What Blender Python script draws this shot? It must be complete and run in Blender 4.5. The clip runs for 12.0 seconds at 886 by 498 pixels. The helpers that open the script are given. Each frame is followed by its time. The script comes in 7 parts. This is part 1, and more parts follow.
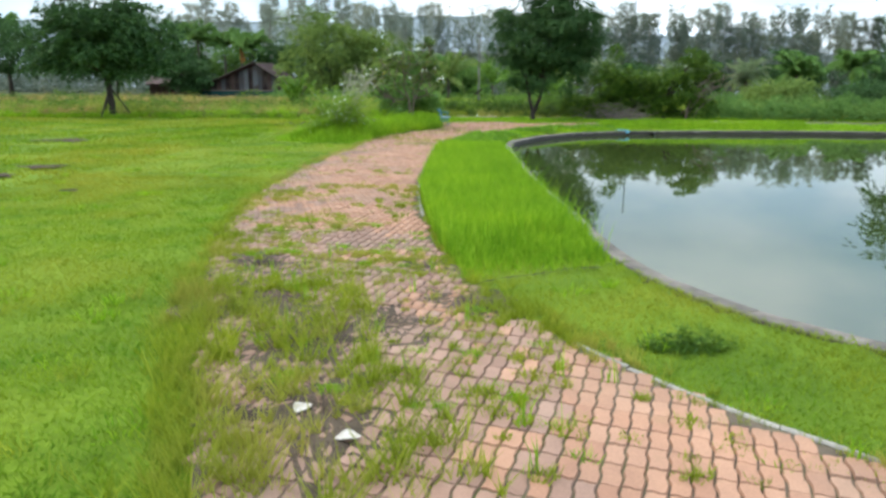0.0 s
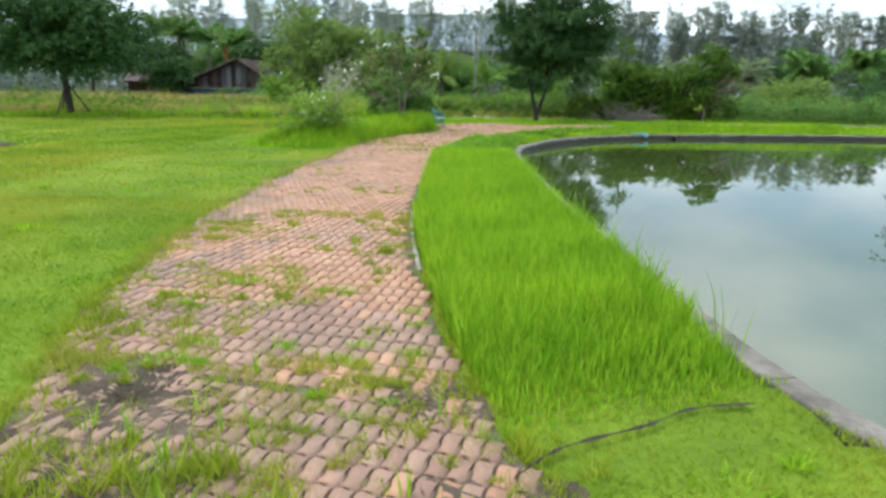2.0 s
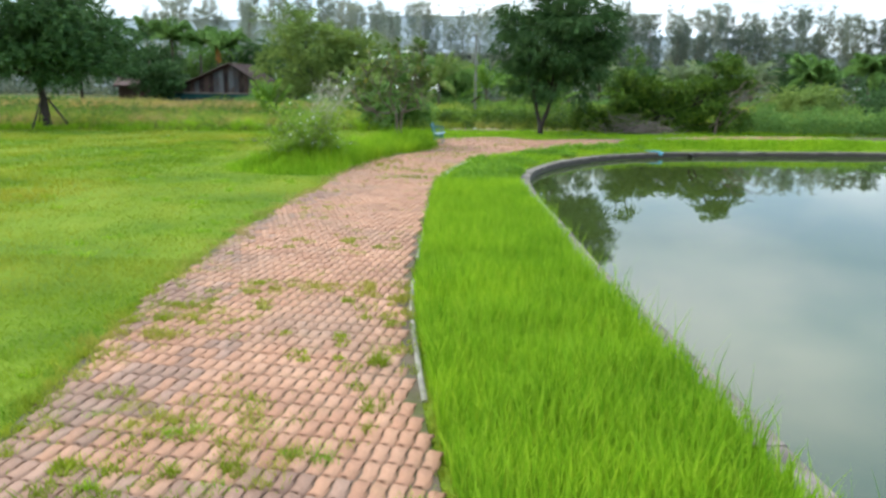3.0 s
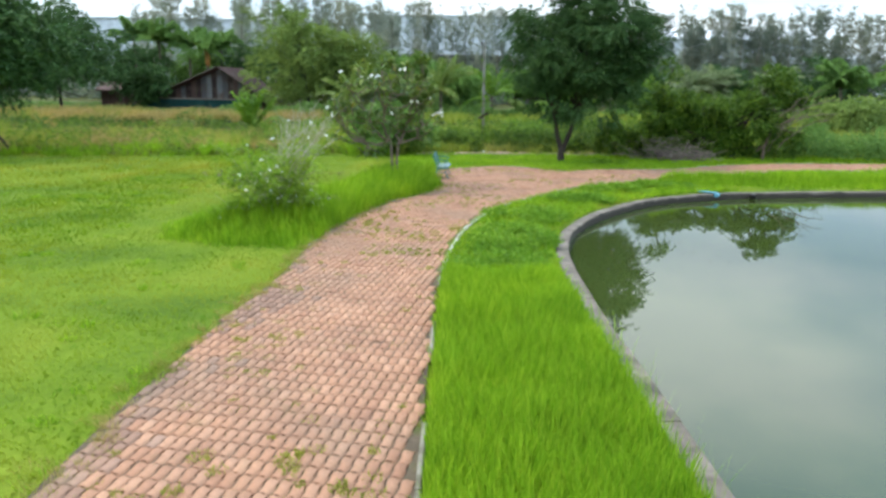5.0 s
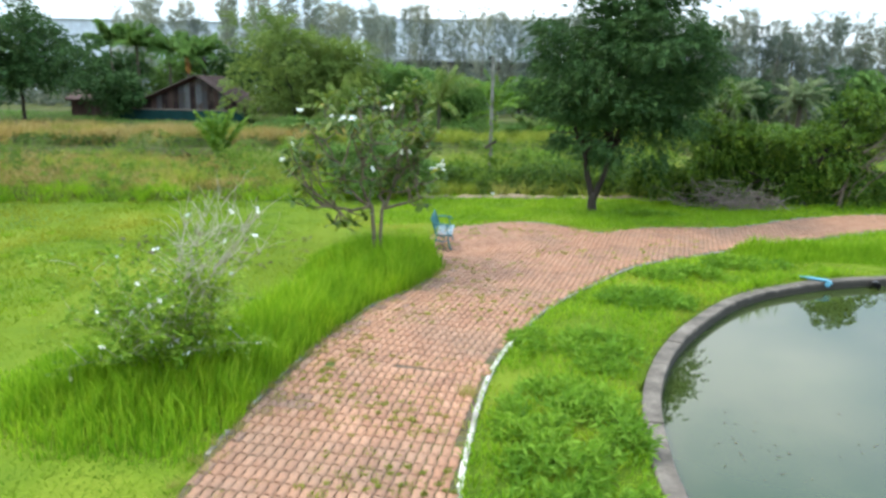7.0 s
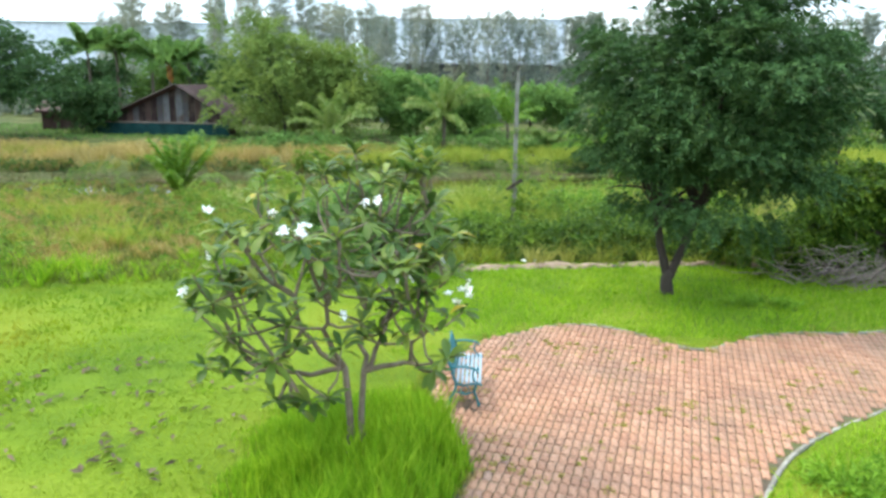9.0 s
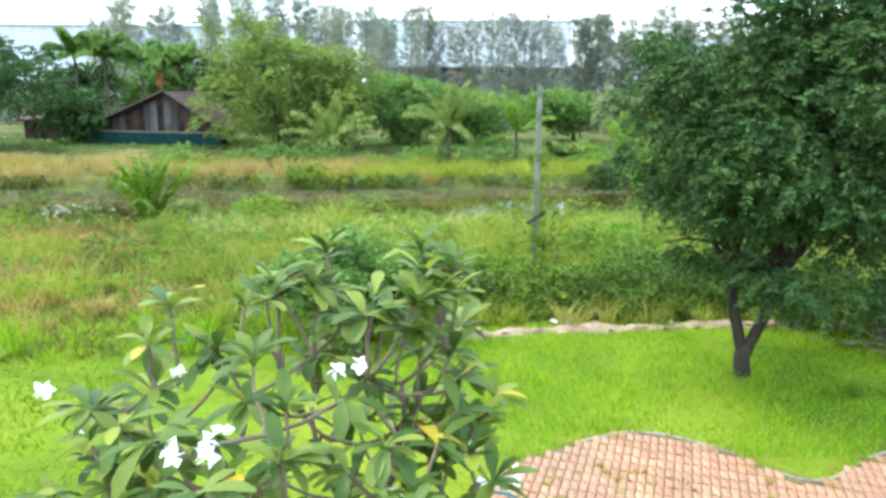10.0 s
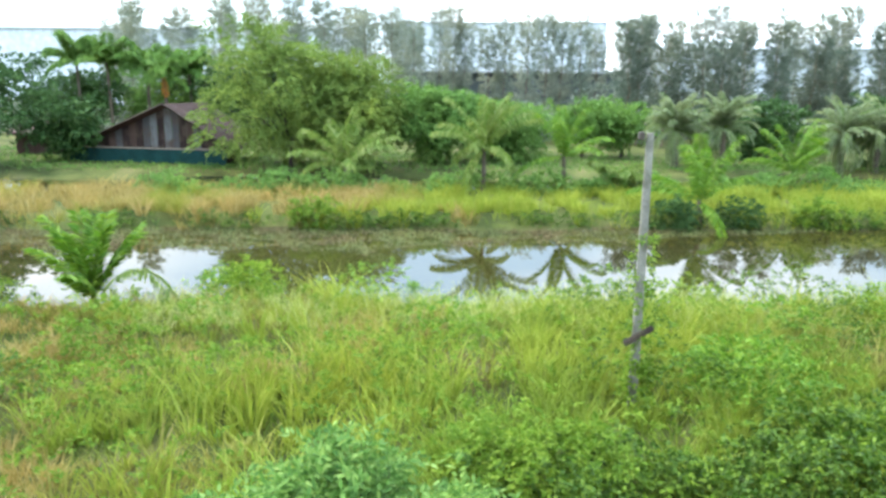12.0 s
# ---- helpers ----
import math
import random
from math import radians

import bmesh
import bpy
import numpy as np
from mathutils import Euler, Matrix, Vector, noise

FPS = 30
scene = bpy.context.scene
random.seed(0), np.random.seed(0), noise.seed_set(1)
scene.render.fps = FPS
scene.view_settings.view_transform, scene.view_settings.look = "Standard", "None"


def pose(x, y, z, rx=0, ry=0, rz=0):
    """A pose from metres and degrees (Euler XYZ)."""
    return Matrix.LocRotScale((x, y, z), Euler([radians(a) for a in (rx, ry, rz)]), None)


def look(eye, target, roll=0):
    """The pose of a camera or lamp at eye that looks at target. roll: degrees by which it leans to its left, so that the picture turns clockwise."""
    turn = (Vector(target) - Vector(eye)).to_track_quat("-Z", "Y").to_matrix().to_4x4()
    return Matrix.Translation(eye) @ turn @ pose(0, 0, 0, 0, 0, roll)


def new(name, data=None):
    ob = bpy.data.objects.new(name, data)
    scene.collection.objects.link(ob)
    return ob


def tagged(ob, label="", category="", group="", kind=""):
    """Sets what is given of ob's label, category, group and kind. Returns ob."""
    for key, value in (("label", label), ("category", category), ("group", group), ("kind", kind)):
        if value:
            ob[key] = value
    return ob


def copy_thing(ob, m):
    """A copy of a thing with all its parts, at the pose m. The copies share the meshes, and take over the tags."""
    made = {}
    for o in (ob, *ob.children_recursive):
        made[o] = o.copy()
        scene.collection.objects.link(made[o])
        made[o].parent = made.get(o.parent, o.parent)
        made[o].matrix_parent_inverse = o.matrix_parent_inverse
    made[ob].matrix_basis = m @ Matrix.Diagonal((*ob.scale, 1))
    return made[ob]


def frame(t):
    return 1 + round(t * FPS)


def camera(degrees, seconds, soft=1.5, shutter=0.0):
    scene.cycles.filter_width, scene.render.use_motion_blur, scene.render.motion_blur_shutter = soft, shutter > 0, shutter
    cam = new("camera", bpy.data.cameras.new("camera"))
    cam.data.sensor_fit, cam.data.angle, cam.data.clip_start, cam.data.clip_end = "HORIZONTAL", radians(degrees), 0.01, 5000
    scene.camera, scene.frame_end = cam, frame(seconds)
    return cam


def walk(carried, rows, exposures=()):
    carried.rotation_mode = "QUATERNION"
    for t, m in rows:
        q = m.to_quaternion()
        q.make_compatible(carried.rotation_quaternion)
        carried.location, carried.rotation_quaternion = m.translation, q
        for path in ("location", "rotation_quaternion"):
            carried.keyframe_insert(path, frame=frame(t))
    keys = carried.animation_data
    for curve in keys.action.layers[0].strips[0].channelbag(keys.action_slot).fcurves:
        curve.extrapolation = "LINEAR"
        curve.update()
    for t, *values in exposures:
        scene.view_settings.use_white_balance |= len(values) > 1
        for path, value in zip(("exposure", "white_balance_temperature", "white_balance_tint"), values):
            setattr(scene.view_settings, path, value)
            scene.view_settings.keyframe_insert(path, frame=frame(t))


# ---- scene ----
cam = camera(61.9, 12.0, soft=3.0)
PATH = [
    (0, (1.429, -0.682, 2.08), (1.276, 1.262, 1.638), 0.5),
    (0.5, (1.334, 0.312, 2.025), (1.214, 2.259, 1.586), 0.6),
    (1, (1.232, 1.194, 2.007), (1.109, 3.142, 1.571), 0.8),
    (1.5, (1.087, 2.179, 1.952), (0.967, 4.127, 1.516), 0.8),
    (2, (0.945, 3.237, 1.951), (0.818, 5.184, 1.508), 0.8),
    (2.5, (0.799, 4.323, 2.18), (0.669, 6.268, 1.732), 1.0),
    (3, (0.668, 5.388, 2.438), (0.55, 7.336, 1.996), 0.8),
    (3.2, (0.609, 5.874, 2.517), (0.492, 7.82, 2.073), 0.7),
    (4.8, (0.244, 10.007, 3.223), (0.125, 11.952, 2.769), 1.1),
    (5, (0.158, 10.801, 3.195), (0.039, 12.747, 2.749), 0.9),
    (5.5, (0.022, 12.42, 3.398), (-0.091, 14.367, 2.952), 1.0),
    (6, (-0.1, 14.067, 3.597), (-0.208, 16.014, 3.153), 1.1),
    (6.5, (-0.248, 15.798, 3.803), (-0.353, 17.746, 3.359), 1.2),
    (7, (-0.409, 17.493, 3.986), (-0.518, 19.441, 3.547), 1.2),
    (7.2, (-0.481, 18.206, 4.075), (-0.591, 20.154, 3.635), 1.2),
    (8.8, (-1.07, 23.965, 4.719), (-1.184, 25.912, 4.276), 0.7),
    (9, (-1.157, 24.689, 4.794), (-1.273, 26.636, 4.351), 0.7),
    (9.5, (-1.368, 26.597, 5.02), (-1.488, 28.543, 4.576), 0.5),
    (10, (-1.615, 28.591, 5.189), (-1.735, 30.539, 4.749), 0.5),
    (10.5, (-1.876, 30.496, 5.394), (-1.99, 32.444, 4.956), 0.4),
    (11, (-2.073, 32.47, 5.58), (-2.178, 34.421, 5.149), 0.2),
    (11.5, (-2.346, 34.353, 5.785), (-2.452, 36.303, 5.353), 0.2),
    (12, (-2.578, 36.363, 5.916), (-2.768, 38.305, 5.479), 0.5),
]
walk(cam, [(t, look(eye, target, roll)) for t, eye, target, roll in PATH],
     [(0, -0.38), (3, -0.28), (5.5, -0.33), (7, -0.17), (9, 0.14), (10.5, 0.6), (11.2, 0.62), (12, 0.54)])


# ---------------------------------------------------------------- light
SUN_EL, SUN_AZ = 58.0, -70.0          # degrees: height, and turn from +y towards +x
sky = bpy.data.worlds.new("overcast_sky")
scene.world = sky
sky.use_nodes = True
wn, wl = sky.node_tree.nodes, sky.node_tree.links
bg = wn["Background"]
tex = wn.new("ShaderNodeTexSky")
tex.sky_type, tex.sun_disc = "NISHITA", False
tex.sun_elevation, tex.sun_rotation = radians(SUN_EL), radians(SUN_AZ)
tex.air_density, tex.dust_density = 1.0, 2.0
co = wn.new("ShaderNodeTexCoord")
mp = wn.new("ShaderNodeMapping")
mp.inputs["Scale"].default_value = (1.0, 1.0, 2.2)
mp.inputs["Location"].default_value = (0.7, 0.9, 0.3)
nz = wn.new("ShaderNodeTexNoise")
nz.inputs["Scale"].default_value, nz.inputs["Detail"].default_value, nz.inputs["Roughness"].default_value = 1.7, 5.0, 0.5
rp = wn.new("ShaderNodeValToRGB")
rp.color_ramp.elements[0].position, rp.color_ramp.elements[0].color = 0.44, (0.0, 0.0, 0.0, 1)
rp.color_ramp.elements[1].position, rp.color_ramp.elements[1].color = 0.63, (1, 1, 1, 1)
mixc = wn.new("ShaderNodeMix")
mixc.data_type = "RGBA"
mixc.inputs[7].default_value = (17.2, 18.6, 19.9, 1)      # cloud
wl.new(co.outputs["Generated"], mp.inputs["Vector"])
wl.new(mp.outputs["Vector"], nz.inputs["Vector"])
wl.new(nz.outputs["Fac"], rp.inputs["Fac"])
wl.new(rp.outputs["Color"], mixc.inputs[0])
veil = wn.new("ShaderNodeMix")                            # thin blue haze between the clouds
veil.data_type = "RGBA"
veil.inputs[0].default_value = 0.7
veil.inputs[7].default_value = (10.4, 14.6, 19.0, 1)
wl.new(tex.outputs["Color"], veil.inputs[6])
wl.new(veil.outputs[2], mixc.inputs[6])
sep = wn.new("ShaderNodeSeparateXYZ")
wl.new(co.outputs["Generated"], sep.inputs[0])
lift = wn.new("ShaderNodeMapRange")                       # an overcast sky is brighter overhead than at the horizon
lift.inputs["From Min"].default_value, lift.inputs["From Max"].default_value = 0.2, 0.46
lift.inputs["To Min"].default_value, lift.inputs["To Max"].default_value = 1.22, 2.7
wl.new(sep.outputs["Z"], lift.inputs["Value"])
vm = wn.new("ShaderNodeVectorMath")
vm.operation = "SCALE"
wl.new(mixc.outputs[2], vm.inputs[0])
wl.new(lift.outputs["Result"], vm.inputs["Scale"])
wl.new(vm.outputs["Vector"], bg.inputs["Color"])
bg.inputs["Strength"].default_value = 0.088

sun = new("sun", bpy.data.lights.new("sun", "SUN"))
sun.data.energy, sun.data.angle, sun.data.color = 3.3, radians(10), (1.0, 0.89, 0.7)
_d = (math.sin(radians(SUN_AZ)) * math.cos(radians(SUN_EL)), math.cos(radians(SUN_AZ)) * math.cos(radians(SUN_EL)), math.sin(radians(SUN_EL)))
sun.matrix_world = look(tuple(60 * c for c in _d), (0, 0, 0))

# ---------------------------------------------------------------- helpers
def link_mesh(name, verts, faces, material, smooth=False):
    """A mesh object from arrays: faces is an (n, 3) or (n, 4) array, or a list of index lists."""
    me = bpy.data.meshes.new(name)
    if isinstance(faces, np.ndarray):
        n, k = faces.shape
        me.vertices.add(len(verts))
        me.vertices.foreach_set("co", np.ascontiguousarray(verts, np.float32).ravel())
        me.loops.add(n * k)
        me.loops.foreach_set("vertex_index", np.ascontiguousarray(faces, np.int32).ravel())
        me.polygons.add(n)
        me.polygons.foreach_set("loop_start", np.arange(0, n * k, k, dtype=np.int32))
        me.update(calc_edges=True)
    else:
        me.from_pydata([tuple(v) for v in verts], [], faces)
    if smooth:
        me.polygons.foreach_set("use_smooth", np.ones(len(me.polygons), bool))
    me.materials.append(material)
    return new(name, me)


def thing(name, loc, label, category, group="", turn=0.0, kind=""):
    ob = new(name)
    ob.matrix_basis = pose(*loc, 0, 0, turn)
    return tagged(ob, label, category, group, kind)


def under(ob, parent, label=""):
    ob.parent = parent
    if label:
        ob["label"] = label
    return ob


def part(name, bm, material, parent, label="", smooth=False):
    me = bpy.data.meshes.new(name)
    bm.to_mesh(me)
    bm.free()
    if smooth:
        me.polygons.foreach_set("use_smooth", np.ones(len(me.polygons), bool))
    me.materials.append(material)
    return under(new(name, me), parent, label)


def box(bm, lo, hi, bevel=0.0, m=None):
    """A bevelled box between two corners, added to bm."""
    made = bmesh.ops.create_cube(bm, size=1.0)["verts"]
    lo, hi = Vector(lo), Vector(hi)
    for v in made:
        v.co = Vector((lo[k] + (v.co[k] + 0.5) * (hi[k] - lo[k]) for k in range(3)))
        if m:
            v.co = m @ v.co
    if bevel:
        edges = list({e for v in made for e in v.link_edges})
        bmesh.ops.bevel(bm, geom=edges, offset=bevel, segments=2, affect="EDGES", clamp_overlap=True)
    return bm


def tube(points, radii, sides=8):
    """A tapered tube through points: verts and quads."""
    pts = np.array(points, float)
    rad = np.array(radii, float)
    way = np.gradient(pts, axis=0)
    way /= np.linalg.norm(way, axis=1, keepdims=True) + 1e-9
    ref = np.where(np.abs(way[:, 2:3]) > 0.9, np.array([[1.0, 0, 0]]), np.array([[0, 0, 1.0]]))
    a = np.cross(way, ref)
    a /= np.linalg.norm(a, axis=1, keepdims=True)
    b = np.cross(way, a)
    ang = np.linspace(0, 2 * np.pi, sides, endpoint=False)
    ring = np.cos(ang)[None, :, None] * a[:, None] + np.sin(ang)[None, :, None] * b[:, None]
    verts = (pts[:, None] + rad[:, None, None] * ring).reshape(-1, 3)
    faces = []
    for i in range(len(pts) - 1):
        for j in range(sides):
            k = (j + 1) % sides
            faces.append((i * sides + j, i * sides + k, (i + 1) * sides + k, (i + 1) * sides + j))
    verts = np.vstack([verts, pts[-1:] + way[-1:] * rad[-1]])
    tip = len(verts) - 1
    o = (len(pts) - 1) * sides
    faces += [(o + j, o + (j + 1) % sides, tip, tip) for j in range(sides)]
    return verts, faces


def tubes(name, many, material, sides=8):
    """Several tubes as one mesh object."""
    vs, fs, off = [], [], 0
    for points, radii in many:
        v, f = tube(points, radii, sides)
        vs.append(v)
        fs += [tuple(dict.fromkeys(i + off for i in q)) for q in f]
        off += len(v)
    return link_mesh(name, np.vstack(vs), fs, material, True)


def bend(a, b, sag, n, rng, wob=0.0):
    """A curved line from a to b with sag (vector) at its middle."""
    a, b, sag = np.array(a, float), np.array(b, float), np.array(sag, float)
    s = np.linspace(0, 1, n)[:, None]
    p = a + (b - a) * s + sag * (4 * s * (1 - s))
    w = rng.normal(0, wob, (n, 3))
    w[0] = w[-1] = 0
    return p + w


def unit(v):
    return v / (np.linalg.norm(v, axis=-1, keepdims=True) + 1e-9)


def blades(base, height, width, lean, rng, segs=2, way=None, to=None):
    """Grass blades at base (n, 3): tapered strips that bend over. height, width: (n,). Returns verts and triangles."""
    n = len(base)
    ang = rng.uniform(0, 2 * np.pi, n) if way is None else way
    side = np.stack([np.cos(ang), np.sin(ang), np.zeros(n)], 1)
    fall = rng.uniform(0, 2 * np.pi, n) if to is None else to
    out = np.stack([np.cos(fall), np.sin(fall), np.zeros(n)], 1) * (lean * height * rng.uniform(0.3, 1.2, n))[:, None]
    up = np.zeros((n, 3))
    up[:, 2] = height
    w = side * (0.5 * width)[:, None]
    if segs == 1:
        v = np.stack([base - w, base + w, base + up + out], 1).reshape(-1, 3)
        return v, np.arange(3 * n).reshape(-1, 3)
    mid = base + up * 0.58 + out * 0.34
    v = np.stack([base - w, base + w, mid - w * 0.8, mid + w * 0.8, base + up * 0.97 + out], 1).reshape(-1, 3)
    o = np.arange(n)[:, None] * 5
    f = np.concatenate([o + [0, 1, 3], o + [0, 3, 2], o + [2, 3, 4]], 1).reshape(-1, 3)
    return v, f


def leaves(pos, way, length, width, rng, flat=0.6):
    """Pointed leaves at pos (n, 3) along way: two triangles each, folded along the midrib."""
    n = len(pos)
    up = unit(np.array([0, 0, 1.0]) * flat + rng.normal(0, 0.55, (n, 3)))
    side = unit(np.cross(way, up))
    nor = np.cross(side, way)
    l, w = length[:, None], width[:, None]
    mid = pos + way * l * 0.45
    v = np.stack([pos, mid - side * w * 0.5 + nor * w * 0.12, pos + way * l - nor * l * 0.12, mid + side * w * 0.5 + nor * w * 0.12], 1).reshape(-1, 3)
    o = np.arange(n)[:, None] * 4
    f = np.concatenate([o + [0, 1, 2], o + [0, 2, 3]], 1).reshape(-1, 3)
    return v, f


def sprays(pos, way, count, reach, leaf_l, leaf_w, rng, droop=0.4, spread=0.9):
    """Twigs at pos along way, each with count leaves set along it to both sides."""
    n = len(pos)
    s = np.tile(np.linspace(0.1, 1.0, count), n)
    p, w = np.repeat(pos, count, 0), np.repeat(way, count, 0)
    r = np.repeat(reach * rng.uniform(0.6, 1.3, n), count)
    at = p + w * (s * r)[:, None]
    at[:, 2] -= droop * r * s * s
    sign = np.where(np.tile(np.arange(count), n) % 2, 1.0, -1.0)
    side = unit(np.cross(w, np.array([0, 0, 1.0]) + rng.normal(0, 0.4, (n * count, 3))))
    go = unit(w * 0.7 + side * (sign * spread)[:, None] + rng.normal(0, 0.3, (n * count, 3)) + np.array([0, 0, -droop * 0.5]))
    return leaves(at, go, leaf_l * rng.uniform(0.7, 1.2, n * count), leaf_w * rng.uniform(0.7, 1.2, n * count), rng)


def join(parts):
    vs, fs, off = [], [], 0
    for v, f in parts:
        vs.append(v)
        fs.append(f + off)
        off += len(v)
    return np.vstack(vs), np.vstack(fs)


def inside(poly, x, y):
    """Which points lie inside a polygon (arrays)."""
    poly = np.array(poly)
    hit = np.zeros(np.shape(x), bool)
    xj, yj = poly[-1]
    for xi, yi in poly:
        cross = (yi > y) != (yj > y)
        with np.errstate(divide="ignore", invalid="ignore"):
            hit ^= cross & (x < (xj - xi) * (y - yi) / (yj - yi) + xi)
        xj, yj = xi, yi
    return hit


def smooth_line(points, step=0.25, closed=False):
    """A Catmull-Rom line through points, at even steps."""
    p = np.array(points, float)
    p = np.vstack([p[-1:], p, p[:2]]) if closed else np.vstack([2 * p[0] - p[1], p, 2 * p[-1] - p[-2]])
    out = []
    for a, b, c, d in zip(p, p[1:], p[2:], p[3:]):
        n = max(2, int(np.linalg.norm(c - b) / step) + 1)
        t = np.linspace(0, 1, n, endpoint=False)[:, None]
        out.append(0.5 * (2 * b + (c - a) * t + (2 * a - 5 * b + 4 * c - d) * t**2 + (3 * b - a - 3 * c + d) * t**3))
    if not closed:
        out.append(p[-2:-1])
    q = np.vstack(out)
    return q


def dist_to(line, x, y):
    """Distance from points to a densely sampled line."""
    best = np.full(np.shape(x), 1e9)
    for px, py in line:
        best = np.minimum(best, (x - px) ** 2 + (y - py) ** 2)
    return np.sqrt(best)


def wave(x, y, k=1.0, seed=0.0):
    """A cheap smooth noise, about -1 to 1."""
    return (np.sin(k * (1.3 * x + 0.7 * y) + seed) + np.sin(k * (-0.8 * x + 1.7 * y) + 2.1 * seed + 1) + np.sin(k * (2.3 * x - 1.1 * y) + 0.7 * seed + 2)
            + np.sin(k * (0.4 * x + 2.9 * y) + 1.3 * seed + 4)) / 4


# ---------------------------------------------------------------- materials
def nodes_of(name):
    m = bpy.data.materials.new(name)
    m.use_nodes = True
    return m, m.node_tree.nodes, m.node_tree.links, m.node_tree.nodes["Principled BSDF"]


def ramp(n, l, fac, stops):
    r = n.new("ShaderNodeValToRGB")
    while len(r.color_ramp.elements) < len(stops):
        r.color_ramp.elements.new(0.5)
    for e, (p, c) in zip(r.color_ramp.elements, stops):
        e.position, e.color = p, (*c, 1)
    l.new(fac, r.inputs["Fac"])
    return r.outputs["Color"]


def noise_fac(n, l, scale, detail=4.0, rough=0.55, vec=None, stretch=None):
    t = n.new("ShaderNodeTexNoise")
    t.inputs["Scale"].default_value, t.inputs["Detail"].default_value, t.inputs["Roughness"].default_value = scale, detail, rough
    if vec is None:
        g = n.new("ShaderNodeNewGeometry")
        vec = g.outputs["Position"]
    if stretch:
        mpn = n.new("ShaderNodeMapping")
        mpn.inputs["Scale"].default_value = stretch
        l.new(vec, mpn.inputs["Vector"])
        vec = mpn.outputs["Vector"]
    l.new(vec, t.inputs["Vector"])
    return t.outputs["Fac"]


def mix_col(n, l, fac, a, b, how="MIX"):
    m = n.new("ShaderNodeMix")
    m.data_type, m.blend_type = "RGBA", how
    for sock, val in ((m.inputs[0], fac), (m.inputs[6], a), (m.inputs[7], b)):
        if isinstance(val, (int, float)):
            sock.default_value = val
        elif isinstance(val, tuple):
            sock.default_value = (*val, 1)
        else:
            l.new(val, sock)
    return m.outputs[2]


def bumped(n, l, bsdf, fac, strength, dist=0.01):
    b = n.new("ShaderNodeBump")
    b.inputs["Strength"].default_value, b.inputs["Distance"].default_value = strength, dist
    l.new(fac, b.inputs["Height"])
    l.new(b.outputs["Normal"], bsdf.inputs["Normal"])


def leaf_mat(name, dark, mid, light, patch=0.35, rough=0.5, thin=0.35, dry=None, dry_at=0.62, spec=0.35, blot=None):
    """Foliage: every leaf or blade its own tint, with patches, seen partly through."""
    m, n, l, p = nodes_of(name)
    g = n.new("ShaderNodeNewGeometry")
    own = ramp(n, l, g.outputs["Random Per Island"], [(0.0, dark), (0.5, mid), (1.0, light)])
    f = noise_fac(n, l, patch, 3.0)
    big = ramp(n, l, f, [(0.32, (0.74, 0.82, 0.82)), (0.5, (0.97, 0.98, 1.0)), (0.7, (1.2, 1.12, 1.0))])
    col = mix_col(n, l, 1.0, own, big, "MULTIPLY")
    if blot:
        f3 = noise_fac(n, l, patch * 6, 4.0, 0.6, stretch=(1, 1, 0.2))
        col = mix_col(n, l, 1.0, col, ramp(n, l, f3, [(0.36, blot), (0.52, (1, 1, 1)), (0.7, (1.12, 1.06, 1.0))]), "MULTIPLY")
    if dry:
        f2 = noise_fac(n, l, patch * 0.6, 4.0, 0.6, stretch=(1, 1, 0.2))
        k = ramp(n, l, f2, [(dry_at - 0.08, (0, 0, 0)), (dry_at + 0.08, (1, 1, 1))])
        col = mix_col(n, l, k, col, dry)
    l.new(col, p.inputs["Base Color"])
    p.inputs["Roughness"].default_value = rough
    p.inputs["Specular IOR Level"].default_value = spec
    tr = n.new("ShaderNodeBsdfTranslucent")
    l.new(col, tr.inputs["Color"])
    ms = n.new("ShaderNodeMixShader")
    ms.inputs[0].default_value = thin
    l.new(p.outputs[0], ms.inputs[1])
    l.new(tr.outputs[0], ms.inputs[2])
    l.new(ms.outputs[0], n["Material Output"].inputs["Surface"])
    return m


def rough_mat(name, stops, scale, rough=0.85, bump=0.4, fine=8.0, metal=0.0, stain=None, stain_scale=0.8, rnd=0.0, stretch=None, bdist=0.01):
    """Stone, soil, bark, paint: grain at two scales, stains, relief."""
    m, n, l, p = nodes_of(name)
    f = noise_fac(n, l, scale, 5.0, 0.6, stretch=stretch)
    col = ramp(n, l, f, stops)
    f2 = noise_fac(n, l, scale * fine, 3.0, 0.6, stretch=stretch)
    col = mix_col(n, l, 1.0, col, ramp(n, l, f2, [(0.25, (0.78, 0.78, 0.78)), (0.75, (1.2, 1.2, 1.2))]), "MULTIPLY")
    if rnd:
        o = n.new("ShaderNodeObjectInfo")
        col = mix_col(n, l, 1.0, col, ramp(n, l, o.outputs["Random"], [(0, (1 - rnd,) * 3), (1, (1 + rnd,) * 3)]), "MULTIPLY")
    if stain:
        f3 = noise_fac(n, l, stain_scale, 5.0, 0.65)
        col = mix_col(n, l, ramp(n, l, f3, [(0.48, (0, 0, 0)), (0.66, (0.9, 0.9, 0.9))]), col, stain)
    l.new(col, p.inputs["Base Color"])
    p.inputs["Roughness"].default_value, p.inputs["Metallic"].default_value = rough, metal
    p.inputs["Specular IOR Level"].default_value = 0.15 if rough > 0.92 else 0.4
    bumped(n, l, p, f2, bump, bdist)
    return m


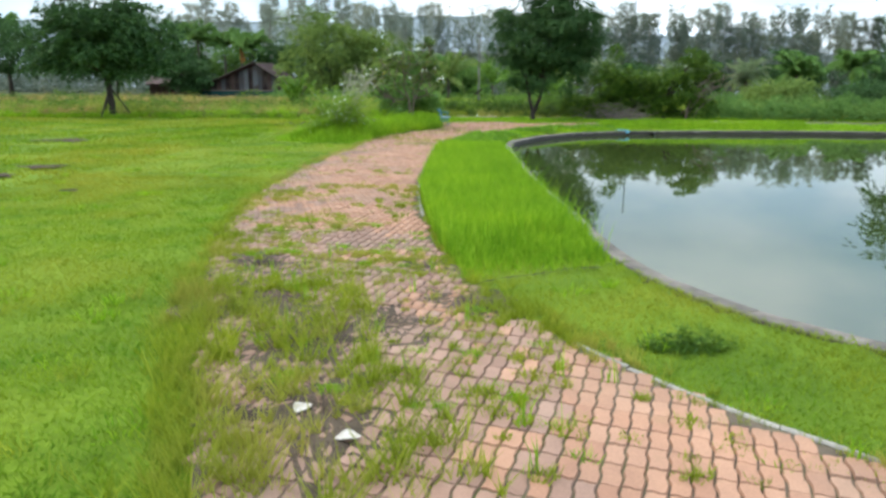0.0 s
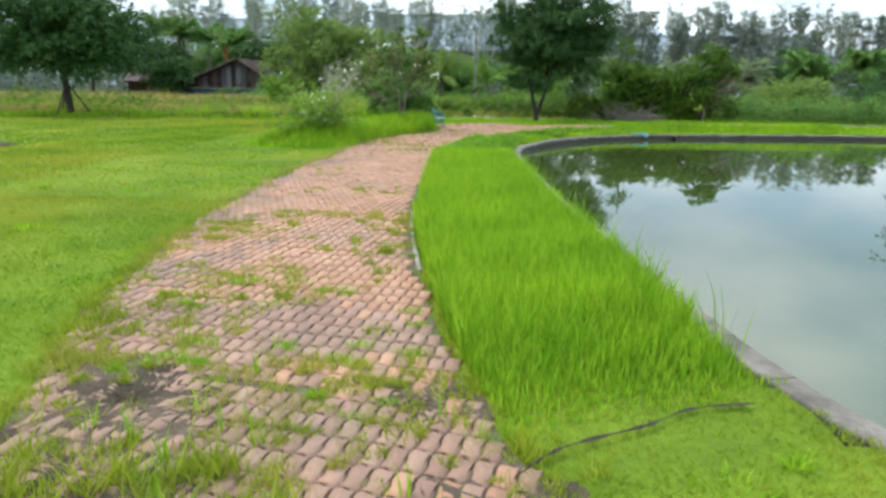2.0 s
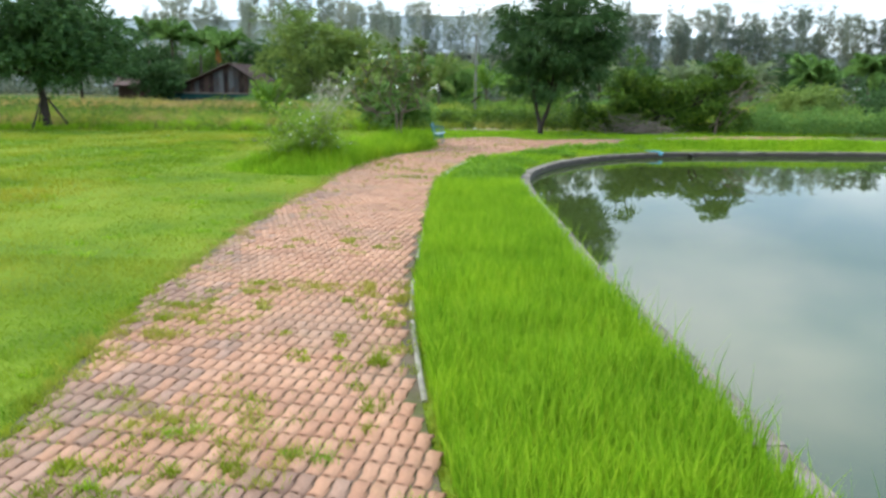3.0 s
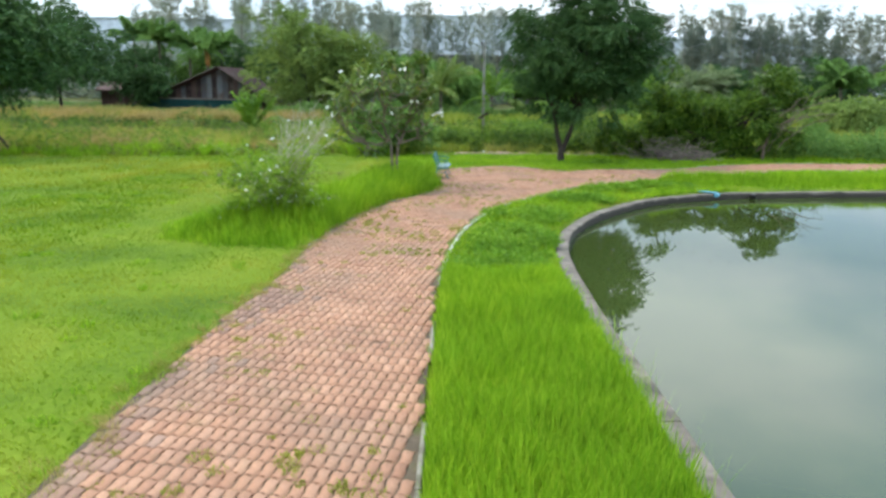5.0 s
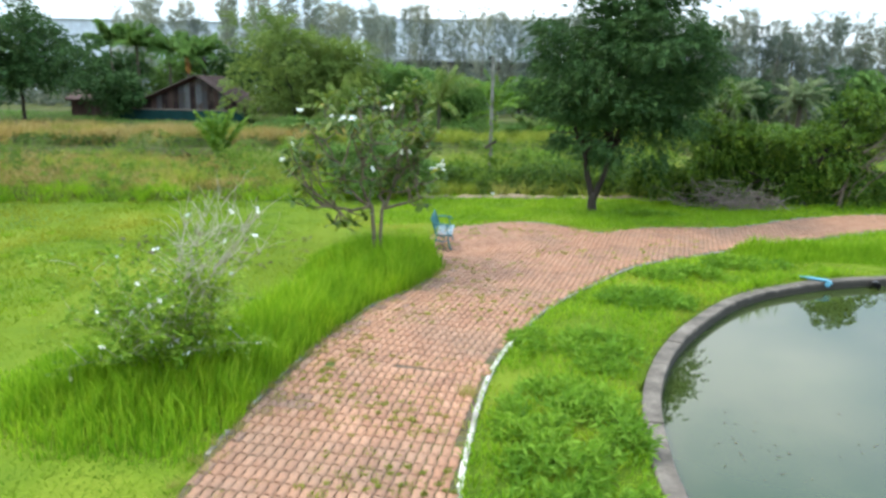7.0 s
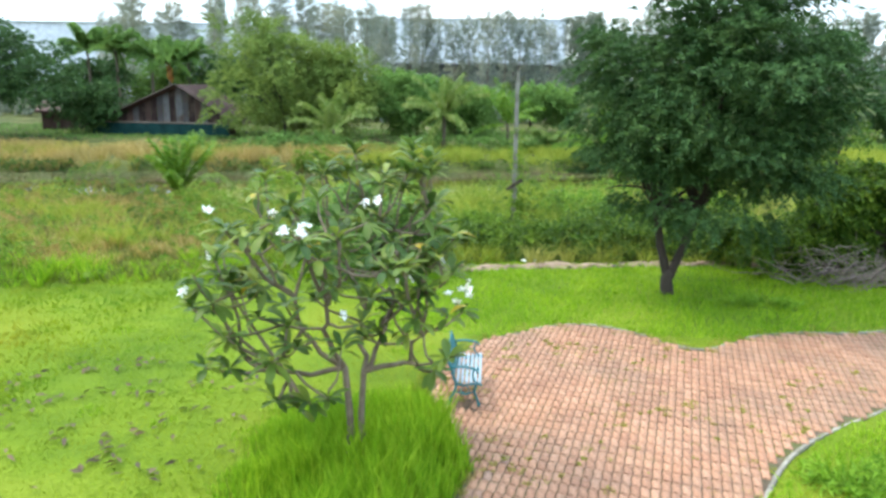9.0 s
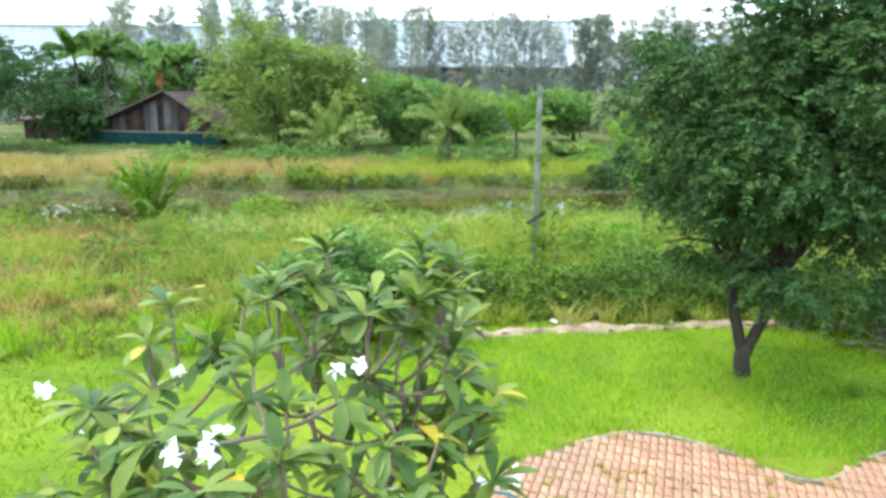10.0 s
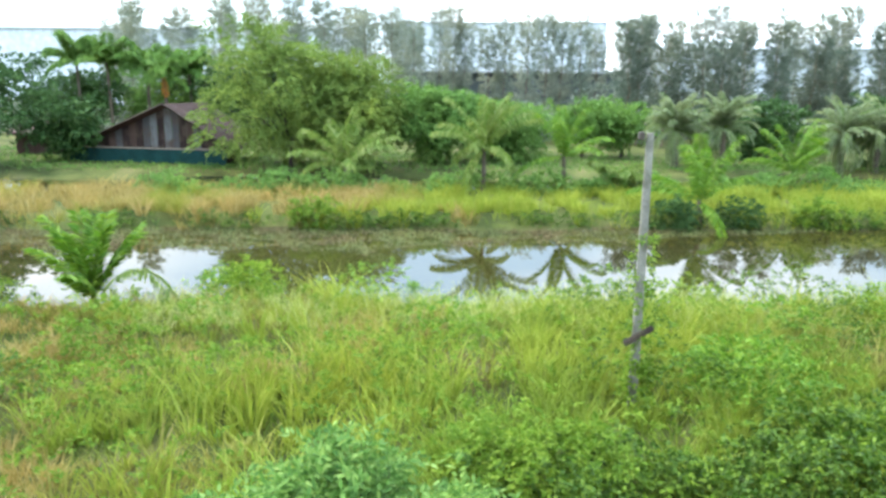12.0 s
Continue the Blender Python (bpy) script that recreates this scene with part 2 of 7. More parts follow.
LAWN = leaf_mat("lawn_blade", (0.118, 0.2, 0.007), (0.156, 0.245, 0.01), (0.205, 0.285, 0.015), 0.3, 0.6, 0.42, dry=(0.27, 0.27, 0.025), dry_at=0.54, spec=0.1, blot=(0.55, 0.78, 0.75))
TALL = leaf_mat("tall_grass_blade", (0.115, 0.25, 0.008), (0.205, 0.37, 0.015), (0.325, 0.465, 0.03), 0.6, 0.6, 0.47, spec=0.1)
WEED = leaf_mat("weed_leaf", (0.08, 0.16, 0.014), (0.13, 0.225, 0.022), (0.215, 0.305, 0.04), 0.6, 0.55, 0.4, spec=0.12)
FIELD = leaf_mat("field_grass_blade", (0.16, 0.225, 0.022), (0.245, 0.315, 0.04), (0.35, 0.4, 0.085), 0.18, 0.6, 0.42, dry=(0.35, 0.28, 0.1), dry_at=0.6, spec=0.1)
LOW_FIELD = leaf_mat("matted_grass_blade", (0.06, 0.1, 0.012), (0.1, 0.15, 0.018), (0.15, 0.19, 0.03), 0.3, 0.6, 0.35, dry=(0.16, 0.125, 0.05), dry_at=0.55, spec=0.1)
BANK = leaf_mat("bank_grass_blade", (0.175, 0.24, 0.022), (0.25, 0.305, 0.038), (0.34, 0.37, 0.07), 0.14, 0.6, 0.48, spec=0.1)
GOLD = leaf_mat("golden_grass_blade", (0.24, 0.19, 0.05), (0.33, 0.25, 0.085), (0.41, 0.32, 0.13), 0.3, 0.65, 0.42, dry=(0.2, 0.25, 0.03), dry_at=0.6, spec=0.1)
REED = leaf_mat("seed_grass_blade", (0.31, 0.36, 0.09), (0.4, 0.44, 0.14), (0.48, 0.5, 0.22), 0.5, 0.6, 0.5, spec=0.1)
JOINT_GRASS = leaf_mat("joint_grass_blade", (0.145, 0.2, 0.01), (0.22, 0.275, 0.018), (0.315, 0.355, 0.035), 0.8, 0.6, 0.45, dry=(0.34, 0.3, 0.06), dry_at=0.55, spec=0.1)
THIN_GRASS = leaf_mat("thin_joint_grass_blade", (0.2, 0.235, 0.03), (0.27, 0.29, 0.045), (0.34, 0.34, 0.07), 0.8, 0.6, 0.5, dry=(0.36, 0.3, 0.1), dry_at=0.52, spec=0.1)
TREE_LEAF = leaf_mat("dark_tree_leaf", (0.028, 0.07, 0.02), (0.044, 0.1, 0.028), (0.078, 0.15, 0.042), 1.5, 0.6, 0.3, spec=0.15)
# broad and orchard leaf colours include a lift for aerial haze
BROAD_LEAF = leaf_mat("broad_tree_leaf", (0.11, 0.175, 0.035), (0.16, 0.235, 0.05), (0.22, 0.295, 0.07), 0.35, 0.6, 0.4, spec=0.12)
ORCHARD_LEAF = leaf_mat("orchard_tree_leaf", (0.078, 0.165, 0.035), (0.12, 0.23, 0.05), (0.175, 0.29, 0.07), 0.35, 0.6, 0.4, spec=0.12)
MAT_WEED = leaf_mat("floating_weed_leaf", (0.081, 0.118, 0.037), (0.136, 0.161, 0.056), (0.211, 0.205, 0.093), 0.5, 0.6, 0.3, dry=(0.149, 0.118, 0.062), dry_at=0.55, spec=0.2)
LUSH_LEAF = leaf_mat("lush_tree_leaf", (0.06, 0.155, 0.01), (0.115, 0.24, 0.018), (0.21, 0.325, 0.035), 0.5, 0.5, 0.4, spec=0.25)
VINE_LEAF = leaf_mat("vine_leaf", (0.03, 0.08, 0.007), (0.065, 0.135, 0.012), (0.17, 0.265, 0.026), 1.1, 0.5, 0.36, spec=0.2)
BUSH_LEAF = leaf_mat("bush_leaf", (0.055, 0.14, 0.025), (0.125, 0.25, 0.05), (0.25, 0.38, 0.095), 0.9, 0.5, 0.42, spec=0.2)
PLUM_LEAF = leaf_mat("frangipani_leaf", (0.036, 0.085, 0.014), (0.075, 0.135, 0.024), (0.2, 0.25, 0.035), 1.2, 0.45, 0.38, spec=0.22)
OLD_LEAF = leaf_mat("yellowing_leaf", (0.279, 0.248, 0.012), (0.341, 0.279, 0.019), (0.31, 0.186, 0.019), 1.0, 0.45, 0.25)
# needles paled to stand in for distance haze, the eastern row less
PINE_LEAF = leaf_mat("hazed_casuarina_needle", (0.225, 0.255, 0.195), (0.29, 0.32, 0.245), (0.36, 0.385, 0.305), 0.2, 0.7, 0.42, spec=0.1)
DARK_PINE = leaf_mat("hazed_dark_casuarina_needle", (0.1, 0.13, 0.095), (0.15, 0.18, 0.135), (0.215, 0.24, 0.19), 0.2, 0.7, 0.4, spec=0.1)
PALM_LEAF = leaf_mat("palm_leaflet", (0.1, 0.175, 0.025), (0.155, 0.235, 0.045), (0.26, 0.31, 0.095), 0.6, 0.5, 0.38, spec=0.25)
DATE_LEAF = leaf_mat("date_palm_leaflet", (0.136, 0.192, 0.081), (0.205, 0.26, 0.118), (0.279, 0.322, 0.167), 0.4, 0.55, 0.4)
LITTER = leaf_mat("brown_litter_leaf", (0.043, 0.028, 0.015), (0.074, 0.05, 0.025), (0.124, 0.087, 0.043), 1.0, 0.7, 0.15)
VERGE_WEED = leaf_mat("verge_weed_leaf", (0.095, 0.205, 0.013), (0.155, 0.3, 0.022), (0.24, 0.4, 0.04), 0.8, 0.5, 0.45, spec=0.15)
SHRUB_LEAF = leaf_mat("shrub_leaf", (0.1, 0.2, 0.015), (0.19, 0.31, 0.028), (0.3, 0.41, 0.05), 0.9, 0.5, 0.45, spec=0.15)
PETAL = leaf_mat("white_petal", (0.80, 0.80, 0.76), (0.86, 0.86, 0.82), (0.9, 0.9, 0.87), 2.0, 0.5, 0.3)
DRY_FROND = leaf_mat("dry_orange_leaf", (0.341, 0.124, 0.019), (0.403, 0.174, 0.025), (0.434, 0.223, 0.043), 1.0, 0.6, 0.3)
BARK = rough_mat("bark", [(0.3, (0.019, 0.014, 0.01)), (0.7, (0.046, 0.034, 0.025))], 6.0, 0.9, 0.8, 6, stretch=(1, 1, 0.3))
GREY_BARK = rough_mat("grey_bark", [(0.3, (0.11, 0.082, 0.055)), (0.7, (0.2, 0.155, 0.11))], 9.0, 0.85, 0.5, 5)
TWIG = rough_mat("dry_twig", [(0.3, (0.136, 0.105, 0.081)), (0.7, (0.248, 0.205, 0.167))], 9.0, 0.9, 0.4, 5)
PALE_STEM = rough_mat("pale_stem", [(0.3, (0.27, 0.24, 0.17)), (0.7, (0.44, 0.41, 0.32))], 9.0, 0.9, 0.3, 5)
PALM_BARK = rough_mat("palm_bark", [(0.3, (0.062, 0.05, 0.034)), (0.7, (0.13, 0.108, 0.077))], 5.0, 0.9, 0.7, 4, stretch=(0.3, 0.3, 3))
CONCRETE = rough_mat("weathered_concrete", [(0.25, (0.046, 0.038, 0.03)), (0.5, (0.093, 0.077, 0.062)), (0.8, (0.155, 0.136, 0.115))], 2.2, 0.9, 0.5, 9, stain=(0.031, 0.028, 0.019), stain_scale=1.2, rnd=0.1)
KERB = rough_mat("whitewashed_kerb", [(0.3, (0.3, 0.285, 0.25)), (0.6, (0.5, 0.48, 0.43))], 3.0, 0.85, 0.4, 8, stain=(0.13, 0.12, 0.085), stain_scale=1.1, rnd=0.1)
WORN_KERB = rough_mat("worn_kerb_concrete", [(0.3, (0.15, 0.135, 0.11)), (0.6, (0.27, 0.25, 0.21))], 3.0, 0.9, 0.5, 8, stain=(0.09, 0.085, 0.05), stain_scale=1.3, rnd=0.15)
POLE_MAT = rough_mat("pole_concrete", [(0.3, (0.155, 0.146, 0.124)), (0.7, (0.273, 0.26, 0.229))], 4.0, 0.9, 0.4, 6, stain=(0.062, 0.062, 0.037), stain_scale=1.6)
SAND = rough_mat("pale_dry_soil", [(0.3, (0.248, 0.174, 0.118)), (0.7, (0.36, 0.273, 0.205))], 2.0, 0.95, 0.9, 8, bdist=0.03, stain=(0.161, 0.136, 0.074), stain_scale=1.1)
BED = rough_mat("joint_soil", [(0.3, (0.062, 0.046, 0.032)), (0.7, (0.124, 0.096, 0.068))], 3.0, 0.95, 0.8, 9, stain=(0.062, 0.081, 0.015), stain_scale=0.9)
# soil colour darkened to stand for the shaded depth of the crack
CRACK = rough_mat("shaded_crack_soil", [(0.3, (0.015, 0.012, 0.009)), (0.7, (0.037, 0.03, 0.021))], 9.0, 0.95, 0.9, 6)
SILT = rough_mat("washed_silt", [(0.3, (0.045, 0.033, 0.022)), (0.7, (0.11, 0.08, 0.056))], 2.5, 0.95, 1.0, 12, stain=(0.03, 0.023, 0.014), stain_scale=1.3, bdist=0.03)
CREEPER_LEAF = leaf_mat("creeper_leaf", (0.022, 0.058, 0.006), (0.05, 0.11, 0.012), (0.125, 0.205, 0.026), 0.9, 0.5, 0.34, spec=0.15)
TEAL = rough_mat("teal_bench_paint", [(0.3, (0.012, 0.105, 0.124)), (0.7, (0.022, 0.149, 0.167))], 9.0, 0.45, 0.15, 5)
# slat paint, its pale blue includes the sky reflected off the seat
PALE_SLAT = rough_mat("sky_paled_slat_paint", [(0.3, (0.161, 0.26, 0.31)), (0.7, (0.26, 0.347, 0.384))], 6.0, 0.5, 0.2, 6, stretch=(1, 0.2, 1))
# rust tones darkened to carry the shade over the timber house
RUST = rough_mat("shaded_rusty_roof_sheet", [(0.25, (0.035, 0.017, 0.014)), (0.55, (0.065, 0.034, 0.028)), (0.8, (0.11, 0.075, 0.065))], 0.8, 0.8, 0.3, 9, stretch=(1, 1, 0.3))
DARK_WOOD = rough_mat("dark_old_timber", [(0.3, (0.031, 0.022, 0.017)), (0.7, (0.068, 0.05, 0.037))], 4.0, 0.9, 0.4, 6)
NET = rough_mat("teal_shade_net", [(0.3, (0.005, 0.043, 0.043)), (0.7, (0.009, 0.074, 0.071))], 1.2, 0.8, 0.2, 8)
# shed colours lifted towards pale blue-grey in place of distance haze
DARK_SHED = rough_mat("dark_shed_cladding", [(0.3, (0.06, 0.074, 0.08)), (0.7, (0.1, 0.115, 0.12))], 0.3, 0.8, 0.2, 8)
PALE_HAZED_SHED = rough_mat("pale_hazed_cladding", [(0.3, (0.5, 0.54, 0.6)), (0.7, (0.56, 0.6, 0.65))], 0.1, 0.6, 0.1, 8)
BLUE_PLASTIC = rough_mat("light_blue_plastic", [(0.3, (0.074, 0.26, 0.36)), (0.7, (0.124, 0.322, 0.409))], 5.0, 0.45, 0.1, 5)
BLACK_PIPE = rough_mat("black_pipe_plastic", [(0.3, (0.007, 0.007, 0.007)), (0.7, (0.019, 0.019, 0.019))], 5.0, 0.5, 0.1, 5)
DEAD_LEAF = rough_mat("bleached_dead_leaf", [(0.3, (0.322, 0.279, 0.223)), (0.7, (0.446, 0.409, 0.36))], 20.0, 0.8, 0.3, 4)


def ground_material():
    m, n, l, p = nodes_of("turf_soil")
    a = noise_fac(n, l, 0.35, 5.0, 0.6)
    grass = ramp(n, l, a, [(0.32, (0.056, 0.102, 0.009)), (0.5, (0.105, 0.161, 0.011)), (0.7, (0.155, 0.198, 0.019))])
    b = noise_fac(n, l, 14.0, 4.0, 0.7)
    col = mix_col(n, l, 1.0, grass, ramp(n, l, b, [(0.3, (0.78, 0.8, 0.75)), (0.7, (1.12, 1.12, 1.1))]), "MULTIPLY")
    c = noise_fac(n, l, 1.1, 5.0, 0.65)
    col = mix_col(n, l, ramp(n, l, c, [(0.66, (0, 0, 0)), (0.78, (0.248, 0.248, 0.248))]), col, (0.074, 0.068, 0.025))
    # wild field and orchard floor: darker litter and soil under the tall grass
    g = n.new("ShaderNodeNewGeometry")
    sp = n.new("ShaderNodeSeparateXYZ")
    l.new(g.outputs["Position"], sp.inputs[0])
    ad = n.new("ShaderNodeMath")
    ad.operation = "MULTIPLY_ADD"
    l.new(c, ad.inputs[0])
    ad.inputs[1].default_value = 3.0
    l.new(sp.outputs["Y"], ad.inputs[2])
    mr = n.new("ShaderNodeMapRange")
    mr.inputs["From Min"].default_value, mr.inputs["From Max"].default_value = 45.6, 46.6
    l.new(ad.outputs[0], mr.inputs["Value"])
    wild = ramp(n, l, a, [(0.35, (0.031, 0.043, 0.012)), (0.55, (0.074, 0.087, 0.025)), (0.75, (0.136, 0.118, 0.056))])
    col = mix_col(n, l, mr.outputs["Result"], col, wild)
    l.new(col, p.inputs["Base Color"])
    p.inputs["Roughness"].default_value = 0.95
    p.inputs["Specular IOR Level"].default_value = 0.1
    bumped(n, l, p, b, 0.9, 0.03)
    return m


def paver_material(name, stops):
    m, n, l, p = nodes_of(name)
    g = n.new("ShaderNodeNewGeometry")
    o = n.new("ShaderNodeObjectInfo")
    add = n.new("ShaderNodeMath")
    add.operation = "ADD"
    l.new(g.outputs["Random Per Island"], add.inputs[0])
    l.new(o.outputs["Random"], add.inputs[1])
    fr = n.new("ShaderNodeMath")
    fr.operation = "FRACT"
    l.new(add.outputs[0], fr.inputs[0])
    own = ramp(n, l, fr.outputs[0], stops)
    a = noise_fac(n, l, 1.2, 5.0, 0.6)
    col = mix_col(n, l, 1.0, own, ramp(n, l, a, [(0.3, (0.82, 0.82, 0.84)), (0.7, (1.12, 1.12, 1.1))]), "MULTIPLY")
    b = noise_fac(n, l, 60.0, 3.0, 0.7)
    col = mix_col(n, l, 1.0, col, ramp(n, l, b, [(0.3, (0.85, 0.85, 0.85)), (0.7, (1.12, 1.12, 1.12))]), "MULTIPLY")
    c = noise_fac(n, l, 0.55, 5.0, 0.62)
    col = mix_col(n, l, ramp(n, l, c, [(0.48, (0, 0, 0)), (0.68, (0.372, 0.372, 0.372))]), col, (0.155, 0.124, 0.093))
    d = noise_fac(n, l, 2.6, 4.0, 0.65)
    col = mix_col(n, l, ramp(n, l, d, [(0.58, (0, 0, 0)), (0.75, (0.279, 0.279, 0.279))]), col, (0.149, 0.136, 0.056))
    l.new(col, p.inputs["Base Color"])
    p.inputs["Roughness"].default_value = 0.85
    p.inputs["Specular IOR Level"].default_value = 0.3
    bumped(n, l, p, b, 0.4, 0.004)
    return m


def water_material(name, body, rough, ripple, ior):
    m, n, l, p = nodes_of(name)
    f = noise_fac(n, l, 0.25, 3.0)
    col = mix_col(n, l, 1.0, ramp(n, l, f, [(0.3, tuple(0.85 * c for c in body)), (0.7, tuple(1.15 * c for c in body))]), (1.0, 1.0, 1.0), "MULTIPLY")
    l.new(col, p.inputs["Base Color"])
    p.inputs["Roughness"].default_value = rough
    p.inputs["IOR"].default_value = ior
    r = noise_fac(n, l, 1.6, 3.0, 0.5)
    bumped(n, l, p, r, ripple, 0.02)
    return m


def rim_material():
    m, n, l, p = nodes_of("tide_marked_concrete")
    a = noise_fac(n, l, 2.2, 5.0, 0.6)
    top = ramp(n, l, a, [(0.3, (0.035, 0.03, 0.022)), (0.5, (0.105, 0.086, 0.068)), (0.7, (0.185, 0.158, 0.13))])
    b = noise_fac(n, l, 22.0, 3.0, 0.6)
    top = mix_col(n, l, 1.0, top, ramp(n, l, b, [(0.25, (0.75, 0.75, 0.75)), (0.75, (1.2, 1.2, 1.2))]), "MULTIPLY")
    g = n.new("ShaderNodeNewGeometry")
    sp = n.new("ShaderNodeSeparateXYZ")
    l.new(g.outputs["Position"], sp.inputs[0])
    ad = n.new("ShaderNodeMath")
    ad.operation = "MULTIPLY_ADD"
    l.new(a, ad.inputs[0])
    ad.inputs[1].default_value = 0.12
    l.new(sp.outputs["Z"], ad.inputs[2])
    wet = n.new("ShaderNodeMapRange")
    wet.inputs["From Min"].default_value, wet.inputs["From Max"].default_value = 0.01, -0.035
    l.new(ad.outputs[0], wet.inputs["Value"])
    col = mix_col(n, l, wet.outputs["Result"], top, ramp(n, l, b, [(0.3, (0.019, 0.016, 0.01)), (0.7, (0.046, 0.038, 0.026))]))
    l.new(col, p.inputs["Base Color"])
    p.inputs["Roughness"].default_value = 0.85
    bumped(n, l, p, b, 0.6, 0.01)
    return m


RIM_MAT = rim_material()
TURF = ground_material()
PAVER = paver_material("terracotta_paver", [(0.0, (0.285, 0.144, 0.088)), (0.35, (0.31, 0.162, 0.098)), (0.7, (0.33, 0.177, 0.109)), (1.0, (0.352, 0.196, 0.124))])
OLD_PAVER = paver_material("silted_paver", [(0.0, (0.2, 0.115, 0.08)), (0.35, (0.225, 0.13, 0.09)), (0.7, (0.25, 0.146, 0.102)), (1.0, (0.275, 0.168, 0.12))])
POND_WATER = water_material("murky_pond_water", (0.03, 0.043, 0.011), 0.012, 0.012, 1.35)
CANAL_WATER = water_material("brown_canal_water", (0.026, 0.022, 0.007), 0.012, 0.02, 1.6)

# ---------------------------------------------------------------- plan
EDGE_R = smooth_line([(6.6, 0.3), (5.0, 1.75), (3.6, 3.24), (3.0, 3.82), (2.5, 4.43), (2.16, 4.86), (1.72, 5.6), (1.25, 6.5), (0.75, 8.0), (0.42, 9.5), (0.1, 11.3),
                      (-0.2, 13.5), (-0.36, 16.1), (-0.45, 18.2), (-0.58, 20.8), (-0.62, 23.0), (-0.55, 25.0), (-0.2, 27.7), (0.78, 30.5), (2.0, 32.5),
                      (3.1, 34.1), (4.9, 35.5), (8.1, 37.6), (11.6, 39.6), (16.0, 40.6), (24.0, 41.5)])
EDGE_L = smooth_line([(3.5, -2.5), (1.2, 0.2), (0.2, 1.9), (-0.5, 3.6), (-1.3, 5.6), (-2.0, 7.6), (-2.55, 9.5), (-2.85, 11.2), (-3.15, 13.5), (-3.36, 16.5),
                      (-3.36, 19.5), (-3.25, 22.4), (-3.3, 24.2), (-3.1, 27.0), (-2.52, 29.8), (-1.7, 31.7), (-1.25, 33.2)])
EDGE_F = smooth_line([(-1.75, 34.6), (-2.0, 35.5), (-1.9, 36.5), (-1.25, 37.9), (0.0, 38.85), (0.85, 39.12), (1.85, 38.65), (2.5, 38.0), (3.05, 37.92),
                      (3.9, 38.58), (4.9, 39.0), (6.9, 39.3), (9.8, 41.3), (13.0, 42.5), (18.0, 43.2), (24.0, 43.6)])
PATH_POLY = np.vstack([EDGE_R, EDGE_F[::-1], EDGE_L[::-1]])
POND = smooth_line([(14.0, -1.5), (8.0, 2.2), (4.72, 5.42), (3.78, 6.5), (3.07, 8.35), (2.66, 11.8), (2.3, 15.0), (2.08, 18.0), (1.86, 21.0), (1.74, 23.5), (1.78, 25.3),
                    (2.12, 27.2), (2.95, 29.2), (4.5, 31.5), (6.0, 32.75), (8.3, 33.75), (12.9, 34.7), (18.0, 35.2), (26.0, 35.0), (33.0, 31.0), (36.0, 20.0), (33.0, 6.0), (25.0, -1.0)],
                   0.4, True)
WATER_Z, CANAL_Z = -0.2, -0.85


def near_bank(x):
    return 58.6 + 0.085 * np.clip(x, -45, 45)


def far_bank(x):
    return 71.2 + 0.14 * np.clip(x, -45, 45)


def step01(a, b, v):
    s = np.clip((v - a) / (b - a), 0, 1)
    return s * s * (3 - 2 * s)


def ground_z(x, y):
    """The lie of the land: lawn at 0, a low wild field, the canal, its far bank, a ditch and the orchard."""
    z = 0.018 * wave(x, y, 0.9) + 0.012 * wave(x, y, 2.3, 2.0)
    edge = 43.6 + 0.25 * np.clip(x + 2, -40, 0) * (x < -2) * 0.35
    field = step01(edge, edge + 4, y)
    z = z - field * (0.22 + 0.06 * wave(x, y, 0.5, 5.0))
    nb, fb = near_bank(x), far_bank(x)
    z = z - step01(nb - 3.0, nb + 0.6, y) * 1.5 + step01(fb - 0.6, fb + 1.4, y) * 1.45
    z = z - step01(fb + 9.2, fb + 10.7, y) * 0.95 + step01(fb + 19.8, fb + 21.6, y) * 0.85
    return z


def axis(lo, hi, step, far, grow=1.22):
    a = list(np.arange(lo, hi + 1e-6, step))
    s, v = step, hi
    while v < far:
        s *= grow
        v += s
        a.append(v)
    s, v, b = step, lo, []
    while v > -far:
        s *= grow
        v -= s
        b.append(v)
    return np.array(b[::-1] + a)


GX, GY = axis(-5, 13, 0.25, 2500), axis(-2, 46, 0.25, 2500, 1.12)
gx, gy = np.meshgrid(GX, GY)
gz = np.where(gy < 130, ground_z(gx, np.minimum(gy, 125)), ground_z(np.zeros_like(gx), np.full_like(gx, 120.0)))
wet = inside(POND, gx, gy)
lip = (gx > -1) & (gx < 40) & (gy > -4) & (gy < 40)
shore = np.full(gx.shape, 9.0)
shore[lip] = dist_to(POND, gx[lip], gy[lip])
wet |= shore < 0.17
gz = np.where(wet, -1.3, np.where(shore < 0.45, np.minimum(gz, -0.05), gz))
on_path = inside(PATH_POLY, gx, gy)
gz = np.where(on_path, -0.05, gz)
ny, nx = gx.shape
idx = np.arange(ny * nx).reshape(ny, nx)
quads = np.stack([idx[:-1, :-1], idx[:-1, 1:], idx[1:, 1:], idx[1:, :-1]], -1).reshape(-1, 4)
ground = link_mesh("ground", np.stack([gx, gy, gz], -1).reshape(-1, 3), quads, TURF, True)
tagged(ground, "grassy lawn and wild ground with patchy green turf", "ground", kind="structure")


def fan_sheet(name, outline, z, material):
    bm = bmesh.new()
    vs = [bm.verts.new((x, y, z)) for x, y in outline]
    f = bm.faces.new(vs)
    bm.normal_update()
    if f.normal.z < 0:
        f.normal_flip()
    bmesh.ops.triangulate(bm, faces=[f])
    me = bpy.data.meshes.new(name)
    bm.to_mesh(me)
    bm.free()
    me.materials.append(material)
    return new(name, me)


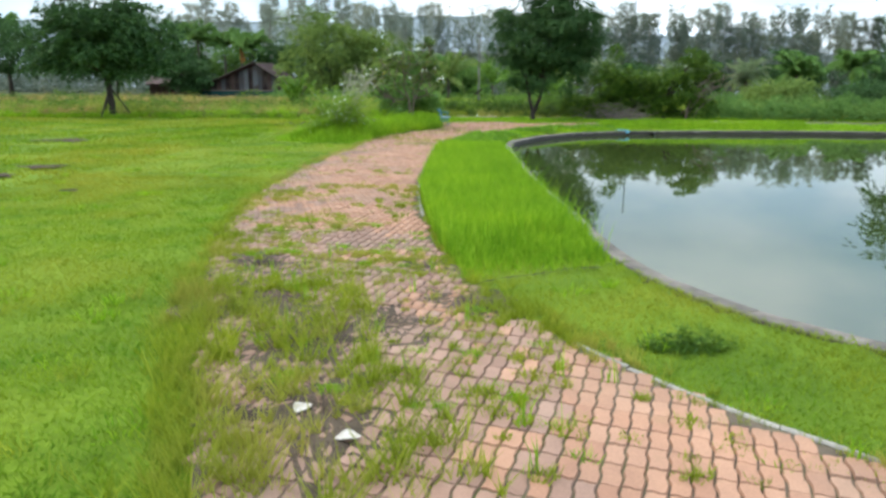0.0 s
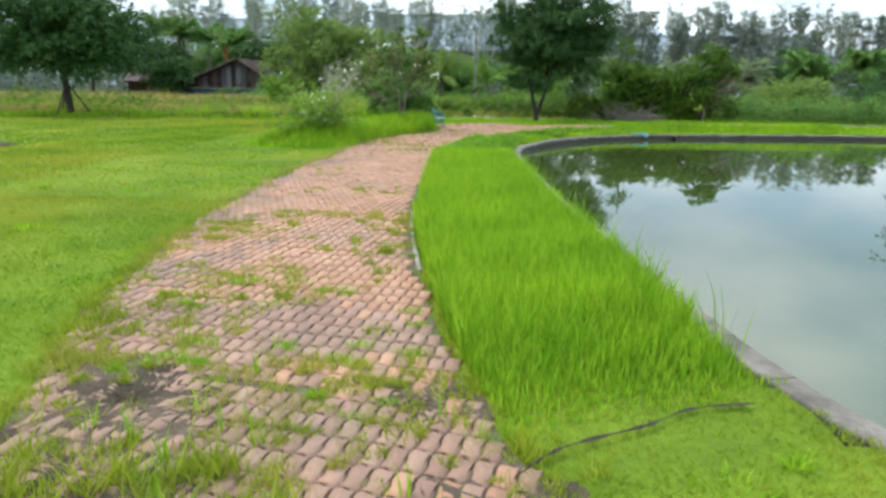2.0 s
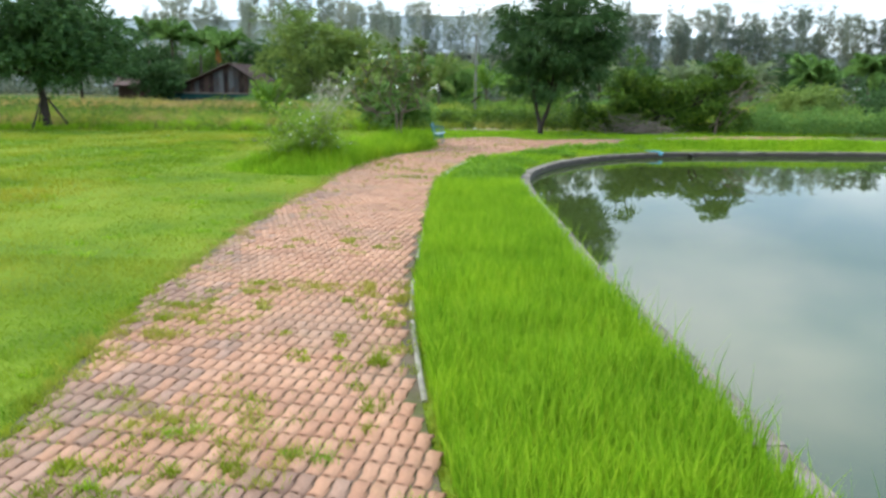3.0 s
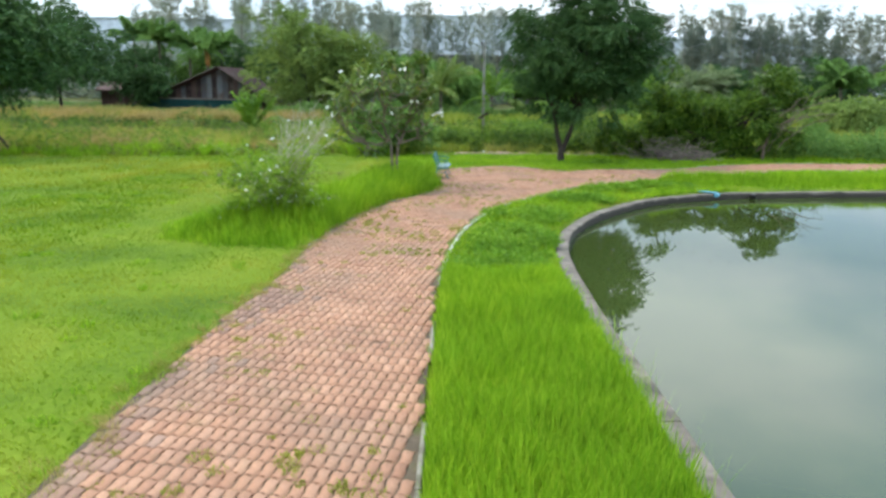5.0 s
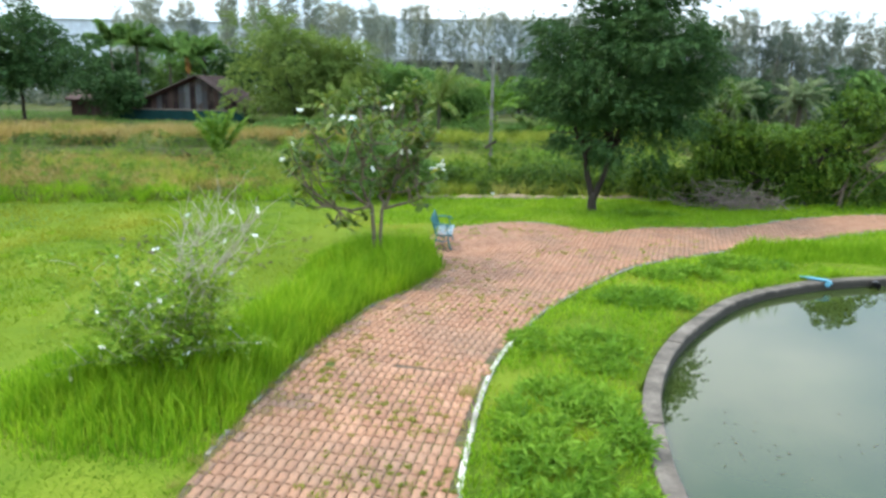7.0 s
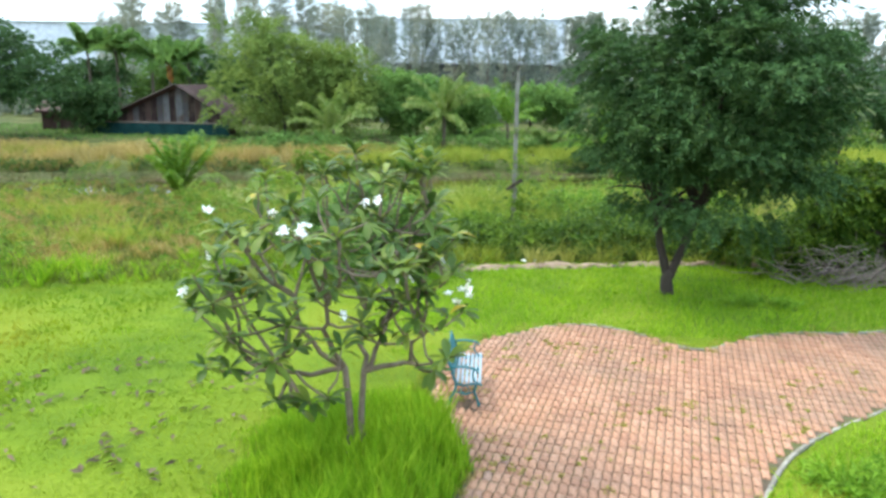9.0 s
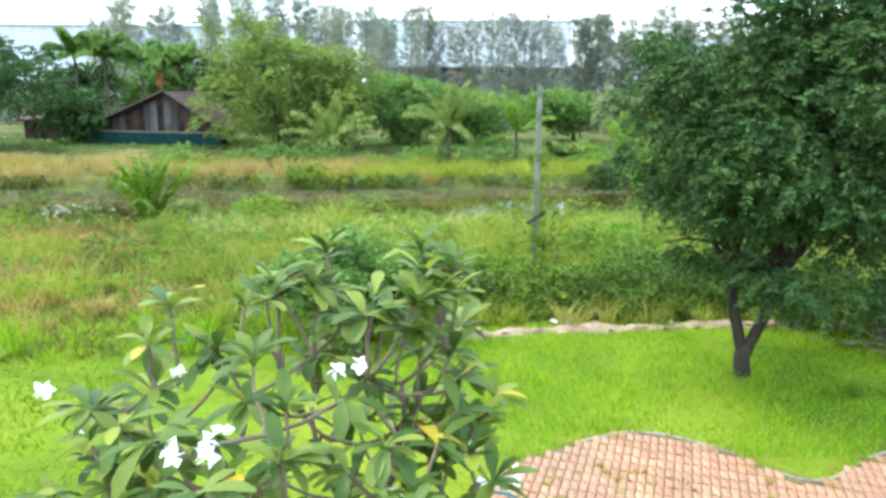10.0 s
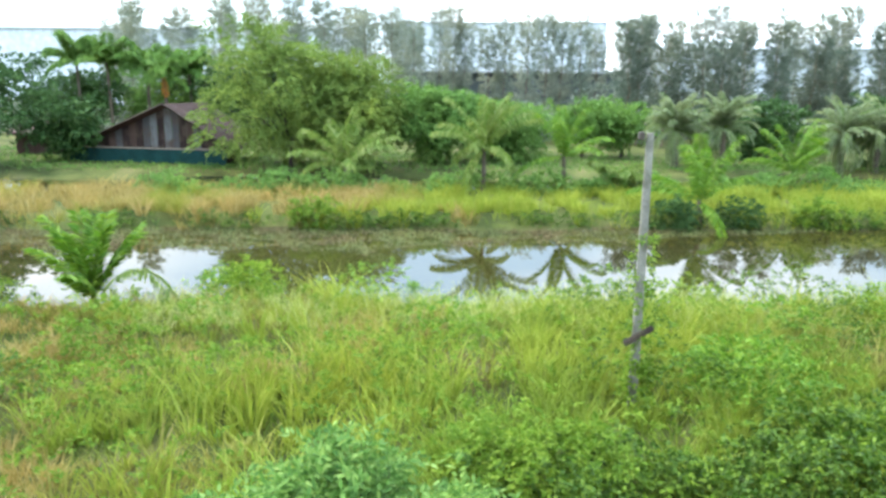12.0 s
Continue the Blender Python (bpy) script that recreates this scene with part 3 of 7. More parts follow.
pond_water = tagged(fan_sheet("pond_water", POND, WATER_Z, POND_WATER), "still murky green pond water mirroring sky and trees", "water", kind="structure")
xs = np.linspace(-90, 90, 61)
cv = np.vstack([np.stack([xs, near_bank(xs) - 2.0, np.full_like(xs, CANAL_Z)], 1), np.stack([xs, far_bank(xs) + 1.0, np.full_like(xs, CANAL_Z)], 1)])
k = np.arange(60)[:, None]
canal = link_mesh("canal_water", cv, np.concatenate([k, k + 1, k + 62, k + 61], 1), CANAL_WATER)
tagged(canal, "still brown canal water mirroring the pale sky", "water", kind="structure")
cv2 = np.vstack([np.stack([xs, far_bank(xs) + 9.2, np.full_like(xs, -0.9)], 1), np.stack([xs, far_bank(xs) + 21.2, np.full_like(xs, -0.9)], 1)])
ditch = link_mesh("ditch_water", cv2, np.concatenate([k, k + 1, k + 62, k + 61], 1), CANAL_WATER)
tagged(ditch, "narrow dark ditch water below the orchard trees", "water", kind="structure")

# path bed and its pavers
path = tagged(fan_sheet("pavement", PATH_POLY, 0.01, BED), "garden path of wavy terracotta pavers with weedy joints", "pavement", kind="structure")


def run_blocks(name, line, piece, width, top, bottom, material, parent, seed, gap=0.012, lift=0.01, skip=()):
    """Cast blocks laid end to end along a line, each an object of its own. width: from the line outwards to its left (negative: right)."""
    rng = np.random.default_rng(seed)
    seg = np.linalg.norm(np.diff(line, axis=0), axis=1)
    s = np.concatenate([[0], np.cumsum(seg)])
    cuts = np.arange(0, s[-1], piece)
    at = lambda d: np.array([np.interp(d, s, line[:, 0]), np.interp(d, s, line[:, 1])])  # noqa: E731
    for a, b in zip(cuts, cuts[1:]):
        if any(lo < at(a)[1] < hi for lo, hi in skip):
            continue
        a, b = a + gap / 2, b - gap / 2
        sub = [at(d) for d in np.linspace(a, b, 5)]
        tang = [at(min(d + 0.05, s[-1])) - at(max(d - 0.05, 0)) for d in np.linspace(a, b, 5)]
        nor = [np.array([-t[1], t[0]]) / (np.linalg.norm(t) + 1e-9) for t in tang]
        dz, c = rng.normal(0, lift), 0.012
        bm = bmesh.new()
        rings = []
        for p, q in zip(sub, nor):
            o = p + q * width
            e = q * c * np.sign(width)
            rings.append([bm.verts.new((*(v), z)) for v, z in ((p, bottom), (p, top + dz - c), (p + e, top + dz), (o - e, top + dz), (o, top + dz - c), (o, bottom))])
        for r, t in zip(rings, rings[1:]):
            for i in range(5):
                bm.faces.new((r[i], r[i + 1], t[i + 1], t[i]))
        bm.faces.new(rings[0][::-1])
        bm.faces.new(rings[-1])
        bmesh.ops.recalc_face_normals(bm, faces=bm.faces)
        part(name, bm, material, parent)


pond_rim = thing("pond_rim", (0, 0, 0), "weathered grey concrete rim wall round the pond", "pond rim", kind="structure")
run_blocks("rim_segment", POND[3:190], 1.05, 0.24, -0.02, -1.35, RIM_MAT, pond_rim, 1, 0.006, 0.006)
kerb = thing("kerb", (0, 0, 0), "worn whitewashed concrete kerb edging the garden path", "kerb", kind="structure")
white = (EDGE_R[:, 1] > 22.8) & (EDGE_R[:, 1] < 29.6)
w0, w1 = np.flatnonzero(white)[[0, -1]]
run_blocks("kerb_segment", EDGE_R[:w0 + 1], 0.6, -0.05, 0.024, -0.1, WORN_KERB, kerb, 2, 0.008, 0.008, ((4.95, 6.8), (7.0, 10.2), (14.2, 15.4), (17.2, 18.6), (20.0, 22.0)))
run_blocks("kerb_segment", EDGE_R[w0:w1 + 1], 0.6, -0.07, 0.03, -0.1, KERB, kerb, 5, 0.008, 0.008)
run_blocks("kerb_segment", EDGE_R[w1:], 0.6, -0.06, 0.02, -0.1, WORN_KERB, kerb, 6, 0.008, 0.008)
run_blocks("kerb_segment", EDGE_L[122:], 0.6, 0.06, 0.012, -0.1, WORN_KERB, kerb, 3, 0.008, 0.008)
run_blocks("kerb_segment", EDGE_F[22:], 0.6, 0.06, 0.02, -0.1, WORN_KERB, kerb, 4, 0.008, 0.008, ((38.2, 38.45),))

# ---------------------------------------------------------------- trees
def each_tube(name, many, material, sides, parent, label=""):
    for points, radii in many:
        under(tubes(name, [(points, radii)], material, sides), parent, label)


def lobes_points(lobes, n, rng, shell=0.55, low=None):
    """Points in a crown made of lobes (x, y, z, rx, ry, rz), most of them near its skin, and the way out there."""
    lob = np.array(lobes, float)
    w = lob[:, 3] * lob[:, 4] * lob[:, 5]
    pick = rng.choice(len(lob), n, p=w ** 0.75 / (w ** 0.75).sum())
    d = unit(rng.normal(0, 1, (n, 3)))
    r = rng.uniform(shell, 1.0, n) ** 0.6
    r *= 1 + 0.16 * wave(d[:, 0] * 3, d[:, 2] * 3 + d[:, 1] * 2, 1.7, 3.0)
    p = lob[pick, :3] + d * lob[pick, 3:] * r[:, None]
    way = unit(d + rng.normal(0, 0.45, (n, 3)))
    if low is not None:
        keep = p[:, 2] > low
        p, way = p[keep], way[keep]
    return p, way


def crown(name, lobes, n, count, reach, leaf_l, leaf_w, material, seed, droop=0.4, shell=0.55, low=None, knot=0, knot_r=0.3):
    """Leaves on sprays over the lobes; knot: so many sprays gather into each tuft of foliage."""
    rng = np.random.default_rng(seed)
    if knot:
        c, d = lobes_points(lobes, n // knot, rng, shell, low)
        off = rng.normal(0, 1, (len(c) * knot, 3)) * np.array([1, 1, 0.5]) * (knot_r * rng.uniform(0.6, 1.3, len(c)).repeat(knot))[:, None]
        p = c.repeat(knot, 0) + off
        w = unit(d.repeat(knot, 0) * 0.7 + unit(off) * 0.8)
    else:
        p, w = lobes_points(lobes, n, rng, shell, low)
    v, f = sprays(p, w, count, reach, leaf_l, leaf_w, rng, droop)
    return link_mesh(name, v, f, material)


def limbs_to(lobes, root, rng, n, r0, spread=0.7):
    """Limbs from a root point into the lobes."""
    out = []
    for i in range(n):
        lo = np.array(lobes[i % len(lobes)])
        end = lo[:3] + rng.uniform(-1, 1, 3) * lo[3:] * spread
        mid = np.array([0, 0, 0.12 * np.linalg.norm(end - root)])
        pts = bend(root, end, mid * rng.uniform(-0.5, 1.0), 7, rng, 0.04 * np.linalg.norm(end - root) / 2)
        out.append((pts, np.linspace(r0 * rng.uniform(0.5, 0.9), r0 * 0.12, 7)))
    return out


def big_tree():
    rng = np.random.default_rng(11)
    t = thing("shade_tree", (3.1, 41.7, -0.02), "dense dark green shade tree with a low forked trunk", "tree")
    lobes = [(-0.4, -0.1, 4.3, 1.65, 1.9, 1.4), (1.1, -0.4, 4.9, 2.0, 2.1, 1.7), (2.0, 0.3, 3.7, 1.45, 1.8, 1.4), (-0.2, 0.5, 3.0, 1.3, 1.5, 1.15), (1.0, -0.8, 2.7, 1.4, 1.5, 1.1),
             (0.4, 0.3, 6.2, 1.7, 1.6, 1.2), (-1.0, -0.5, 3.0, 0.85, 1.0, 1.0), (2.6, -0.1, 4.6, 0.9, 1.3, 1.1), (0.5, 0, 4.2, 1.9, 2.0, 1.9), (2.1, 0.2, 5.9, 1.15, 1.2, 1.0),
             (-0.65, 0.1, 5.6, 1.25, 1.3, 1.1), (0.75, 0.1, 7.0, 1.2, 1.2, 0.75)]
    trunk = [(np.array([(0.02, 0, -0.1), (0.0, 0, 0.1), (-0.02, 0, 0.35), (0.02, 0, 0.55)]), [0.2, 0.155, 0.14, 0.135]),
             (bend((0.0, 0, 0.4), (-0.34, 0.1, 1.9), (-0.03, 0, 0), 7, rng, 0.008), np.linspace(0.11, 0.08, 7)),
             (bend((0.03, 0, 0.4), (0.5, -0.1, 1.95), (0.03, 0, 0), 7, rng, 0.008), np.linspace(0.11, 0.075, 7))]
    under(tubes("trunk", trunk, BARK, 10), t, "dark forked trunk")
    limb = limbs_to(lobes, np.array([-0.34, 0.1, 1.9]), rng, 7, 0.09) + limbs_to(lobes[::-1], np.array([0.5, -0.1, 1.95]), rng, 7, 0.09)
    each_tube("limb", limb, BARK, 6, t)
    under(crown("crown", lobes, 9200, 12, 0.26, 0.12, 0.048, TREE_LEAF, 12, 0.5, 0.8, 0.95, 44, 0.24), t)


def left_tree():
    rng = np.random.default_rng(21)
    t = thing("park_tree", (-20.35, 39.7, -0.02), "broad dark green park tree propped by slanting stakes", "tree")
    lobes = [(-0.3, 0, 5.9, 2.2, 2.3, 1.3), (-2.0, 0.3, 4.6, 1.7, 1.9, 1.0), (1.5, 0, 4.9, 1.8, 2.0, 1.0), (0.3, -0.6, 3.9, 1.9, 2.0, 0.9), (2.7, 0.1, 3.6, 1.3, 1.4, 0.65), (-3.1, 0, 3.5, 1.3, 1.4, 0.7), (3.5, 0.2, 2.5, 0.9, 1.0, 0.5), (-1.6, -0.6, 3.0, 1.2, 1.2, 0.6), (1.5, -0.5, 2.7, 1.1, 1.1, 0.5)]
    under(tubes("trunk", [(np.array([(0.05, 0, -0.1), (0.03, 0, 0.3), (-0.05, 0, 1.2), (-0.18, 0, 2.4), (-0.2, 0, 3.4)]), [0.26, 0.2, 0.17, 0.15, 0.12])], BARK, 10), t)
    each_tube("limb", limbs_to(lobes, np.array([-0.18, 0, 2.4]), rng, 10, 0.1), BARK, 6, t)
    under(crown("crown", lobes, 3000, 11, 0.5, 0.21, 0.1, TREE_LEAF, 22, 0.35, 0.6, 1.9, 20, 0.32), t)
    for a in (0.4, 2.5, 4.6):
        d = np.array([math.cos(a), math.sin(a), 0])
        under(tubes("stake", [(np.array([d * 1.1 + (0, 0, -0.1), d * 0.12 + (-0.05, 0, 1.5)]), [0.05, 0.045])], BARK, 6), t, "thin slanting wooden stake")


def far_tree(name, loc, lobes, material, seed, label, n=900, leaf=0.3, bark=BARK, r=0.16, low=None, count=10, reach=0.8, category="tree", height=None):
    rng = np.random.default_rng(seed)
    t = thing(name, loc, label, category)
    top = min(lo[2] for lo in lobes)
    fork = max(0.3, top * 0.7) if height is None else height
    under(tubes("trunk", [(bend((0, 0, -0.3), (rng.normal(0, 0.15), 0, fork), (0.08, 0, 0), 6, rng, 0.03), np.linspace(r * 1.2, r * 0.7, 6))], bark, 8), t)
    each_tube("limb", limbs_to(lobes, np.array([0, 0, fork * 0.97]), rng, 7, r * 0.6), bark, 5, t)
    under(crown("crown", lobes, n, count, reach, leaf, leaf * 0.48, material, seed + 1, 0.35, 0.5, low, 14, 0.5), t)
    return t


def random_lobes(rng, w, d, lo, hi, n):
    out = [(0, 0, 0.5 * (lo + hi), w * 0.36, d * 0.36, (hi - lo) * 0.42)]
    for _ in range(n):
        s = rng.uniform(0.2, 0.32)
        x, y = rng.uniform(-0.32, 0.32) * w, rng.uniform(-0.3, 0.3) * d
        z = rng.uniform(lo + (hi - lo) * 0.22, hi - (hi - lo) * s * 0.8)
        out.append((x, y, z, w * s, d * s, (hi - lo) * s))
    return out


big_tree()
left_tree()

rg = np.random.default_rng(5)
# broad trees of the orchard beyond the canal
for loc, w, lo, hi, mat, lab, n in (
    ((-19.7, 91.2, -0.5), 12.0, 0.8, 10.4, BROAD_LEAF, "spreading grey-green tree leaning over the timber house", 2000),
    ((-15.0, 91.2, -0.5), 6.5, 0.3, 9.0, BROAD_LEAF, "bushy green tree beside the timber house", 1500),
    ((-9.3, 96.0, -0.5), 8.0, 0.4, 6.6, ORCHARD_LEAF, "lush bright green orchard tree", 1500),
    ((-4.6, 98.0, -0.5), 8.0, 0.3, 5.6, ORCHARD_LEAF, "round bright green orchard tree", 1300),
    ((-45.5, 88.0, -0.5), 15.0, 3.2, 10.6, TREE_LEAF, "large spreading tree with a dense green crown", 3000),
    ((-57.0, 85.0, -0.5), 15.0, 2.8, 9.6, TREE_LEAF, "large spreading tree beside the farm track", 1500),
    ((-66.0, 80.0, -0.5), 12.0, 1.4, 9.0, TREE_LEAF, "dark spreading tree at the field edge", 1200),
    ((-38.2, 93.0, -0.5), 4.6, 0.6, 4.6, TREE_LEAF, "small round fruit tree beside the timber house", 700),
    ((-41.5, 116.0, -0.5), 10.0, 1.0, 7.6, ORCHARD_LEAF, "green tree behind the timber house", 1000),
    ((-34.0, 117.0, -0.5), 10.0, 1.0, 8.6, TREE_LEAF, "tall dark tree behind the timber house", 1100),
    ((-26.0, 112.0, -0.5), 8.0, 1.5, 9.0, TREE_LEAF, "dark green tree rising behind the roof", 1000),
    ((-49.5, 112.0, -0.5), 11.0, 1.0, 7.4, TREE_LEAF, "dark tree behind the farm track", 1300),
    ((3.2, 103.0, -0.5), 4.2, 1.6, 5.2, ORCHARD_LEAF, "clipped round orchard tree on a thin stem", 500),
    ((6.6, 103.5, -0.5), 4.0, 1.6, 5.4, ORCHARD_LEAF, "clipped round orchard tree on a thin stem", 500),
    ((18.5, 104.0, -0.5), 6.0, 0.6, 5.6, TREE_LEAF, "green tree among the date palms", 700),
    ((27.0, 100.0, -0.5), 7.0, 0.4, 6.0, TREE_LEAF, "dark green tree at the orchard edge", 800),
    ((38.0, 99.0, -0.5), 8.0, 0.4, 6.5, TREE_LEAF, "dark green thicket tree", 900),
    ((49.0, 99.0, -0.5), 9.0, 0.4, 6.5, TREE_LEAF, "dark green thicket tree", 900),
    ((24.0, 62.0, -0.3), 6.0, 0.2, 2.3, BROAD_LEAF, "brownish green thicket bush beyond the pond", 800),
    ((31.0, 60.0, -0.3), 7.0, 0.2, 2.5, TREE_LEAF, "dark green thicket bush beyond the pond", 900),
    ((27.5, 44.0, 0.0), 7.0, 1.2, 9.5, TREE_LEAF, "tall loose-crowned tree beyond the pond", 1100),
):
    seed = int(rg.integers(1000))
    r2 = np.random.default_rng(seed)
    far_tree("tree", loc, random_lobes(r2, w, w * 0.9, lo, hi, 9), mat, seed, lab, int(n * (1.35 if -25 < loc[0] < -3 else 2.2 if loc[1] < 70 else 1.0)), 0.31 if -25 < loc[0] < -3 else 0.2 if loc[1] < 70 else 0.38, low=lo * 0.6, reach=0.5 if loc[1] < 70 else 0.8)


def wispy_tree(h, seed, mat=None):
    """A tall thin casuarina with feathery, broken foliage."""
    rng = np.random.default_rng(seed)
    t = thing("casuarina_tree", (0, 500 + seed, 0), "tall thin grey-green casuarina with wispy foliage", "tree", "row of tall trees behind the orchard")
    tr = bend((0, 0, -0.3), (rng.normal(0, 0.4), 0, h), (rng.normal(0, 0.3), 0, 0), 9, rng, 0.06)
    under(tubes("trunk", [(tr, np.linspace(0.14, 0.03, 9))], GREY_BARK, 6), t)
    p, w = [], []
    for z in np.arange(h * 0.25, h, 0.32):
        for _ in range(11):
            a, r = rng.uniform(0, 6.28), rng.uniform(0.15, 1.0) * (1.35 - 0.85 * abs(z / h - 0.5))
            p.append((np.interp(z, tr[:, 2], tr[:, 0]) + math.cos(a) * r, math.sin(a) * r, z + rng.normal(0, 0.25)))
            w.append((math.cos(a) * 0.6, math.sin(a) * 0.6, 0.7))
    p, w = np.array(p), unit(np.array(w))
    keep = wave(p[:, 2] * 0.9, p[:, 0] * 1.2, 1.0, seed) > -0.42
    v, f = sprays(p[keep], w[keep], 9, 0.8, 0.6, 0.1, rng, 0.3, 0.5)
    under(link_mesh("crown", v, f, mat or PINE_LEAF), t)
    return t


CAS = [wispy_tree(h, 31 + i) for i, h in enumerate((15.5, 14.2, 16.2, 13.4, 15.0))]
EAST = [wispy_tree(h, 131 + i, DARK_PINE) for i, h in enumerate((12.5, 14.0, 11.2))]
for i, x in enumerate(np.arange(9, 66, 1.9)):
    m = pose(x + rg.normal(0, 0.5), 118 + rg.normal(0, 2.0), -0.5, 0, 0, rg.uniform(0, 360)) @ Matrix.Scale(0.78 + 0.22 * rg.uniform(), 4)
    if i < 3:
        EAST[i].matrix_basis = m
    else:
        copy_thing(EAST[int(rg.integers(3))], m)
made = 0
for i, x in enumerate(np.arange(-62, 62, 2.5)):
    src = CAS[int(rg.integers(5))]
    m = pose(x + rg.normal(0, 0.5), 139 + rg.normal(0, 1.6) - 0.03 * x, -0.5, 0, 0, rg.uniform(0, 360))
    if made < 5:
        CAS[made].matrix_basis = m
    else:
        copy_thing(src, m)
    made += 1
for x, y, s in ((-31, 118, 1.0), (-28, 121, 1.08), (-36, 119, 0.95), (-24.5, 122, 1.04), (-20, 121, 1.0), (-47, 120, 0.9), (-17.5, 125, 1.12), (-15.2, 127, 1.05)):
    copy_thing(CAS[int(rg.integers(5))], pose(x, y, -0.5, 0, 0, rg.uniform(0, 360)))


def palm_fronds(rng, n, reach, rise, leaflet, lw, count=34, tilt=(0.1, 1.35), curl=1.0):
    """Fronds that rise from a palm's heart and arch over, each a midrib with leaflets to both sides."""
    out = []
    lift = rng.permutation(n) / n
    for i in range(n):
        a = i * 2.399 + rng.normal(0, 0.2)
        el = tilt[0] + (tilt[1] - tilt[0]) * math.sqrt(lift[i])
        L = reach * rng.uniform(0.8, 1.1)
        s = np.linspace(0, 1, 9)
        d = np.array([math.cos(a), math.sin(a), 0])
        bendy = el - curl * (1.5 - 0.45 * el) * s ** 1.6
        dx = np.concatenate([[0], np.cumsum(np.cos(bendy[:-1]) * L / 8)])
        dz = np.concatenate([[0], np.cumsum(np.sin(bendy[:-1]) * L / 8)])
        out.append(np.stack([d[0] * dx, d[1] * dx, rise + dz], 1))
    return out


def frond_leaf(ribs, leaflet, lw, count, rng, hang=0.5, sweep=0.55):
    pos, way, ln = [], [], []
    for rib in ribs:
        s = np.linspace(0.1, 1.0, count)
        p = np.stack([np.interp(s, np.linspace(0, 1, len(rib)), rib[:, k]) for k in range(3)], 1)
        t = unit(np.gradient(p, axis=0))
        side = unit(np.cross(t, np.array([0, 0, 1.0])))
        for sg in (-1, 1):
            pos.append(p)
            way.append(unit(t * sweep + side * sg + np.array([0, 0, -hang]) + rng.normal(0, 0.12, p.shape)))
            ln.append(leaflet * (0.45 + 1.1 * s * (1.25 - s)) * 1.25)
    pos, way, ln = np.vstack(pos), np.vstack(way), np.concatenate(ln)
    return leaves(pos, way, ln, np.full(len(pos), lw), rng, 0.9)


def palm(loc, trunk_h, reach, seed, label, leaf=PALM_LEAF, n=15, leaflet=0.55, lw=0.06, name="coconut_palm", tilt=(0.05, 1.45), curl=1.0, r=0.13, group="", hang=0.5, sweep=0.55):
    rng = np.random.default_rng(seed)
    t = thing(name, loc, label, "palm tree", group)
    lean = rng.normal(0, 0.15)
    tr = bend((0, 0, -0.3), (lean, 0, trunk_h), (0.05, 0, 0), 8, rng, 0.01)
    under(tubes("trunk", [(tr, np.linspace(r * 1.3, r * 0.8, 8))], PALM_BARK, 8), t)
    ribs = palm_fronds(rng, n, reach, 0, leaflet, lw, 34, tilt, curl)
    ribs = [q + np.array([lean, 0, trunk_h]) for q in ribs]
    for q in ribs:
        v, f = frond_leaf([q], leaflet, lw * 1.2, 46, rng, hang, sweep)
        fr = under(link_mesh("frond", v, f, leaf), t)
        under(tubes("midrib", [(q, np.linspace(0.03, 0.008, len(q)))], LUSH_LEAF, 4), fr)
    return t


palm((-12.4, 79.0, -0.3), 1.6, 3.4, 41, "young coconut palm with drooping pale fronds", n=13, leaflet=0.55, lw=0.07, tilt=(-0.35, 1.5), curl=0.85, hang=1.1)
palm((-4.5, 79.0, -0.3), 2.7, 3.6, 42, "coconut palm with yellowing arching fronds", n=20, leaflet=0.56, lw=0.07, tilt=(-0.9, 1.5), curl=0.85, hang=1.1)
palm((0.15, 80.2, -0.2), 2.0, 3.6, 43, "bright green young coconut palm on the bank", leaf=LUSH_LEAF, n=11, leaflet=0.52, lw=0.065, tilt=(0.0, 1.56), curl=0.7, hang=0.8, sweep=0.75)
palm((3.15, 80.6, -0.2), 0.5, 2.4, 44, "low yellowish coconut palm with splayed fronds", n=9, leaflet=0.75, lw=0.08, tilt=(0.1, 1.1), hang=0.8)
palm((6.4, 73.0, -0.55), 1.0, 3.4, 45, "young coconut palm at the canal edge", leaf=LUSH_LEAF, n=10, leaflet=0.52, lw=0.07, tilt=(-0.1, 1.56), curl=0.7, hang=0.8, sweep=0.75)
palm((14.0, 82.4, -0.2), 1.1, 3.6, 46, "young coconut palm with upright central fronds", leaf=LUSH_LEAF, n=12, leaflet=0.56, lw=0.07, tilt=(-0.2, 1.56), curl=0.75, hang=0.8, sweep=0.75)
small_palm = palm((-14.1, 55.1, -0.45), 0.4, 2.4, 47, "small bright green coconut palm in the wild grass", leaf=LUSH_LEAF, n=11, leaflet=0.42, lw=0.08, tilt=(0.75, 1.5), curl=0.5, hang=0.45, sweep=1.1)
arch = bend((0, 0, 0.5), (2.5, -0.6, 0.9), (0.1, 0, 0.75), 9, np.random.default_rng(48), 0.02)
v, f = frond_leaf([arch], 0.42, 0.06, 44, np.random.default_rng(49), 0.9)
under(link_mesh("frond", v, f, PALM_LEAF), small_palm, "yellowish frond arching to the ground")
for i, (x, y, h) in enumerate(((10.0, 97.0, 3.0), (13.8, 97.5, 3.2), (22.2, 96.0, 2.7), (25.5, 97.5, 2.9), (31.5, 97.0, 3.0))):
    palm((x, y, -0.5), h, 3.3, 51 + i, "grey-green date palm with a dense round head", DATE_LEAF, 60, 0.45, 0.055, "date_palm", (-0.9, 1.5), 1.25, 0.22, "date palms in the orchard", 0.7)
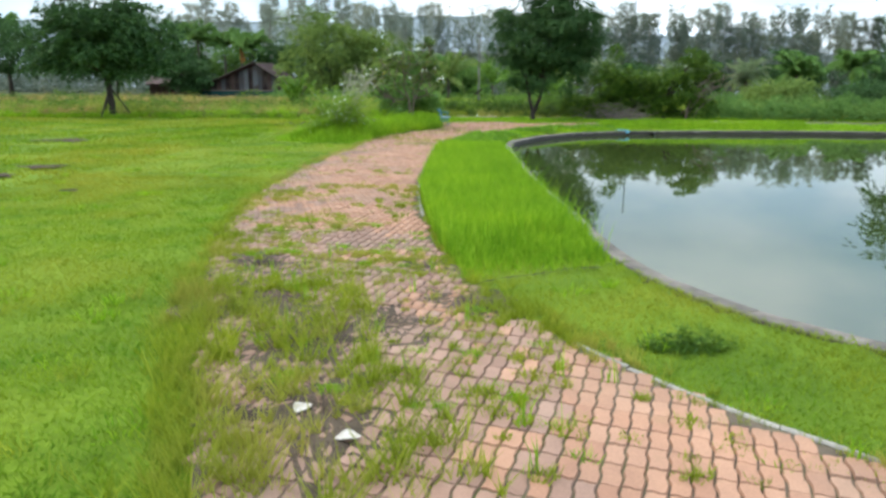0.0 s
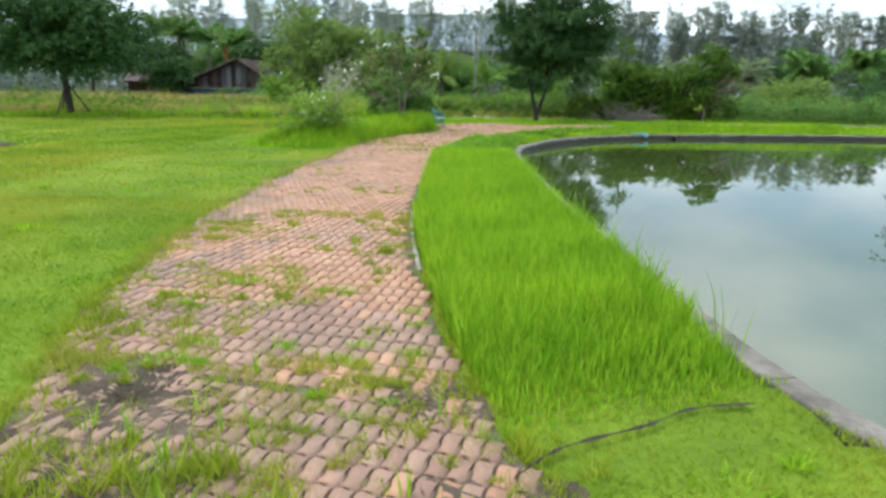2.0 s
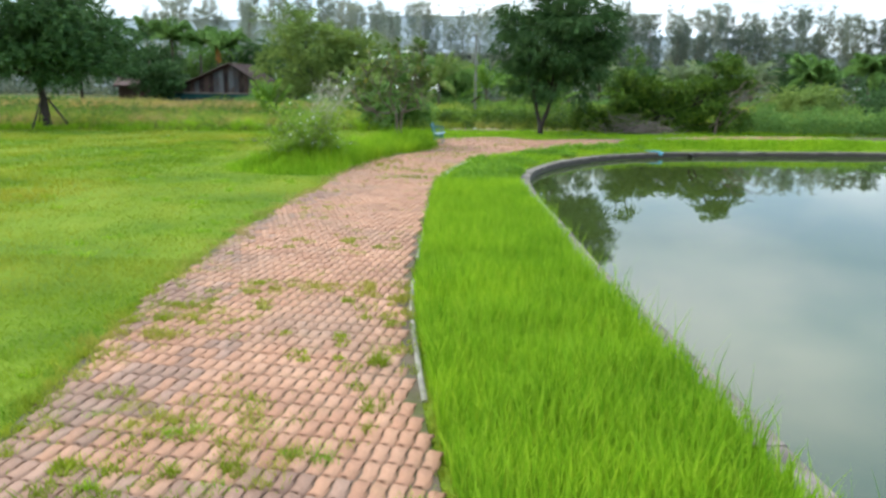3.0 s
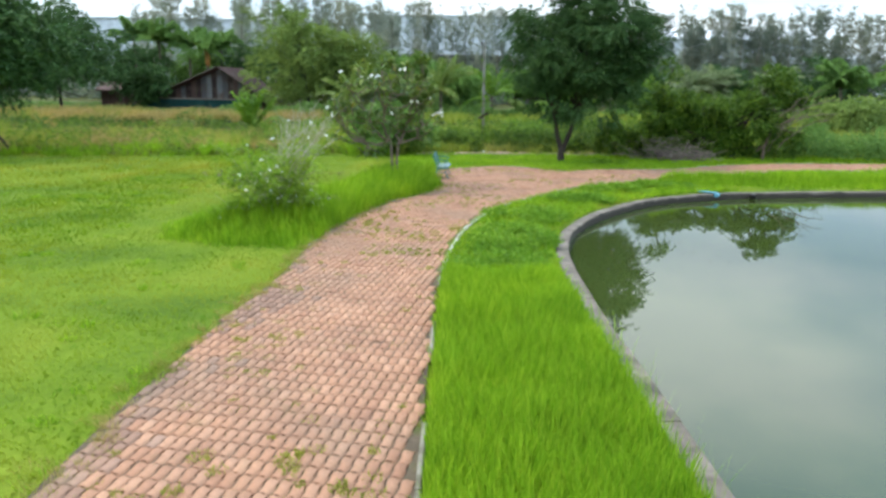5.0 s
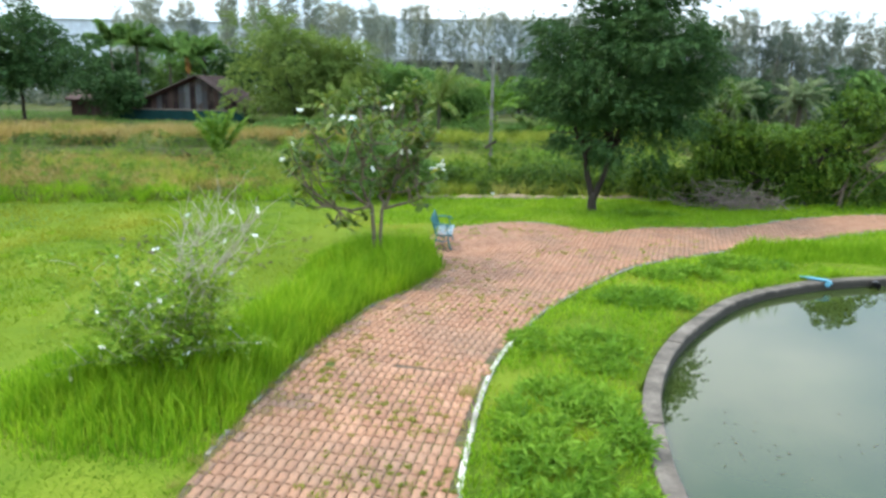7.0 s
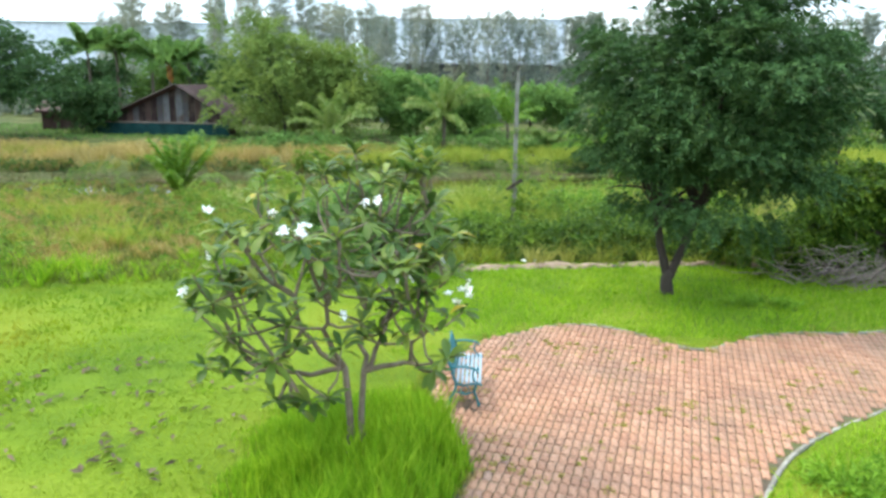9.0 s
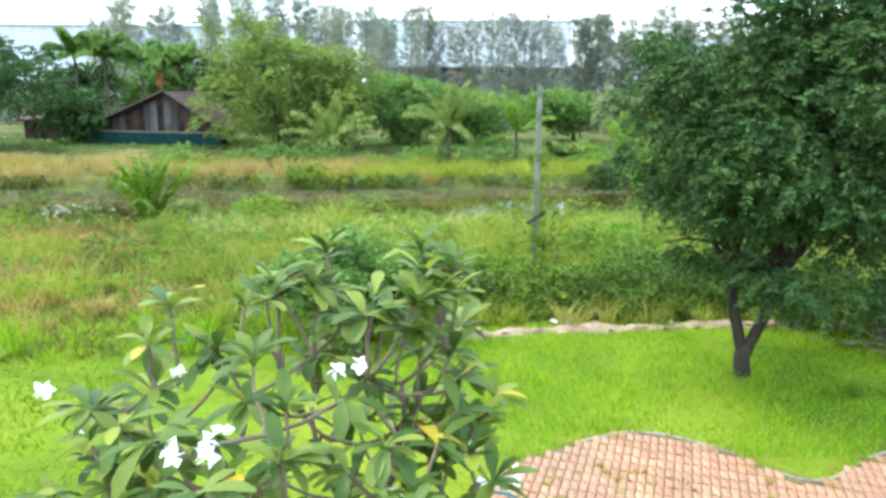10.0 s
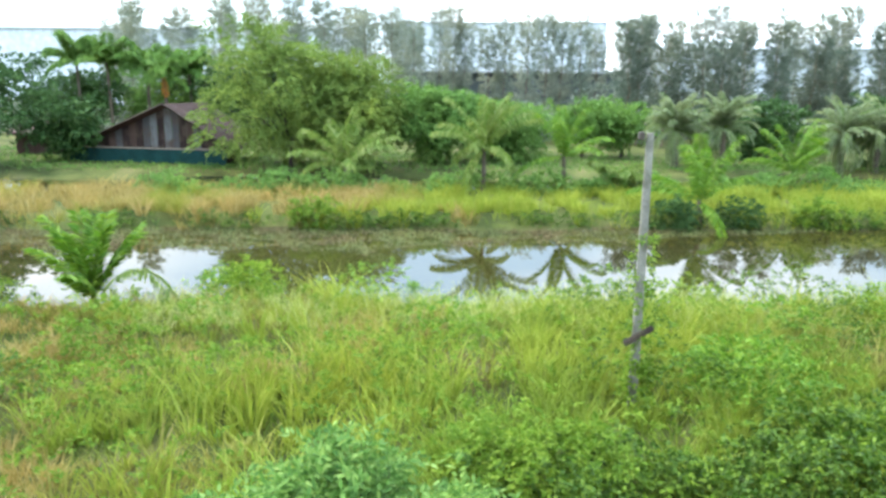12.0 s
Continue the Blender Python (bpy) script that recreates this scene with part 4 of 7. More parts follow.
for i, (x, y, h, rr) in enumerate(((-47.5, 110, 8.4, 3.4), (-43.6, 109, 8.2, 3.4), (-40.2, 110, 7.6, 3.4), (-36.5, 112, 7.4, 3.2), (33.0, 84.0, 3.6, 3.0), (39.0, 85.0, 4.2, 3.0), (-62.0, 92.0, 8.4, 2.8))):
    palm((x, y, -0.5), h, rr, 61 + i, "tall slender palm rising above the trees", ORCHARD_LEAF, 20, 0.9, 0.12, "royal_palm", (0.0, 1.4), 1.0, 0.16, "tall palms", 0.9)

# dry orange frond hanging from a palm
rngd = np.random.default_rng(71)
old_palm = palm((-35.6, 104.6, -0.5), 7.0, 2.6, 72, "tall slender palm with a withered orange frond", ORCHARD_LEAF, 16, 0.85, 0.12, "royal_palm", (0.0, 1.4), 1.0, 0.16, "tall palms", 0.9)
rib = bend((-0.1, -0.2, 7.1), (0.3, -0.7, 5.0), (0.16, -0.2, 0.0), 10, rngd, 0.02)
pos, way, ln = [], [], []
for s in np.linspace(0.02, 0.97, 46):
    q = np.array([np.interp(s, np.linspace(0, 1, 10), rib[:, k]) for k in range(3)])
    for sg in (-1, 1):
        pos.append(q)
        way.append(unit(np.array([sg * 0.75, 0.1 * rngd.normal(), -1.0]) + rngd.normal(0, 0.15, 3)))
        ln.append(0.62 * math.sin(math.pi * (0.12 + 0.8 * s)) ** 0.7 * rngd.uniform(0.8, 1.15))
v, f = leaves(np.array(pos), np.array(way), np.array(ln), np.full(len(ln), 0.09), rngd, 0.3)
under(link_mesh("dry_frond", v, f, DRY_FROND), old_palm, "withered orange frond hanging down")

# ---------------------------------------------------------------- frangipani, shrub, thicket
def frangipani():
    rng = np.random.default_rng(81)
    t = thing("frangipani_tree", (-2.82, 33.1, 0.0), "young frangipani tree with white flowers in tall grass", "tree")
    A, B = np.array([-0.02, 0.0, 1.36]), np.array([0.2, 0.05, 1.3])
    stems = [(bend((0.0, 0, -0.1), A, (0.03, 0, 0), 6, rng, 0.012), np.linspace(0.052, 0.042, 6)),
             (bend((0.19, 0.06, -0.1), B, (-0.03, 0, 0), 6, rng, 0.012), np.linspace(0.045, 0.037, 6))]
    tips = []
    mains = [((-1.2, -0.1, 1.45), (0, 0, -0.1)), ((-0.7, 0.3, 2.15), (-0.1, 0, -0.12)), ((-0.15, -0.35, 2.35), (-0.1, 0, 0)), ((0.5, 0.3, 2.3), (0.1, 0, -0.05)), ((0.95, -0.1, 1.85), (0.1, 0, -0.12)), ((0.1, 0.75, 2.0), (0, 0.1, -0.05))]
    for i, (end, sag) in enumerate(mains):
        q = bend(A if i < 3 else B, end, sag, 7, rng, 0.035)
        stems.append((q, np.linspace(0.037, 0.024, 7)))
        out = unit(np.array([end[0], end[1], 0.6]))
        for _ in range(3):
            e1 = q[-1] + out * rng.uniform(0.3, 0.6) + np.array([rng.normal(0, 0.3), rng.normal(0, 0.3), rng.uniform(0.1, 0.6)])
            e1[0], e1[2] = max(e1[0], -1.55), max(e1[2], 1.3)
            q1 = bend(q[-1], e1, (0, 0, -0.1), 5, rng, 0.02)
            stems.append((q1, np.linspace(0.026, 0.018, 5)))
            for _ in range(3):
                e2 = q1[-1] + np.array([rng.normal(0, 0.32), rng.normal(0, 0.32), rng.uniform(0.0, 0.5)])
                e2[0] = min(e2[0], 1.35)
                e2[0], e2[2] = max(e2[0], -1.75), min(max(e2[2], 1.25), 3.2 + 0.7 * min(max(e2[1], 0), 1))
                q2 = bend(q1[-1], e2, (0, 0, -0.06), 4, rng, 0.01)
                stems.append((q2, np.linspace(0.017, 0.012, 4)))
                tips.append((e2, unit(e2 - q1[-1])))
        for j in (3, 4, 5, 5):
            d = np.array([rng.normal(0, 0.5), rng.normal(-0.15, 0.5), rng.uniform(-0.1, 0.4)])
            d[0] = max(d[0], -1.6 - q[j][0])
            q3 = bend(q[j], q[j] + d, (0, 0, -0.05), 4, rng, 0.01)
            stems.append((q3, np.linspace(0.02, 0.013, 4)))
            tips.append((q3[-1], unit(d + np.array([0, 0, 0.4]))))
    for e, d in (((-0.55, -0.3, 0.95), (-0.3, -0.2, 0.5)), ((-0.85, -0.2, 1.0), (-0.4, 0, 0.5)), ((-0.35, -0.5, 1.1), (0, -0.4, 0.6)), ((-1.45, -0.1, 1.7), (-0.6, 0, 0.5)), ((-1.65, 0.1, 2.0), (-0.5, 0, 0.6)),
                 ((-1.75, -0.3, 2.15), (-0.3, 0, 0.8)), ((-1.5, 0.2, 2.3), (-0.2, 0, 0.8))):
        stems.append((bend((-0.7, -0.1, 1.25), e, (0, 0, -0.05), 5, rng, 0.01), np.linspace(0.028, 0.015, 5)))
        tips.append((np.array(e), unit(np.array(d))))
    # twigs that fill the rounded crown
    joints = np.vstack([q for q, _ in stems[2:]])
    for _ in range(40):
        a, b = rng.uniform(0, 6.28), math.asin(rng.uniform(-0.25, 0.98))
        e = np.array([-0.12 + 1.6 * math.cos(a) * math.cos(b), 0.4 + 1.2 * math.sin(a) * math.cos(b), 2.4 + 1.6 * math.sin(b)]) * rng.uniform(0.88, 1.01)
        near = joints[np.argmin(np.linalg.norm(joints - e + np.array([0, 0, 0.35]), axis=1))]
        stems.append((bend(near, e, (0, 0, -0.06), 5, rng, 0.015), np.linspace(0.017, 0.01, 5)))
        tips.append((e, unit(e - near + np.array([0, 0, 0.15]))))
    top_from = len(tips)
    for _ in range(15):
        e = np.array([0.25 + 0.7 * rng.uniform(-1, 1), 0.7 + 0.5 * rng.uniform(-1, 1), 3.72 + 0.25 * rng.uniform(-1, 1)])
        near = joints[np.argmin(np.linalg.norm(joints - e + np.array([0, 0, 0.5]), axis=1))]
        stems.append((bend(near, e, (0, 0, -0.06), 5, rng, 0.015), np.linspace(0.018, 0.011, 5)))
        tips.append((e, unit(e - near + np.array([0, 0, 0.3]))))
    each_tube("trunk", stems[:2], GREY_BARK, 8, t)
    each_tube("branch", stems[2:], GREY_BARK, 7, t)
    # one leaf: long, widest beyond the middle, with a raised fold
    s = np.linspace(0, 1, 6)
    half = np.array([0.006, 0.019, 0.035, 0.046, 0.044, 0.018])
    zz = -0.10 * s ** 2
    v = np.concatenate([np.stack([s * 0.25, -half, zz + half * 0.35], 1), np.stack([s * 0.25, 0 * s, zz], 1), np.stack([s * 0.25, half, zz + half * 0.35], 1)])
    fq = np.array([(a * 6 + i, a * 6 + i + 1, a * 6 + i + 7, a * 6 + i + 6) for a in (0, 1) for i in range(5)])
    proto = link_mesh("leaf", v, fq, PLUM_LEAF, True)
    old = link_mesh("leaf", v, fq, OLD_LEAF, True)
    mats, count = [], 0
    for i, (e, d) in enumerate(tips):
        for j in range(int(rng.integers(7, 12)) + (4 if i >= top_from else 0)):
            a = j * 2.4 + rng.normal(0, 0.2)
            tilt = rng.uniform(-0.5, 1.1)
            o = np.array([math.cos(a), math.sin(a), 0]) * math.cos(tilt) + np.array([0, 0, math.sin(tilt)]) + d * 0.35
            m = Vector(o).to_track_quat("X", "Z").to_matrix().to_4x4()
            m = Matrix.Translation(Vector(e) + Vector(d) * rng.uniform(-0.05, 0.03)) @ m @ Matrix.Scale(rng.uniform(0.75, 1.2), 4)
            mats.append(m)
    order = rng.permutation(len(mats))
    for i in order[:300]:
        yellow = rng.uniform() < 0.07
        src = old if yellow else proto
        ob = bpy.data.objects.new("leaf", src.data)
        scene.collection.objects.link(ob)
        ob.parent = t
        ob.matrix_basis = mats[i]
    rest_v = np.vstack([np.array([(mats[i] @ Vector(p))[:] for p in v]) for i in order[300:]])
    rest_f = np.vstack([fq + 18 * k for k in range(len(order) - 300)])
    tagged(under(link_mesh("foliage", rest_v, rest_f, PLUM_LEAF, True), t), kind="stuff")
    bpy.data.objects.remove(proto)
    bpy.data.objects.remove(old)
    # clusters of five-petalled flowers
    spots = [(-0.38, -0.95, 3.26, 5), (1.37, 0.74, 2.17, 4), (0.35, -0.3, 3.5, 2), (-1.41, -0.59, 3.35, 2), (1.15, 0.3, 2.65, 1), (-0.9, 0.1, 3.2, 1), (0.7, -0.1, 2.55, 2), (-1.85, -0.3, 2.35, 2), (0.1, -0.6, 2.2, 1), (-1.9, 0.5, 2.6, 1), (1.3, 0.2, 2.2, 1)]
    for x, y, z, k in spots:
        for _ in range(k + (k > 3)):
            c = np.array([x, y, z]) + rng.normal(0, 0.032 * k ** 0.6, 3)
            up = unit(rng.normal(0, 0.5, 3) + np.array([0, -0.7, 0.8]))
            side = unit(np.cross(up, np.array([0.3, 1, 0.2])))
            way = np.array([unit(side * math.cos(j * 1.2566) + np.cross(up, side) * math.sin(j * 1.2566) + up * 0.35) for j in range(5)])
            pv, pf = leaves(np.repeat(c[None], 5, 0), way, np.full(5, 0.075), np.full(5, 0.065), rng)
            under(link_mesh("flower", pv, pf, PETAL), t, "white five-petalled flower")


def flower_shrub():
    rng = np.random.default_rng(91)
    t = thing("flowering_shrub", (-4.55, 26.5, 0.0), "loose shrub with bare pale twigs and white flowers", "shrub")
    p, w, fl = [], [], []
    for i in range(46):
        bare = i < 20
        a = rng.uniform(-1.1, 1.9) if bare else rng.uniform(0, 6.28)
        r = rng.uniform(0.35, 1.35) if bare else 1.3 * math.sqrt(rng.uniform(0.03, 1))
        h = rng.uniform(1.9, 2.75) - 0.25 * r if bare else rng.uniform(0.8, 2.1) - 0.35 * r
        end = np.array([math.cos(a) * r + (0.2 if bare else -0.12), math.sin(a) * r * 0.9, h])
        q = bend((rng.normal(0, 0.1), rng.normal(0, 0.1), -0.05), end, (-0.08 * math.cos(a), 0, 0.14 * r), 8, rng, 0.022)
        own = [(q, np.linspace(0.009, 0.0025, 8))]
        for j in range(3, 8):
            e = q[j] + rng.normal(0, 0.17, 3) + np.array([0, 0, 0.15])
            own.append((bend(q[j], e, (0, 0, 0.02), 3, rng, 0.0), [0.005, 0.004, 0.002]))
            if not bare or j < 5:
                p += [e, q[j]]
                w += [unit(e - q[j]), unit(end + np.array([0, 0, 0.2]))]
            if rng.uniform() < (0.14 if bare else 0.32):
                fl.append(e)
        if bare:
            for _ in range(6):
                k = int(rng.integers(3, 8))
                e = q[k] + np.array([rng.normal(0.16, 0.24), rng.normal(0, 0.22), rng.uniform(0.15, 0.6)])
                own.append((bend(q[k], e, (0.05, 0, 0.08), 5, rng, 0.015), [0.0045, 0.004, 0.0035, 0.003, 0.002]))
        under(tubes("stem", own, PALE_STEM, 5), t, "thin pale twiggy stem")
    p, w = np.array(p), np.array(w)
    v, f = sprays(np.repeat(p, 4, 0) + rng.normal(0, 0.06, (4 * len(p), 3)), np.repeat(w, 4, 0), 5, 0.15, 0.09, 0.045, rng, 0.3)
    under(link_mesh("foliage", v, f, SHRUB_LEAF), t)
    for c in fl:
        way = unit(rng.normal(0, 1, (5, 3)) + np.array([0, -0.3, 0.6]))
        pv, pf = leaves(np.repeat(c[None], 5, 0), way, np.full(5, 0.055), np.full(5, 0.045), rng)
        under(link_mesh("flower", pv, pf, PETAL), t, "small white flower")


THICKET = [(-0.2, 0.2, 3.9, 0.5, 0.5, 0.5), (-0.3, 0.2, 3.1, 0.65, 0.7, 0.6), (-0.9, -0.2, 2.2, 0.8, 0.9, 0.6), (0.3, 0, 2.4, 0.6, 0.7, 0.5), (1.2, 0, 2.3, 0.75, 0.8, 0.6), (2.2, 0, 2.15, 0.6, 0.7, 0.5),
           (3.0, 0, 2.5, 0.5, 0.6, 0.5), (3.7, 0, 3.1, 0.5, 0.55, 0.5), (4.2, 0, 3.7, 0.5, 0.5, 0.38), (4.9, 0, 2.9, 0.45, 0.5, 0.36), (5.4, 0, 2.5, 0.5, 0.5, 0.28), (-2.6, -0.1, 0.9, 0.8, 0.8, 0.7),
           (-1.6, 0, 1.1, 0.9, 0.8, 0.8), (-0.4, 0.3, 1.1, 0.9, 0.8, 0.8), (1.0, 0.3, 1.0, 1.0, 0.8, 0.8), (2.4, 0.3, 1.0, 1.0, 0.8, 0.8), (3.7, 0.2, 1.2, 0.8, 0.8, 0.9), (4.7, 0.2, 0.8, 0.7, 0.7, 0.6), (2.9, 0.1, 1.7, 0.8, 0.8, 0.7), (1.7, 0.2, 1.6, 0.8, 0.8, 0.7), (0.3, 0.3, 1.7, 0.8, 0.8, 0.7), (4.3, 0.1, 2.2, 0.6, 0.6, 0.6)]


def thicket():
    t = thing("vine_thicket", (8.2, 44.2, -0.1), "tangled thicket overgrown with bright green vines", "bush")
    lobes = THICKET
    under(crown("vines", lobes, 7800, 10, 0.22, 0.11, 0.066, VINE_LEAF, 102, 0.9, 0.86, 0.0, 33, 0.17), t)
    rng = np.random.default_rng(103)
    st = [(bend((rng.uniform(-2.5, 3), rng.normal(0, 0.3), -0.1), (lo[0], lo[1], lo[2]), (0, 0, 0.1), 6, rng, 0.06), np.linspace(0.07, 0.03, 6)) for lo in lobes]
    each_tube("stem", st, BARK, 6, t)
    b = thing("bare_branches", (12.9, 44.0, 0.0), "bare grey crooked branches reaching out of the thicket", "branches")
    st = []
    for i in range(10):
        a = rng.uniform(-0.5, 1.1)
        q = bend((rng.normal(-0.6, 0.3), rng.normal(0, 0.2), rng.uniform(0.2, 1.6)), (rng.uniform(0.2, 2.1), rng.normal(0, 0.5), rng.uniform(1.0, 3.1)), (0, 0, rng.uniform(-0.2, 0.4)), 7, rng, 0.07)
        st.append((q, np.linspace(0.035, 0.008, 7)))
        for j in (3, 4, 5):
            st.append((bend(q[j], q[j] + rng.normal(0, 0.35, 3), (0, 0, 0.05), 4, rng, 0.02), [0.012, 0.01, 0.007, 0.004]))
    st.append((np.array([(-0.9, 0, -0.2), (-0.8, 0, 0.7), (-0.5, 0, 1.5)]), [0.09, 0.07, 0.04]))
    each_tube("branch", st, GREY_BARK, 5, b)
    pile = thing("brushwood_pile", (7.9, 43.1, 0.0), "heap of dead grey twigs under the thicket", "brushwood")
    st = []
    for i in range(170):
        c = np.array([rng.normal(0, 1.0), rng.normal(0, 0.3), abs(rng.normal(0, 0.38))])
        d = unit(rng.normal(0, 1, 3) * np.array([1, 0.5, 0.4])) * rng.uniform(0.3, 0.8)
        st.append((bend(c - d, c + d, rng.normal(0, 0.12, 3), 5, rng, 0.03), np.linspace(0.014, 0.005, 5)))
    each_tube("twig", st, TWIG, 4, pile)


def leafy_bush(loc, lobes, n, mat, seed, label, leaf=0.1, reach=0.3):
    t = thing("bush", loc, label, "bush")
    rng = np.random.default_rng(seed)
    st = [(bend((rng.normal(0, 0.15), rng.normal(0, 0.15), -0.1), lo[:3], (0, 0, 0.1), 5, rng, 0.03), np.linspace(0.03, 0.012, 5)) for lo in lobes]
    each_tube("stem", st, BARK, 5, t)
    under(crown("foliage", lobes, n, 10, reach, leaf, leaf * 0.4, mat, seed, 0.45, 0.55, 0.02, 12, 0.22), t)


frangipani()
flower_shrub()
thicket()


def drooping_bush():
    """Many arching branches from one foot, each hung with feathery sprays."""
    rng = np.random.default_rng(111)
    t = thing("bush", (-4.35, 43.2, -0.05), "loose bluish green bush with drooping feathery sprays", "bush")
    p, w = [], []
    for i in range(17):
        a, el = i * 2.4 + rng.normal(0, 0.3), rng.uniform(0.15, 1.4)
        r = 1.8 * rng.uniform(0.65, 1.15)
        hub = np.array([math.cos(a) * math.cos(el) * r, 0.7 * math.sin(a) * math.cos(el) * r, 0.3 + 1.45 * math.sin(el) * rng.uniform(0.75, 1.15)])
        for _ in range(6):
            end = hub + rng.normal(0, 0.2, 3) * np.array([1.2, 1, 1])
            q = bend((rng.normal(0, 0.12), rng.normal(0, 0.12), -0.05), end, (0, 0, 0.35 * math.cos(el)), 9, rng, 0.03)
            under(tubes("branch", [(q, np.linspace(0.014, 0.004, 9))], BARK, 4), t)
            out = unit(end * np.array([1, 1, 0.3]))
            for j in range(4, 9):
                for _ in range(6 if j > 6 else 2):
                    p.append(q[j] + rng.normal(0, 0.06, 3))
                    w.append(unit(out * 0.9 + rng.normal(0, 0.5, 3) + np.array([0, 0, 0.15])))
    v, f = sprays(np.array(p), np.array(w), 14, 0.6, 0.13, 0.042, rng, 0.45, 0.7)
    under(link_mesh("foliage", v, f, BUSH_LEAF), t)


drooping_bush()
leafy_bush((4.6, 48.2, -0.3), [(0, 0, 0.7, 1.2, 0.9, 0.7), (-1.2, -0.3, 0.5, 0.9, 0.8, 0.5), (1.2, 0.2, 0.9, 0.9, 0.8, 0.6)], 800, VINE_LEAF, 123, "dark tangled creeper mound behind the shade tree", 0.15)
leafy_bush((-10.6, 56.6, -0.7), [(0, 0, 0.7, 1.0, 0.8, 0.7), (0.5, 0, 1.0, 0.6, 0.6, 0.5)], 300, WEED, 112, "bright green bush on the canal bank", 0.16)
leafy_bush((4.9, 72.3, -0.8), [(0, 0, 0.7, 0.9, 0.6, 0.7)], 260, TREE_LEAF, 113, "dark bush at the waterline below the palm", 0.18)
leafy_bush((8.3, 72.9, -0.8), [(0, 0, 0.6, 0.8, 0.6, 0.7)], 220, TREE_LEAF, 114, "dark bush at the waterline", 0.18)
leafy_bush((12.2, 73.3, -0.8), [(0, 0, 0.6, 1.0, 0.6, 0.8)], 220, WEED, 115, "green bush on the far canal bank", 0.18)
leafy_bush((-12.0, 70.2, -0.8), [(0, 0, 0.7, 0.9, 0.6, 0.6)], 200, WEED, 116, "green bush in the bank grass", 0.18)
leafy_bush((2.2, 47.2, -0.25), [(0, 0, 0.6, 1.2, 0.9, 0.6), (1.3, 0.3, 0.5, 1.0, 0.8, 0.5)], 620, VINE_LEAF, 117, "dark leafy undergrowth beside the power pole", 0.15)
leafy_bush((-1.8, 46.2, -0.25), [(0, 0, 0.7, 1.0, 0.8, 0.55), (-0.9, 0.3, 0.6, 0.8, 0.7, 0.5)], 600, WEED, 118, "green leafy undergrowth at the lawn edge", 0.12)
leafy_bush((2.0, 50.0, -0.3), [(0, 0, 0.8, 1.1, 0.9, 0.65)], 450, LUSH_LEAF, 119, "bright green bush in the wild grass", 0.13)

# ---------------------------------------------------------------- pole
pole = thing("power_pole", (-0.25, 49.75, -0.3), "weathered concrete pole wrapped in green creepers", "pole")
bm = bmesh.new()
bmesh.ops.create_cone(bm, cap_ends=True, segments=4, radius1=0.125, radius2=0.085, depth=5.6, matrix=pose(0, 0, 2.6, 0, 0, 45))
bmesh.ops.bevel(bm, geom=list(bm.edges), offset=0.015, segments=1, affect="EDGES")
part("shaft", bm, POLE_MAT, pole)
bm = box(bmesh.new(), (-0.2, -0.1, 5.28), (-0.1, 0.1, 5.42), 0.015)
part("bracket", bm, CONCRETE, pole)
bm = box(bmesh.new(), (-0.3, -0.2, -0.05), (0.32, -0.12, 0.06), 0.02, pose(0, -0.04, 1.72, 0, -34, 0))
part("cross_board", bm, DARK_WOOD, pole, "dark broken board nailed across")
rngp = np.random.default_rng(121)
hz = rngp.uniform(0.0, 3.6, 300)
hz = np.where(rngp.uniform(0, 1, 300) < 0.5, hz * 0.36, hz)
aa = rngp.uniform(0, 6.28, 300)
rr = 0.1 + rngp.uniform(0, 0.2, 300) * np.clip(1.1 - hz / 1.8, 0.1, 1)
pp = np.stack([np.cos(aa) * rr + 0.05, np.sin(aa) * rr, hz], 1)
v, f = sprays(pp, unit(np.stack([np.cos(aa), np.sin(aa), rngp.normal(0, 0.4, 300)], 1)), 5, 0.12, 0.1, 0.06, rngp, 0.5)
under(link_mesh("creeper", v, f, WEED), pole, "green creeper leaves")

